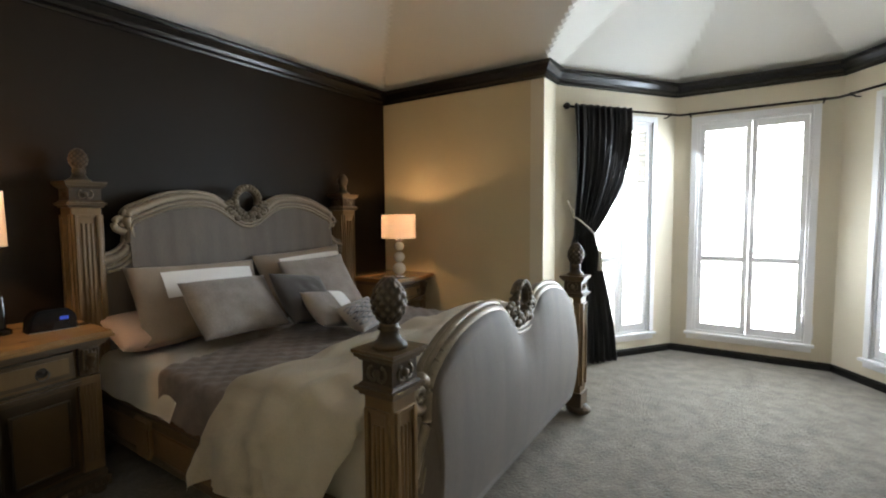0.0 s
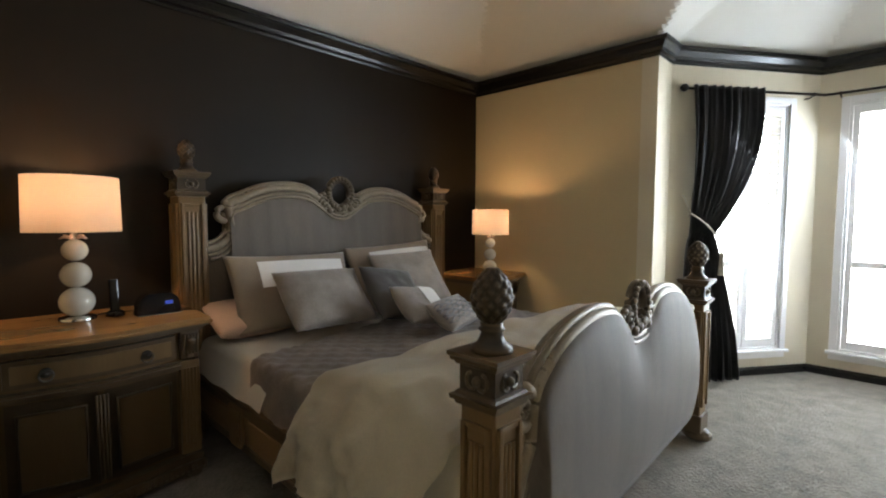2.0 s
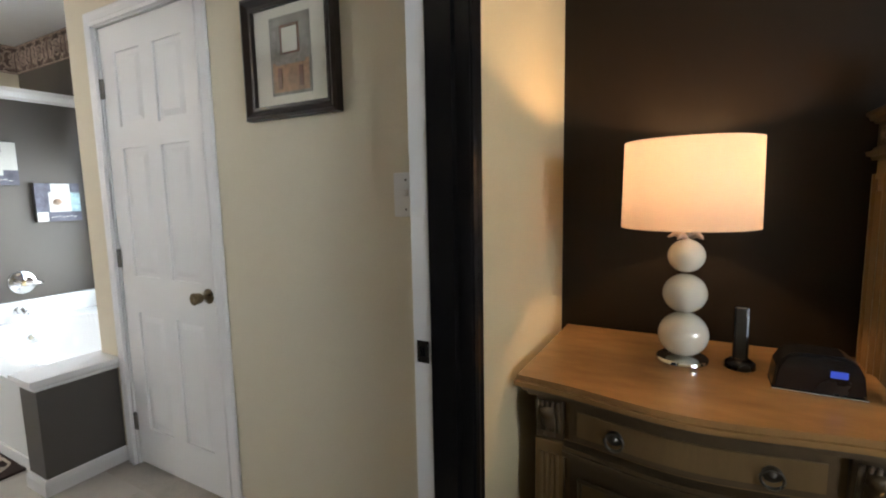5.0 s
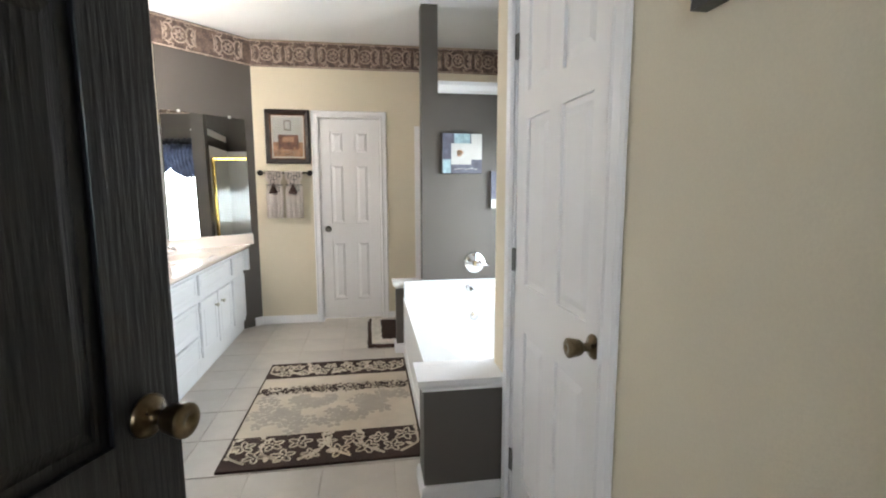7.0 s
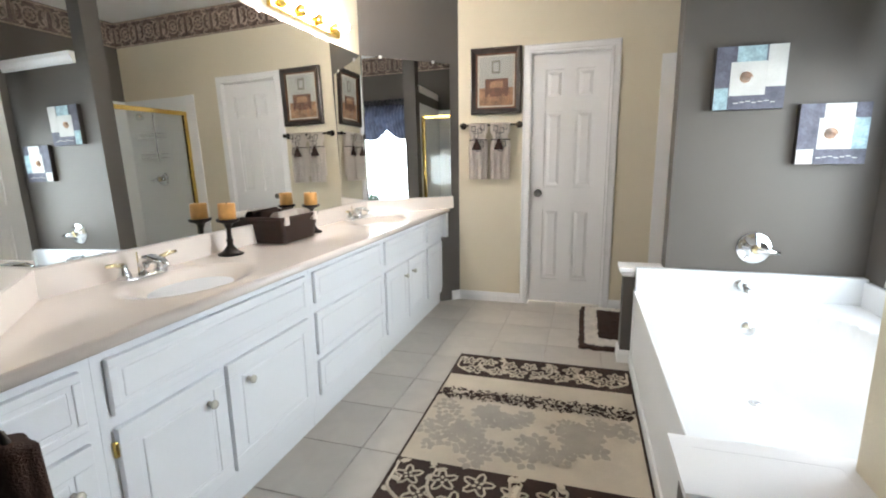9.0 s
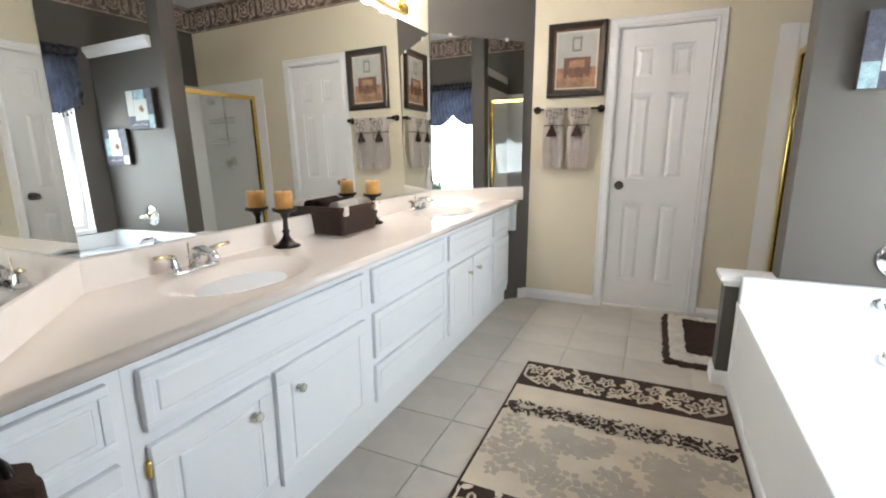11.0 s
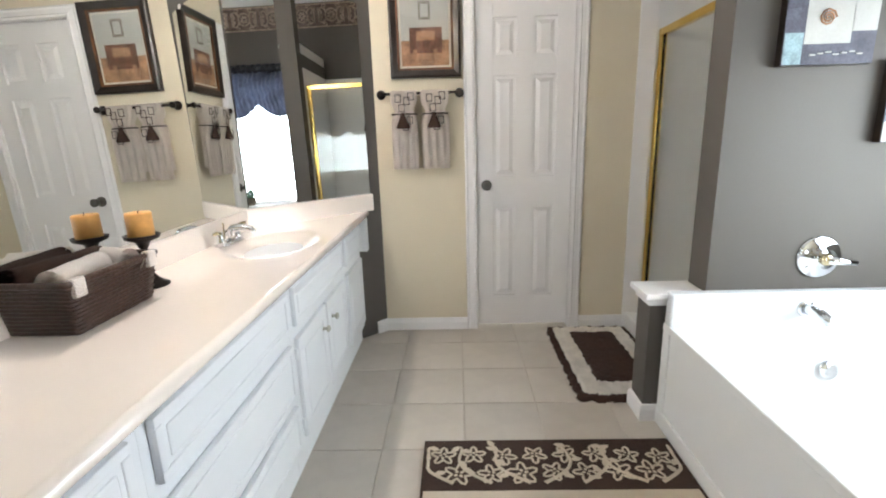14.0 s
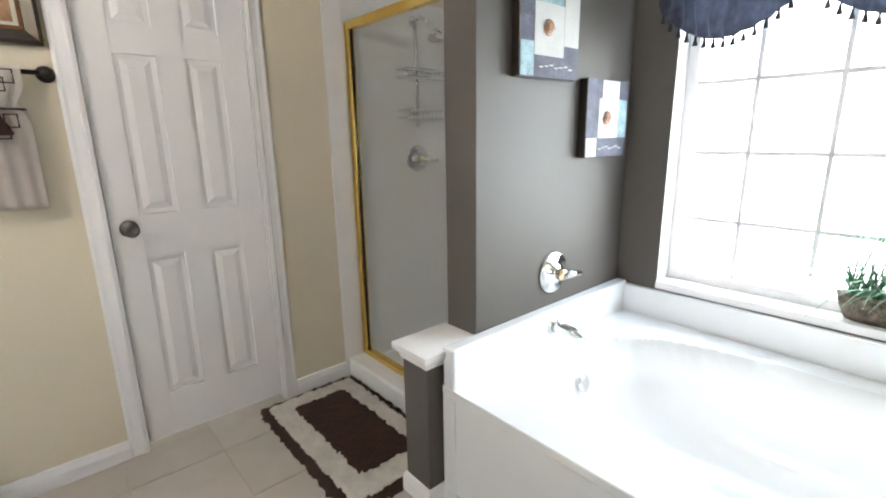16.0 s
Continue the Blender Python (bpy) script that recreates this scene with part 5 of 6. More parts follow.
for k in range(7):
    flower(darkp, -0.48 + 0.16 * k, RD / 2 - 0.505, 0.048, 0.0166, 4)
for nm, b, mm, lb_ in (("floral_border", cream, RUGCREAM, "cream flowers and stems"), ("blossom_pattern", grey, RUGGREY, "faded grey blossoms"), ("sprig_pattern", darkp, RUGBROWN, "narrow band of dark sprigs")):
    tagged(part(nm, b, mm, rg, lb_), kind="stuff")


# ---- bedroom things ----
def pineapple(r, h, z0, bm=None):
    bm = bm or bmesh.new()
    rings = []
    for k in range(41):
        f = k / 40
        rr = r * math.sin(math.pi * (0.06 + 0.90 * f)) ** 0.62 * (1.0 - 0.10 * f)
        ring = []
        for i in range(60):
            q = 2 * math.pi * i / 60
            bump = 0.93 + 0.17 * abs(math.sin(5 * q + f * 13)) ** 0.7 * abs(math.sin(5 * q - f * 13)) ** 0.7
            ring.append(bm.verts.new((rr * bump * math.cos(q), rr * bump * math.sin(q), z0 + h * f)))
        rings.append(ring)
    for a, b in zip(rings, rings[1:]):
        for i in range(60):
            bm.faces.new((a[i], a[(i + 1) % 60], b[(i + 1) % 60], b[i]))
    bm.faces.new(rings[0][::-1])
    bm.faces.new(rings[-1])
    return bm


def post(bed, x, y, shaft_top, w, fin):
    """A square fluted bed post with a carved block and a pineapple finial."""
    h = w / 2
    p = part("post", boxed(x - h, x + h, y - h, y + h, 0.10, shaft_top, 0.006), OAK, bed, "square post")
    bm = bmesh.new()
    for d in ((0, -1), (1, 0), (-1, 0)):
        px, py = x + d[0] * h, y + d[1] * h
        tx, ty = -d[1], d[0]
        for s in (-1, 1):
            for k in (0.72,):
                cx, cy = px + tx * s * h * k, py + ty * s * h * k
                box(bm, cx - 0.008 - 0.004 * abs(d[0]), cx + 0.008 + 0.004 * abs(d[0]), cy - 0.008 - 0.004 * abs(d[1]), cy + 0.008 + 0.004 * abs(d[1]), 0.22, shaft_top - 0.04, 0.003)
        for s in (-0.30, 0.0, 0.30):
            cx, cy = px + tx * s * h, py + ty * s * h
            tube([(cx + d[0] * 0.001, cy + d[1] * 0.001, 0.26), (cx + d[0] * 0.001, cy + d[1] * 0.001, shaft_top - 0.09)], 0.008, 8, bm)
        box(bm, px - h * abs(ty) * 0 - (h * 0.7 if tx else 0.008), px + (h * 0.7 if tx else 0.008), py - (h * 0.7 if ty else 0.008), py + (h * 0.7 if ty else 0.008), shaft_top - 0.055, shaft_top - 0.04, 0.002)
    tagged(part("fluting", bm, OAK, p, "reeded panel mouldings"), kind="stuff")
    z = shaft_top
    sq = [(0, 0.0), (0.010, 0.0), (0.012, 0.010), (0.021, 0.014), (0.023, 0.026), (0.012, 0.028), (0.008, 0.036), (0.002, 0.040), (0.002, 0.104), (0.010, 0.108), (0.012, 0.114), (0.020, 0.118), (0.022, 0.128), (0.027, 0.132), (0.027, 0.142), (0, 0.142)]
    bm = lathe([((h + e) * math.sqrt(2) if i not in (0, len(sq) - 1) else 0.001, zz) for i, (e, zz) in enumerate(sq)], 4, Matrix.Translation((x, y, z)) @ Matrix.Rotation(radians(45), 4, "Z"))
    part("cap_block", bm, CARVED, p, "dark moulded cap block")
    for d in ((0, -1), (1, 0), (-1, 0), (0, 1)):
        bm = bmesh.new()
        px, py = x + d[0] * (h + 0.003), y + d[1] * (h + 0.003)
        tx, ty = -d[1], d[0]
        ball(bm, (px, py, z + 0.071), 0.014, seg=8)
        for s in (-1, 1):
            tube([(px + tx * s * (0.018 + 0.017 * math.sin(i * 0.6)), py + ty * s * (0.018 + 0.017 * math.sin(i * 0.6)), z + 0.071 + 0.022 * math.cos(i * 0.6)) for i in range(9)], 0.0055, 6, bm)
        part("rosette", bm, GILT, p, "carved scroll rosette", True)
    zf = z + 0.142
    bm = lathe([(0, 0), (0.058, 0), (0.055, 0.012), (0.040, 0.022), (0.033, 0.034), (0.028, 0.050), (0.037, 0.058), (0.028, 0.066), (0.032, 0.074), (0, 0.076)], 24, Matrix.Translation((x, y, zf)))
    part("finial_base", bm, CARVED, p, "turned finial base", True)
    part("finial", pineapple(0.056 if fin else 0.046, 0.150 if fin else 0.115, 0.0), GILT if fin else CARVED, p, "carved pineapple finial", True, Matrix.Translation((x, y, zf + 0.070)))
    bm = boxed(x - h - 0.012, x + h + 0.012, y - h - 0.012, y + h + 0.012, 0.07, 0.17, 0.006)
    ball(bm, (x, y - 0.03, 0.045), 0.075, (0.9, 1.15, 0.6), 14)
    part("foot", bm, CARVED, p, "carved paw foot", False)


def mirrored(pts):
    return pts + [(-x, z) for x, z in pts[-2::-1]]


def smooth_line(pts, n=6):
    out = []
    for i in range(len(pts) - 1):
        p0, p1, p2, p3 = pts[max(0, i - 1)], pts[i], pts[i + 1], pts[min(len(pts) - 1, i + 2)]
        for k in range(n):
            t = k / n
            out.append(tuple(0.5 * (2 * b + (c - a) * t + (2 * a - 5 * b + 4 * c - d) * t * t + (3 * b - a - 3 * c + d) * t ** 3) for a, b, c, d in zip(p0, p1, p2, p3)))
    return out + [pts[-1]]


def board(bed, name, y, top_half, bottom, thick, crest_z, crest_r, out, m=Matrix(), puffy=0.055, slim=1.0):
    """An upholstered board: panel, carved frame along its upper edge, scrolls and a wreath crest. out: side of the show face."""
    top = smooth_line(mirrored(top_half))
    x0, x1 = top[0][0], top[-1][0]
    bm = bmesh.new()
    n, rows_ = 14, []
    for x, z in top:
        col = []
        for k in range(n + 1):
            f = k / n
            zz = bottom + (z - bottom) * f
            edge = min(1.0, min(abs(x - x0), abs(x1 - x)) / 0.10)
            dip = 1 - 0.55 * math.exp(-(x / 0.10) ** 2 - ((zz - crest_z + crest_r * 1.5) / 0.13) ** 2)
            puff = dip * puffy * math.sin(math.pi * min(1, max(0, 0.06 + 0.88 * f))) ** 0.45 * (0.35 + 0.65 * edge)
            col.append(bm.verts.new((x, y + out * (thick / 2 + puff), zz)))
        rows_.append(col)
    back = [[bm.verts.new((x, y - out * thick / 2, bottom + (z - bottom) * k / n)) for k in range(n + 1)] for x, z in top]
    for R in (rows_, back):
        for a, b in zip(R, R[1:]):
            for k in range(n):
                bm.faces.new((a[k], a[k + 1], b[k + 1], b[k]))
    for i in range(len(top) - 1):
        bm.faces.new((rows_[i][n], rows_[i + 1][n], back[i + 1][n], back[i][n]))
        bm.faces.new((rows_[i][0], rows_[i + 1][0], back[i + 1][0], back[i][0]))
    for i in (0, -1):
        for k in range(n):
            bm.faces.new((rows_[i][k], rows_[i][k + 1], back[i][k + 1], back[i][k]))
    p = part(name, bm, UPHOLSTERY, bed, "grey upholstered panel with a shaped top", True, m)
    bm = bmesh.new()
    for off, r, yy in ((0.0, 0.040, 0.0), (0.034, 0.018, 0.024 * out), (-0.046, 0.014, 0.050 * out), (-0.004, 0.032, 0.036 * out), (-0.074, 0.012, 0.058 * out)):
        tube([(x * (1 + off * 0.3 * slim), y + yy, z + off * slim) for x, z in top], r * slim, 10, bm)
    part("frame", bm, SILVERED, bed, "moulded silver-gilt frame", True, m)
    for s in (-1, 1):
        bm = bmesh.new()
        sx, sz = top_half[3]
        vx, vz, vr = abs(sx) + 0.040, sz + 0.035, 0.062
        tube([(s * (vx - vr * (1 - i / 34) * math.sin(i * 0.36)), y + out * 0.030, vz + vr * (1 - i / 34) * math.cos(i * 0.36)) for i in range(32)], 0.02, 8, bm, taper=[0.026 - 0.0005 * i for i in range(32)])
        part("scroll", bm, SILVERED, bed, "carved corner scroll", True, m)
        leaf_pts = [(s * (abs(sx) - 0.02 - 0.012 * k), y + out * 0.036, sz + 0.075 + 0.016 * k * (1 - k * 0.04)) for k in range(13)]
        part("acanthus", tube(leaf_pts, 0.016, 8, taper=[0.020 + 0.006 * math.sin(k * 2.1) - 0.0009 * k for k in range(13)]), GILT, bed, "carved acanthus leaf", True, m)
    bm = bmesh.new()
    R = crest_r
    tube([(R * math.cos(q), y + out * 0.04, crest_z + R * 1.12 * math.sin(q)) for q in [2 * math.pi * i / 26 for i in range(26)]], R * 0.30, 10, bm, closed=True)
    rr = random.Random(3)
    for i in range(22):
        q = 2 * math.pi * i / 22
        ball(bm, (R * 1.12 * math.cos(q), y + out * 0.062, crest_z + R * 1.22 * math.sin(q)), R * 0.21, (1, 0.8, 1), 8)
    for s in (-1, 1):
        tube([(s * (R * 1.45 + 0.04 * (1 - i / 20) * math.cos(i * 0.5)), y + out * 0.055, crest_z - R * 0.75 + 0.04 * (1 - i / 20) * math.sin(i * 0.5)) for i in range(20)], 0.012, 8, bm)
        for k in range(8):
            ball(bm, (s * (R * 1.2 + 0.026 * k), y + out * 0.045, crest_z - R * 0.15 + 0.012 * math.sin(k * 1.3) - 0.004 * k), 0.024 - 0.0016 * k, (1.3, 0.8, 0.8), 8)
    for k in range(26):
        ball(bm, (rr.uniform(-R * 1.1, R * 1.1), y + out * rr.uniform(0.045, 0.07), crest_z - R * 1.35 + rr.uniform(-R * 0.45, R * 0.4) + 0.2 * R), rr.uniform(0.012, 0.022), (1.2, 0.7, 1), 8)
    part("crest", bm, GILT, bed, "carved wreath crest", True, m)


bed = thing("carved_bed", pose(0.075, -2.10, 0, 0, 0, -90), "ornate carved wooden bed with upholstered head and foot boards", "bed")
for s in (-1, 1):
    post(bed, s * 1.0, 0.0, 1.435, 0.145, 0)
    post(bed, *((-0.955, -2.205) if s < 0 else (1.085, -2.125)), 0.825, 0.115, 1)
HEAD = [(-0.925, 1.13), (-0.850, 1.15), (-0.785, 1.215), (-0.775, 1.31), (-0.785, 1.395), (-0.70, 1.440), (-0.56, 1.495), (-0.40, 1.516), (-0.26, 1.500), (-0.16, 1.445), (-0.07, 1.385), (0.0, 1.370)]
board(bed, "headboard", 0.0, HEAD, 0.30, 0.045, 1.490, 0.090, -1, puffy=0.06, slim=0.85)
FOOT = [(-0.875, 0.50), (-0.845, 0.58), (-0.800, 0.65), (-0.790, 0.72), (-0.775, 0.79), (-0.71, 0.855), (-0.58, 0.925), (-0.40, 0.962), (-0.24, 0.950), (-0.15, 0.895), (-0.07, 0.865), (0.0, 0.858)]
board(bed, "footboard", 0.0, [(x * 1.055, z) for x, z in FOOT], 0.185, 0.05, 0.955, 0.075, -1, pose(0.065, -2.138, 0, 0, 0, 2.2), 0.080, 0.80)
for s in (-1, 1):
    rl = part("side_rail", boxed(s * 0.985 - 0.022, s * 0.985 + 0.022, -2.13, -0.07, 0.19, 0.40, 0.006), OAK, bed, "carved wooden side rail")
    for z0, z1 in ((0.36, 0.405), (0.185, 0.215)):
        part("rail_moulding", boxed(s * 1.010 - 0.008, s * 1.010 + 0.008, -2.12, -0.08, z0, z1, 0.004), CARVED, rl, "dark rail moulding")
    bk_ = extrude_outline([(-0.055, 0.0), (0.055, 0.0), (0.070, 0.05), (0.060, 0.15), (0.085, 0.20), (-0.085, 0.20), (-0.060, 0.15), (-0.070, 0.05)], 0.03, m=Matrix.Translation((s * 1.006 + (0.03 if s > 0 else 0.0), -0.68, 0.195)) @ Matrix.Rotation(radians(90), 4, "Z"), bev=0.008)
    part("rail_bracket", bk_, OAK, rl, "carved bracket on the rail")
    part("rail_panel", boxed(s * 1.008 - 0.005, s * 1.008 + 0.005, -0.58, -0.12, 0.235, 0.345, 0.004), OAK, rl, "raised rail panel")
    part("rail_panel", boxed(s * 1.008 - 0.005, s * 1.008 + 0.005, -2.05, -0.78, 0.235, 0.345, 0.004), OAK, rl, "raised rail panel")
part("foot_rail", boxed(-0.93, 0.93, -0.035, 0.035, 0.165, 0.20, 0.006), OAK, bed, "lower rail below the footboard", False, pose(0.065, -2.138, 0, 0, 0, 2.2))

ms = thing("mattress", pose(0.075, -2.10, 0, 0, 0, -90), "thick mattress with a taupe side band", "mattress")
part("core", boxed(-0.94, 0.94, -2.10, -0.06, 0.22, 0.60, 0.05, seg=4), SHEET, ms, "", True)


def drape(name, half, y0, y1, top, hang0, hang1, material, label, category, thick=0.012, fold=0.006, quilt=0.0, skew=0.0, seed=0, lift=0.0, wavy=1.0, back=0.0, flare=0.03, bulge=0.0):
    """Bed cloth laid over the mattress from y0 to y1, hanging at both sides."""
    t = thing(name, pose(0.075, -2.10, 0, 0, 0, -90), label, category)
    bm = bmesh.new()
    A, B = 130, max(16, int(abs(y1 - y0) / 0.018))
    rows_ = []
    for j in range(B + 1):
        v = j / B
        row = []
        for i in range(A + 1):
            u = -1 + 2 * i / A
            hang = hang0 if u < 0 else hang1
            L = half + 0.05 + hang
            s = abs(u) * L
            y = y0 + (y1 - y0) * v + skew * u * max(0, 1 - 2 * v) - back * max(0, (s - half) / L) * (1 - v)
            n1 = noise.noise((u * 3 + seed, v * 3, seed)) * fold
            n2 = noise.noise((u * 9 + seed, v * 7, seed + 4)) * fold * 0.6
            if bulge:
                n1 += 0.016 * (1 - abs(noise.noise((u * 2.2 + v * 4, v * 1.3 - u * 3.0, seed)))) ** 6
            z = top + lift * math.sin(math.pi * min(1, max(0, v))) ** 0.5 * (1 - 0.3 * u * u) + n1 + n2
            if quilt:
                z += quilt * (abs(math.sin((u * L * 26) + y * 26)) * abs(math.sin(u * L * 26 - y * 26)))
            if s <= half:
                x = s
            else:
                e = s - half
                if e < 0.08:
                    q = e / 0.08 * math.pi / 2
                    x, z = half + 0.05 * math.sin(q), z - 0.05 * (1 - math.cos(q))
                else:
                    d = (e - 0.08) / max(0.01, hang - 0.03)
                    wave = 0.024 * (1 + math.sin(y * 21 + seed + 2 * d)) * d + abs(n1) * 2.5 * d
                    x, z = half + 0.05 + 0.012 * d + wave * (1.6 if quilt == 0 else 0.5) * wavy + flare * d * (quilt == 0) + bulge * math.sin(math.pi * min(1, d * 0.9)) + bulge * 0.5 * (1 - abs(noise.noise((y * 6 + d * 3.0, d * 2.0, seed)))) ** 4, z - 0.05 - (e - 0.08) * (1 - 0.45 * flare)
            row.append(bm.verts.new((math.copysign(x, u), y, z)))
        rows_.append(row)
    for a, b in zip(rows_, rows_[1:]):
        for i in range(A):
            bm.faces.new((a[i], a[i + 1], b[i + 1], b[i]))
    bmesh.ops.solidify(bm, geom=bm.faces[:], thickness=thick)
    part("cloth", bm, material, t, "", True)
    return t


drape("bed_sheet", 0.925, -0.08, -0.95, 0.615, 0.16, 0.16, SHEET, "cream bed sheet folded back over the bed", "bed sheet", 0.008, 0.010, seed=1, wavy=0.15)
drape("bed_quilt", 0.935, -0.54, -1.95, 0.632, 0.20, 0.20, QUILT, "grey-brown quilted bedspread laid over the bed", "quilt", 0.012, 0.006, quilt=0.014, skew=0.26, seed=3, wavy=0.6)
drape("ivory_duvet", 0.965, -1.36, -2.10, 0.660, 0.335, 0.34, DUVET, "ivory duvet folded across the foot of the bed", "duvet", 0.045, 0.034, seed=8, lift=0.12, back=-0.02, flare=0.03, bulge=0.052)


def pillow(m, w, h, t, material, label, extra=None, category="pillow", crinkle=0.006):
    p = thing("bed_pillow", m, label, category, "bed pillows")
    bm = bmesh.new()
    N = 30
    for s in (1, -1):
        g = []
        for i in range(N + 1):
            row = []
            for j in range(N + 1):
                u, v = -1 + 2 * i / N, -1 + 2 * j / N
                b = max(0, (1 - abs(u) ** 2.6) * (1 - abs(v) ** 2.6)) ** 0.5
                pin = 1 - 0.055 * (1 - abs(u) ** 2) * abs(v) ** 3
                pin2 = 1 - 0.055 * (1 - abs(v) ** 2) * abs(u) ** 3
                wr = crinkle * noise.noise((u * 3.5 + w * 9, v * 3.5, h * 7 + s)) * (0.3 + b)
                row.append(bm.verts.new((u * w / 2 * pin2, s * (t / 2 * b + wr * b) - 0.02 * (v * v), v * h / 2 * pin)))
            g.append(row)
        for i in range(N):
            for j in range(N):
                f = (g[i][j], g[i + 1][j], g[i + 1][j + 1], g[i][j + 1])
                bm.faces.new(f)
    bmesh.ops.remove_doubles(bm, verts=bm.verts, dist=0.0006)
    part("cushion", bm, material, p, "", True)
    if extra:
        name, mat_, x0, x1, z0, z1, lab = extra
        bm = bmesh.new()
        g = []
        for i in range(19):
            row = []
            for j in range(13):
                u, v = x0 + (x1 - x0) * i / 18, z0 + (z1 - z0) * j / 12
                b = max(0, (1 - abs(u) ** 2.6) * (1 - abs(v) ** 2.6)) ** 0.5
                pin = 1 - 0.055 * (1 - abs(u) ** 2) * abs(v) ** 3
                pin2 = 1 - 0.055 * (1 - abs(v) ** 2) * abs(u) ** 3
                row.append(bm.verts.new((u * w / 2 * pin2, -(t / 2 * b) - 0.02 * (v * v) - 0.010, v * h / 2 * pin)))
            g.append(row)
        for i in range(18):
            for j in range(12):
                bm.faces.new((g[i][j], g[i + 1][j], g[i + 1][j + 1], g[i][j + 1]))
        part(name, bm, mat_, p, lab, True)
    return p


def lean(x, y, z, back, turn=0, roll=0):
    return pose(x, y, z, 0, 0, -90 + turn) @ Matrix.Rotation(radians(-back), 4, "X") @ Matrix.Rotation(radians(roll), 4, "Y")


pillow(pose(-0.12, -1.36, 0.715, 0, 0, -90) @ Matrix.Rotation(radians(-66), 4, "X"), 0.46, 0.34, 0.15, PINK, "pale pink sleeping pillow lying flat")
band = ("white_panel", WHITECLOTH, -0.60, 0.84, 0.02, 0.72, "white inset panel")
pillow(lean(-0.145, -1.66, 0.855, 30, 0, 1), 0.84, 0.50, 0.16, SHAM, "taupe flanged sham with a white panel", band)
pillow(lean(-0.125, -2.52, 0.880, 28, 0, -3), 0.86, 0.52, 0.16, SHAM, "taupe flanged sham with a white panel", band)
pillow(lean(-0.46, -1.68, 0.835, 42, 4, 2), 0.58, 0.40, 0.17, GREYPILLOW, "grey quilted rectangular cushion")
pillow(lean(-0.32, -2.48, 0.865, 36, -4, -2), 0.60, 0.46, 0.15, GREYPILLOW, "grey quilted square cushion")
pillow(lean(-0.55, -2.14, 0.815, 44, 12, 12), 0.46, 0.42, 0.13, DARKPILLOW, "charcoal brown square cushion")
pillow(lean(-0.83, -2.12, 0.775, 52, 14, 14), 0.40, 0.30, 0.12, GREYPILLOW, "small taupe cushion with a white stripe", ("white_stripe", WHITECLOTH, -0.05, 0.62, -0.95, 0.95, "white stripe"))
lum = pillow(lean(-1.00, -2.22, 0.745, 55, 12, -3), 0.40, 0.23, 0.11, GREYPILLOW, "small silver-grey ruched lumbar cushion")
SATIN = M("silver_ruched_satin", (0.26, 0.25, 0.25), 0.4, var=0.35, scale=25, fine=90, bump=0.2)
for k in range(11):
    v = -0.085 + 0.017 * k
    b = (1 - abs(v / 0.115) ** 2.4) ** 0.5
    ridge = tube([(-0.175 + 0.35 * i / 20, -0.055 * b * (1 - abs(-0.9 + 1.8 * i / 20) ** 3) ** 0.5 - 0.004, v + 0.008 * math.sin(i * 0.9 + k * 2.1)) for i in range(21)], 0.006, 5)
    part("ruching", ridge, SATIN, lum, "ruched satin ridge", True)


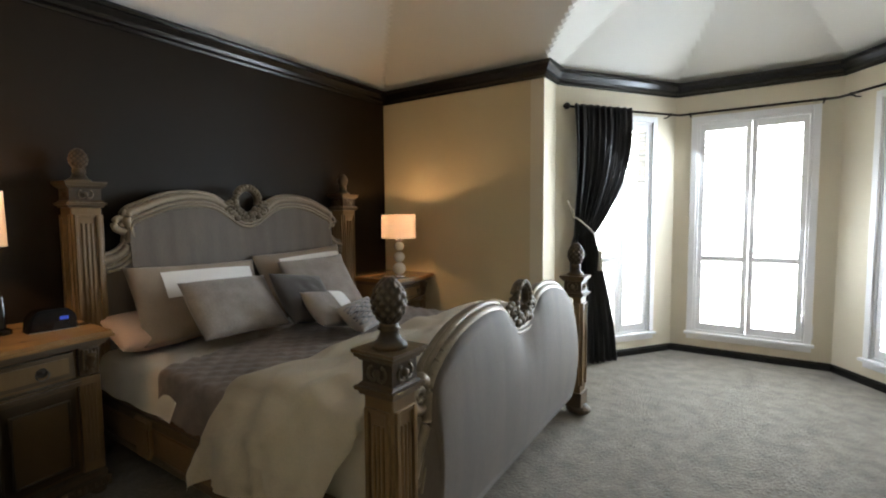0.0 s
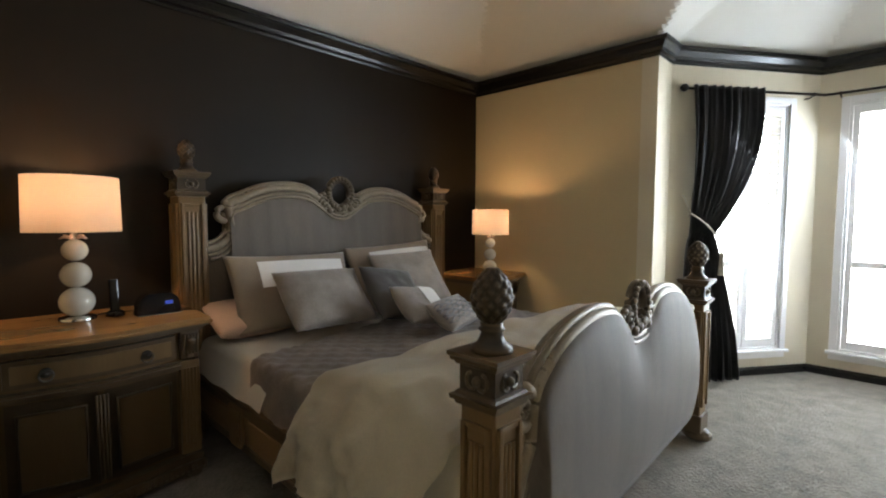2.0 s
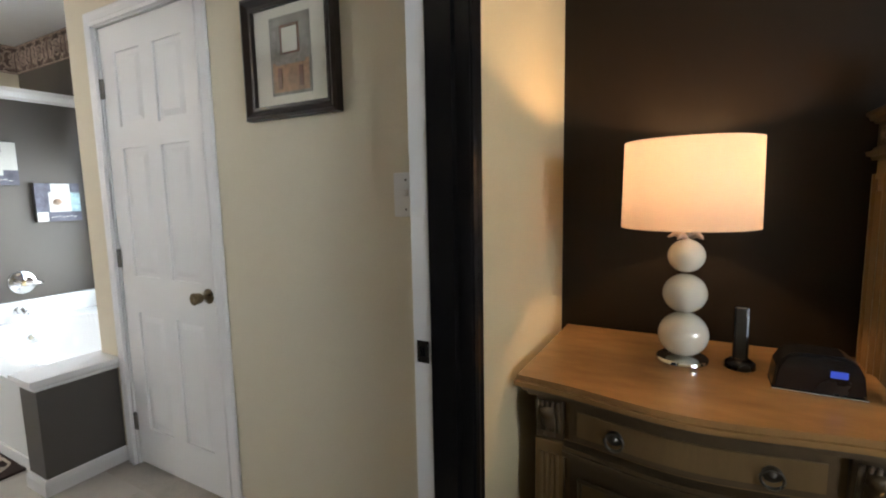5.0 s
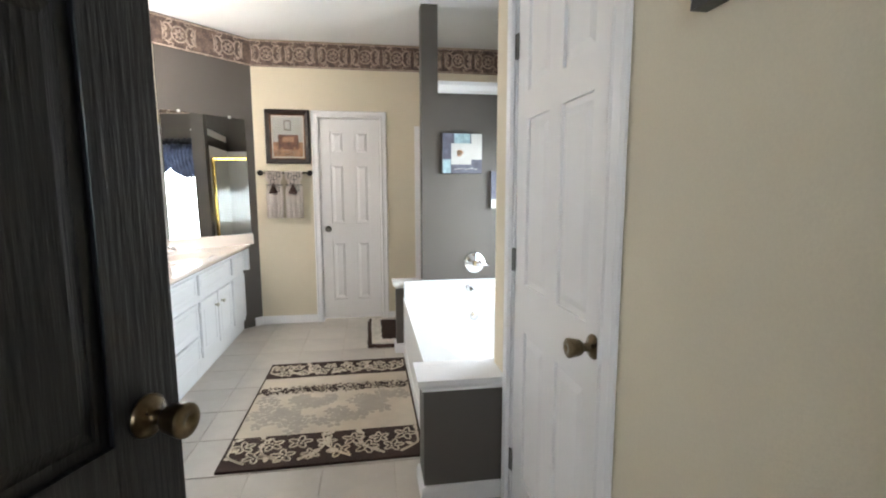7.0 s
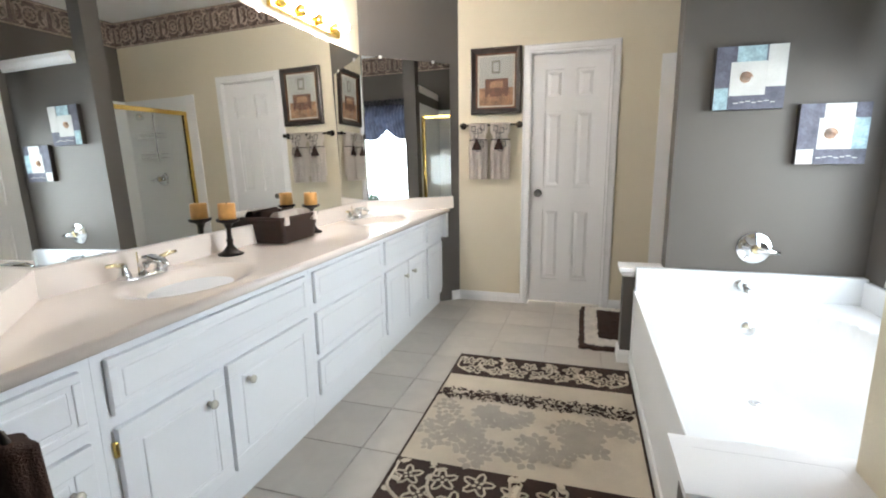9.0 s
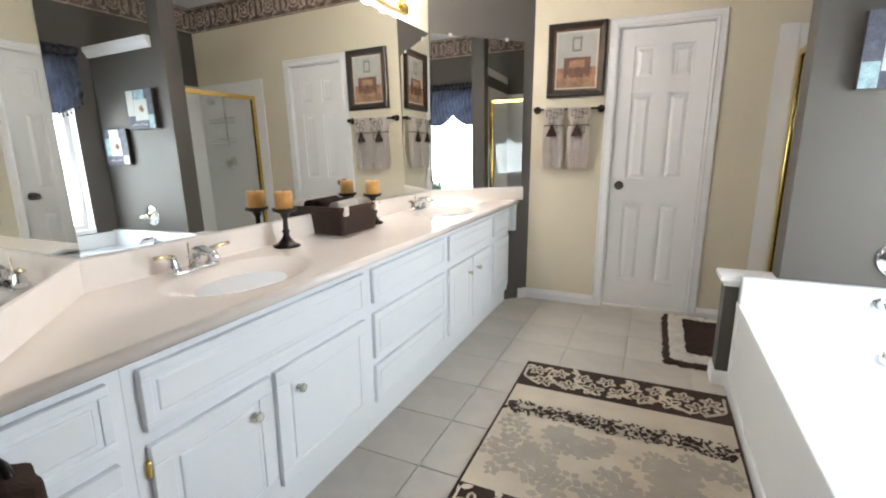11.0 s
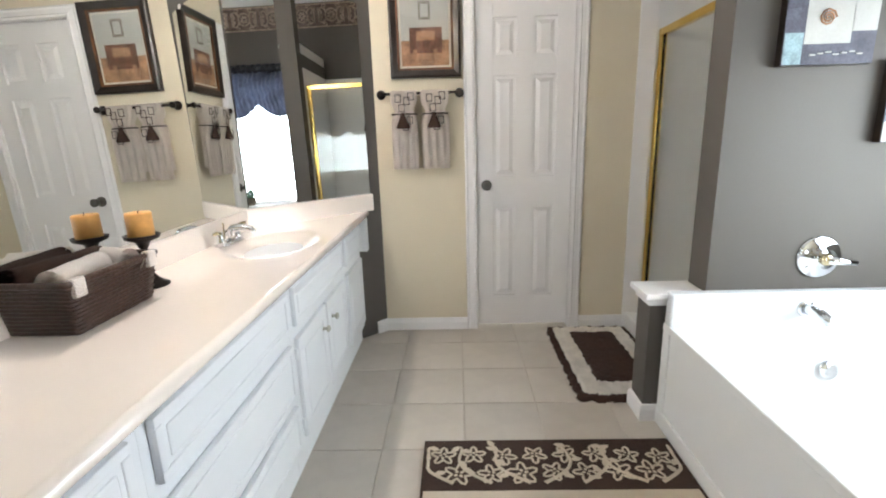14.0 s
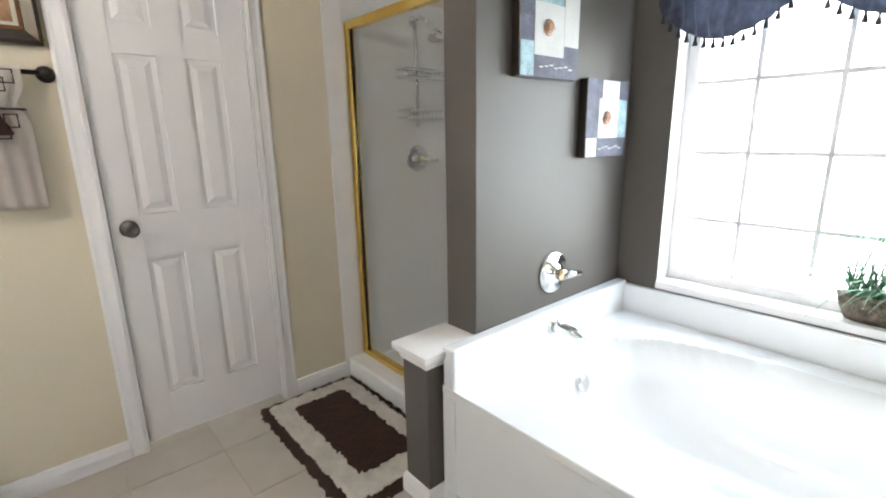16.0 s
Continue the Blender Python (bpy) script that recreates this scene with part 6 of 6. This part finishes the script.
# ---- nightstands ----
def nightstand(m, w, label):
    t = thing("nightstand", m, label, "nightstand", "nightstands")
    hw = w / 2

    def front(x, base, bow):
        return -(base + bow * math.cos(x / hw * math.pi / 2) ** 1.0 + 0.012 * math.cos(x / hw * math.pi * 1.5))

    def slab(z0, z1, base, bow, wide, back=0.0):
        n = 28
        xs = [-wide + 2 * wide * i / n for i in range(n + 1)]
        bm = bmesh.new()
        lo = [bm.verts.new((x, front(x, base, bow), z0)) for x in xs] + [bm.verts.new((wide, back, z0)), bm.verts.new((-wide, back, z0))]
        f = bm.faces.new(lo)
        r = bmesh.ops.extrude_face_region(bm, geom=[f])
        bmesh.ops.translate(bm, verts=[v for v in r["geom"] if isinstance(v, bmesh.types.BMVert)], vec=(0, 0, z1 - z0))
        return bm

    def joined(items):
        bm = bmesh.new()
        for b in items:
            me = bpy.data.meshes.new("t")
            b.to_mesh(me)
            b.free()
            bm.from_mesh(me)
            bpy.data.meshes.remove(me)
        return bm
    part("top", joined([slab(0.806, 0.822, 0.600, 0.055, hw - 0.006), slab(0.792, 0.8055, 0.612, 0.055, hw)]), OAKTOP, t, "honey oak serpentine top")
    part("cornice", joined([slab(0.775, 0.7915, 0.590, 0.055, hw - 0.018), slab(0.758, 0.7745, 0.572, 0.050, hw - 0.03)]), CARVED, t, "dark moulded cornice")
    part("case", slab(0.12, 0.7575, 0.50, 0.045, hw - 0.06), OAK, t)
    part("plinth", joined([slab(0.035, 0.085, 0.56, 0.05, hw - 0.03), slab(0.0855, 0.1195, 0.545, 0.05, hw - 0.04)]), CARVED, t, "moulded plinth")
    bm = bmesh.new()
    for k in range(34):
        x = -hw + 0.045 + (2 * hw - 0.09) * k / 33
        ball(bm, (x, front(x, 0.556, 0.05), 0.060), 0.014, (0.75, 1, 1.3), 8)
    part("gadroon", bm, CARVED, t, "beaded gadroon edge", True)
    for s in (-1, 1):
        for y in (-0.05, -0.52):
            part("foot", lathe([(0, 0), (0.030, 0), (0.038, 0.012), (0.034, 0.03), (0.02, 0.036), (0, 0.036)], 16), CARVED, t, "bun foot", True, pose(s * (hw - 0.075), y, 0))
        px = s * (hw - 0.085)
        fy = front(px, 0.515, 0.045)
        bm = boxed(px - 0.045, px + 0.045, fy - 0.012, fy + 0.05, 0.12, 0.60, 0.004)
        for k in (-0.024, -0.008, 0.008, 0.024):
            tube([(px + k, fy - 0.012, 0.17), (px + k, fy - 0.012, 0.56)], 0.006, 6, bm)
        part("pilaster", bm, OAK, t, "fluted corner pilaster")
        bm = boxed(px - 0.042, px + 0.042, fy - 0.010, fy + 0.04, 0.605, 0.755, 0.004)
        tube([(px + s * 0.0, fy - 0.020 - 0.020 * math.cos(i * 0.4), 0.72 - 0.012 * i) for i in range(10)], 0.022, 8, bm)
        for k in range(5):
            tube([(px - 0.03 + 0.015 * k, fy - 0.018, 0.635), (px - 0.03 + 0.015 * k, fy - 0.038, 0.735)], 0.006, 6, bm)
        part("corbel", bm, CARVED, t, "carved acanthus corbel", True)
    dw = hw - 0.15
    dr = part("drawer", joined([slab(0.62, 0.735, 0.528, 0.045, dw)]), CARVED, t, "bowed drawer front with dark moulding")
    part("panel", joined([slab(0.640, 0.715, 0.534, 0.045, dw - 0.022)]), OAK, dr, "pale drawer panel")
    for s in (-1, 1):
        kx = s * dw * 0.58
        ky = front(kx, 0.535, 0.045)
        bm = lathe([(0, 0), (0.020, 0), (0.022, 0.004), (0.010, 0.010), (0.008, 0.016), (0, 0.018)], 16, Matrix.Translation((kx, ky, 0.675)) @ Matrix.Rotation(radians(90), 4, "X"))
        tube([(kx + 0.024 * math.cos(q), ky - 0.014, 0.666 + 0.024 * math.sin(q)) for q in [2 * math.pi * i / 20 for i in range(20)]], 0.004, 6, bm, closed=True)
        part("ring_pull", bm, PEWTER, dr, "aged metal ring pull", True)
    part("waist_rail", joined([slab(0.565, 0.60, 0.535, 0.05, dw + 0.02), slab(0.578, 0.588, 0.545, 0.05, dw + 0.02)]), CARVED, t, "dark moulded waist rail")
    for s in (-1, 1):
        n, bm = 10, bmesh.new()
        xa, xb = s * 0.012, s * dw
        for z0, z1, o, ia, ib in ((0.14, 0.555, 0.0, 0.0, 1.0),):
            vs = [[bm.verts.new((xa + (xb - xa) * i / n, front(xa + (xb - xa) * i / n, 0.520, 0.045), z)) for z in (z0, z1)] for i in range(n + 1)]
            for a, b in zip(vs, vs[1:]):
                bm.faces.new((a[0], b[0], b[1], a[1]))
        bmesh.ops.solidify(bm, geom=bm.faces[:], thickness=0.014)
        d = part("cabinet_door", bm, CARVED, t, "panelled door with dark moulding")
        bm = bmesh.new()
        xa2, xb2 = xa + s * 0.045, xb - s * 0.035
        vs = [[bm.verts.new((xa2 + (xb2 - xa2) * i / n, front(xa2 + (xb2 - xa2) * i / n, 0.541, 0.045), z)) for z in (0.19, 0.51)] for i in range(n + 1)]
        for a, b in zip(vs, vs[1:]):
            bm.faces.new((a[0], b[0], b[1], a[1]))
        bmesh.ops.solidify(bm, geom=bm.faces[:], thickness=0.012)
        part("panel", bm, OAK, d, "pale fielded panel")
        bm = bmesh.new()
        loop = [(xa2, 0.19), (xb2, 0.19), (xb2, 0.51), (xa2, 0.51)]
        tube([(x, front(x, 0.543, 0.045), z) for x, z in loop], 0.009, 6, bm, closed=True)
        part("bead", bm, CARVED, d, "dark bead moulding", True)
    bm = bmesh.new()
    for k in (-0.020, -0.007, 0.007, 0.020):
        tube([(k, front(0, 0.538, 0.045), 0.16), (k, front(0, 0.538, 0.045), 0.54)], 0.006, 6, bm)
    part("centre_stile", bm, CARVED, t, "reeded centre stile", True)
    return t


nightstand(pose(0.17, -0.575, 0, 0, 0, -90), 0.925, "antique oak bow-front nightstand with fluted pilasters")
nightstand(pose(0.17, -3.475, 0, 0, 0, -90), 0.66, "antique oak bow-front nightstand beside the cream wall")


def table_lamp(x, y, size=1.0):
    z = 0.822
    t = thing("table_lamp", pose(x, y, z) @ Matrix.Scale(size, 4), "lit table lamp with stacked ivory spheres and a drum shade", "lamp", "bedside lamps")
    part("base_disc", lathe([(0, 0), (0.072, 0), (0.074, 0.004), (0.074, 0.020), (0.070, 0.024), (0, 0.024)], 32), CHROME, t, "polished metal base disc", True)
    for zc, r in ((0.094, 0.072), (0.222, 0.063), (0.338, 0.053)):
        part("sphere", ball(bmesh.new(), (0, 0, zc), r, (1, 1, 0.96), 28), CERAMIC, t, "glazed ivory sphere", True)
    part("neck", lathe([(0, 0.38), (0.014, 0.38), (0.012, 0.40), (0.016, 0.41), (0.008, 0.42), (0.008, 0.52), (0, 0.52)], 14), CHROME, t, "", True)
    bm = bmesh.new()
    for k in range(5):
        a = k * 1.35
        tube([(0.012 * math.cos(a), 0.012 * math.sin(a), 0.395), (0.035 * math.cos(a), 0.035 * math.sin(a), 0.405), (0.055 * math.cos(a), 0.055 * math.sin(a), 0.392)], 0.006, 6, bm, taper=[0.008, 0.010, 0.002])
    part("ribbon", bm, PINK, t, "pale ribbon tied at the neck", True)
    bm = bmesh.new()
    R = 0.188
    prof = [(R, 0.425), (R, 0.43), (R - 0.002, 0.55), (R - 0.004, 0.675), (R - 0.004, 0.68)]
    rings = [[bm.verts.new((r * math.cos(2 * math.pi * i / 48), r * math.sin(2 * math.pi * i / 48), zz)) for i in range(48)] for r, zz in prof]
    for a, b in zip(rings, rings[1:]):
        for i in range(48):
            bm.faces.new((a[i], a[(i + 1) % 48], b[(i + 1) % 48], b[i]))
    bmesh.ops.solidify(bm, geom=bm.faces[:], thickness=0.0015)
    part("shade", bm, SHADEMAT, t, "pale linen drum shade, lit from inside", True)
    bm = bmesh.new()
    for a in (0, 2.094, 4.189):
        tube([(0.008 * math.cos(a), 0.008 * math.sin(a), 0.66), ((R - 0.006) * math.cos(a), (R - 0.006) * math.sin(a), 0.672)], 0.002, 5, bm)
    tube([(0, 0, 0.50), (0, 0, 0.70)], 0.003, 6, bm)
    part("harp", bm, CHROME, t, "metal shade carrier")
    part("bulb", ball(bmesh.new(), (0, 0, 0.55), 0.028, (1, 1, 1.3), 14), BULB_BED, t, "lit warm bulb", True)
    lamp("POINT", "lamp_bulb", Matrix.Translation((x, y, z + 0.60 * size)), LAMP_W * size, (1.0, 0.62, 0.31), radius=0.025)


table_lamp(-0.115, -0.545)
table_lamp(-0.36, -3.36, 0.84)

# cordless phone and clock radio on the nightstand
ph = thing("cordless_phone", pose(-0.08, -0.70, 0.822, 0, 0, -90), "black cordless phone standing in its cradle", "phone")
part("cradle", lathe([(0, 0), (0.042, 0), (0.040, 0.016), (0.028, 0.026), (0, 0.028)], 20), PLASTIC, ph, "", True)
part("handset", boxed(-0.021, 0.021, -0.013, 0.013, 0.018, 0.185, 0.008, m=Matrix.Rotation(radians(-10), 4, "X")), PLASTIC, ph, "slim black handset")
ck = thing("clock_radio", pose(-0.17, -0.865, 0.822, 0, 0, -90), "rounded black clock radio with a blue display", "clock radio")
part("body", extrude_outline([(-0.10, 0.0), (0.10, 0.0), (0.092, 0.06), (0.075, 0.092), (0.05, 0.104), (-0.05, 0.104), (-0.075, 0.092), (-0.092, 0.06)], 0.10, m=Matrix.Translation((0, -0.05, 0.003)), bev=0.008), PLASTIC, ck, "", False)
part("display", boxed(0.022, 0.058, -0.0525, -0.049, 0.052, 0.070, 0.002), BLUEGLOW, ck, "glowing blue display")
part("base_trim", boxed(-0.101, 0.101, -0.055, 0.051, 0.0, 0.006, 0.002), CHROME, ck, "thin silver base")


# ---- bay windows with plantation shutters ----
def bay_window(name, a, b, s0, s1, label):
    """Window in a bay wall that runs from a to b; the opening goes from s0 to s1 along it."""
    d = Vector((b[0] - a[0], b[1] - a[1], 0))
    m = Matrix.Translation((a[0], a[1], 0)) @ Matrix.Rotation(math.atan2(d.y, d.x), 4, "Z")
    t = thing(name, m, label, "window", "bay windows")
    z0, z1 = 0.22, 2.26
    bm = bmesh.new()
    for q in ((s0 - 0.055, s0, z0, z1 + 0.055), (s1, s1 + 0.055, z0, z1 + 0.055), (s0, s1, z1, z1 + 0.055)):
        box(bm, q[0], q[1], 0.002, 0.02, q[2], q[3], 0.004)
    for q in ((s0, s0 + 0.02, z0, z1), (s1 - 0.02, s1, z0, z1), (s0 + 0.02, s1 - 0.02, z1 - 0.02, z1), (s0 + 0.02, s1 - 0.02, z0, z0 + 0.02)):
        box(bm, q[0], q[1], -0.155, 0.0015, q[2], q[3])
    part("frame", bm, WHITE, t, "white window casing")
    part("sill", boxed(s0 - 0.075, s1 + 0.075, -0.002, 0.045, z0 - 0.028, z0 - 0.001, 0.005), WHITE, t, "white projecting sill")
    part("apron", boxed(s0 - 0.055, s1 + 0.055, 0.002, 0.016, z0 - 0.075, z0 - 0.029, 0.004), WHITE, t, "white apron under the sill")
    mid = (s0 + s1) / 2
    for x0, x1 in ((s0 + 0.022, mid - 0.003), (mid + 0.003, s1 - 0.022)):
        bm = bmesh.new()
        for q in ((x0, x0 + 0.042, z0 + 0.022, z1 - 0.022), (x1 - 0.042, x1, z0 + 0.022, z1 - 0.022)):
            box(bm, q[0], q[1], -0.032, -0.004, q[2], q[3], 0.003)
        for lo, hi in ((z0 + 0.022, z0 + 0.085), (0.925, 0.975), (z1 - 0.085, z1 - 0.022)):
            box(bm, x0 + 0.042, x1 - 0.042, -0.031, -0.005, lo, hi)
        p = part("shutter", bm, WHITE, t, "white shutter panel")
        me = None
        for lo, hi in ((z0 + 0.085, 0.925), (0.975, z1 - 0.085)):
            n = int((hi - lo) / 0.062)
            for k in range(n):
                z = lo + (hi - lo) * (k + 0.5) / n
                if me is None:
                    s = part("slat", boxed(x0 + 0.043, x1 - 0.043, -0.030, 0.030, -0.004, 0.004, 0.003, seg=1), WHITE, p)
                    me = s.data
                else:
                    s = new("slat", me)
                    s.parent = p
                s.matrix_basis = Matrix.Translation((0, -0.018, z)) @ Matrix.Rotation(radians(9), 4, "X")
    pg = part("pane", boxed(s0 + 0.02, s1 - 0.02, -0.125, -0.121, z0 + 0.02, z1 - 0.02), GLASS, t, "clear window pane")
    pg.visible_shadow = False


bay_window("window_bay", BAY[3], BAY[2], 0.20, 1.08, "tall white window with open plantation shutters")
bay_window("window_bay", BAY[2], BAY[1], 0.30, 1.02, "tall white window with open plantation shutters")
bay_window("window_bay", BAY[4], BAY[3], L1 - 1.10, L1 - 0.36, "tall white window with open plantation shutters")

# curtain rod round the bay
rod = thing("curtain_rod", Matrix(), "dark bronze curtain rod bent round the bay", "curtain rod")
RZ = 2.335
rp = [(-1.655, -4.16, RZ), (-2.405, -5.165, RZ), (-3.595, -5.165, RZ), (-4.34, -4.16, RZ)]
part("pole", tube(rp, 0.0105, 10), BRONZE, rod, "", True)
bm = bmesh.new()
ball(bm, (-1.645, -4.135, RZ), 0.030, seg=14)
ball(bm, (-1.632, -4.118, RZ), 0.016, seg=10)
part("finial", bm, BRONZE, rod, "round bronze finial", True)
for x, y, wx, wy in ((-1.72, -4.247, 0.82, -0.57), (-2.34, -5.08, 0.82, -0.57), (-2.50, -5.165, 0, -1), (-3.50, -5.165, 0, -1), (-3.66, -5.08, -0.82, -0.57)):
    bm = tube([(x, y, RZ - 0.002), (x + wx * 0.04, y + wy * 0.04, RZ - 0.02), (x + wx * 0.083, y + wy * 0.083, RZ - 0.02)], 0.006, 8)
    ball(bm, (x, y, RZ), 0.016, seg=10)
    part("bracket", bm, BRONZE, rod, "small wall bracket", True)

cu = thing("tied_curtain", Matrix(), "chocolate striped curtain tied back with a cord", "curtain")
bm = bmesh.new()
N, K, rows_ = 120, 60, []
dirv = Vector((-0.598, -0.801, 0)).normalized()
nrm = Vector((-0.801, 0.598, 0))
P0 = Vector((-1.685, -4.185, 0))
for k in range(K + 1):
    f = k / K
    z = RZ + 0.02 - f * (RZ - 0.0)
    if f < 0.50:
        g = f / 0.50
        wid = 0.62 * (1 - g ** 2.4) + 0.21 * g ** 2.4
        c0 = 0.02 * g
    else:
        g = (f - 0.50) / 0.50
        wid = 0.21 + 0.34 * g ** 0.6
        c0 = 0.02 - 0.11 * g ** 0.5
    row = []
    for i in range(N + 1):
        u = i / N
        ph_ = 0.022 * math.sin(u * 2 * math.pi * 8.5 + 0.7 * math.sin(f * 4)) * (0.55 + 0.45 * min(1, wid / 0.4))
        ph_ += 0.010 * math.sin(u * 2 * math.pi * 19 + f * 3)
        p = P0 + dirv * (c0 + u * wid) + nrm * (0.02 + ph_ + 0.02 * math.sin(f * 9) + 0.05 * (f > 0.5) * (f - 0.5))
        row.append(bm.verts.new((p.x, p.y, max(0.006, z))))
    rows_.append(row)
for a, b in zip(rows_, rows_[1:]):
    for i in range(N):
        bm.faces.new((a[i], a[i + 1], b[i + 1], b[i]))
bmesh.ops.solidify(bm, geom=bm.faces[:], thickness=0.003)
part("cloth", bm, CURTAIN, cu, "pleated chocolate silk", True)
tz = RZ * 0.5 + 0.01
c = P0 + dirv * 0.125 + nrm * 0.02
tb_ = [(c.x + 0.118 * math.cos(q) * dirv.x + 0.065 * math.sin(q) * nrm.x, c.y + 0.118 * math.cos(q) * dirv.y + 0.065 * math.sin(q) * nrm.y, tz + 0.08 - 0.10 * math.cos(q)) for q in [2 * math.pi * i / 28 for i in range(28)]]
part("tieback", tube(tb_, 0.007, 8, closed=True), ROPE, cu, "twisted cream cord", True)
part("tieback_end", tube([(c.x - 0.150 * dirv.x - 0.05 * nrm.x, c.y - 0.150 * dirv.y - 0.05 * nrm.y, tz + 0.33), (c.x - 0.138 * dirv.x, c.y - 0.138 * dirv.y, tz + 0.24), (c.x - 0.118 * dirv.x, c.y - 0.118 * dirv.y, tz + 0.18)], 0.006, 8), ROPE, cu, "cord to the wall hook", True)
e = c + dirv * 0.105 + nrm * 0.085
bm = tube([(e.x, e.y, tz - 0.03), (e.x, e.y, tz - 0.12)], 0.004, 6)
lathe([(0, 0), (0.022, 0), (0.024, 0.01), (0.014, 0.14), (0.018, 0.16), (0.010, 0.18), (0, 0.182)], 14, Matrix.Translation((e.x, e.y, tz - 0.30)), bm)
part("tassel", bm, ROPE, cu, "long cream tassel", True)

# bright outdoors beyond the windows
OUT = OUTSIDE.node_tree
_n, _l = OUT.nodes, OUT.links
_t1, _r = _n.new("ShaderNodeTexNoise"), _n.new("ShaderNodeValToRGB")
_t1.inputs["Scale"].default_value, _t1.inputs["Detail"].default_value = 1.6, 8
_r.color_ramp.elements[0].position, _r.color_ramp.elements[0].color = 0.35, (0.42, 0.46, 0.44, 1)
_r.color_ramp.elements[1].position, _r.color_ramp.elements[1].color = 0.55, (0.93, 0.97, 1.0, 1)
_l.new(_t1.outputs["Fac"], _r.inputs["Fac"])
_l.new(_r.outputs["Color"], _n["Principled BSDF"].inputs["Emission Color"])
tagged(finish("backdrop_bay", boxed(-12, 6, -8.3, -8.2, -0.5, 6.0), OUTSIDE), "bright hazy garden distance", "backdrop", kind="structure")
tagged(finish("backdrop_side", boxed(-9.1, -9, -8.19, -3.9, -0.5, 6.0), OUTSIDE), "bright hazy garden distance", "backdrop", kind="structure")
tagged(finish("backdrop_tub", boxed(3.2, 3.3, -2, 8, -0.5, 4.2), OUTSIDE), "bright hazy garden distance", "backdrop", kind="structure")
tagged(finish("ground_outside", boxed(-60, 60, -60, 60, -0.6, -0.5), M("dry_lawn", (0.20, 0.20, 0.12), 0.95, var=0.3, scale=2, fine=30, bump=0.5)), "dry lawn outside the house", "ground", kind="structure")

# ---- floor tiles, each a piece of the bathroom floor ----
tile_me = None
floor_ob = bpy.data.objects["floor_bathroom"]
P = 0.345
rnd = random.Random(2)
for i in range(-4, 6):
    for j in range(-12, 3):
        x, y = -1.64 + P * (i + 0.5), 4.085 + P * (j + 0.5)
        if not (-2.35 < x < 0.0 and 0.0 < y < 5.1) or (x > -0.52 and y > 0.3):
            continue
        if tile_me is None:
            o = part("tile", boxed(-P / 2 + 0.0025, P / 2 - 0.0025, -P / 2 + 0.0025, P / 2 - 0.0025, -0.005, 0.0, 0.0012, seg=1), TILE, floor_ob)
            tile_me = o.data
        else:
            o = new("tile", tile_me)
            o.parent = floor_ob
        o.location = (x, y, 0.0)
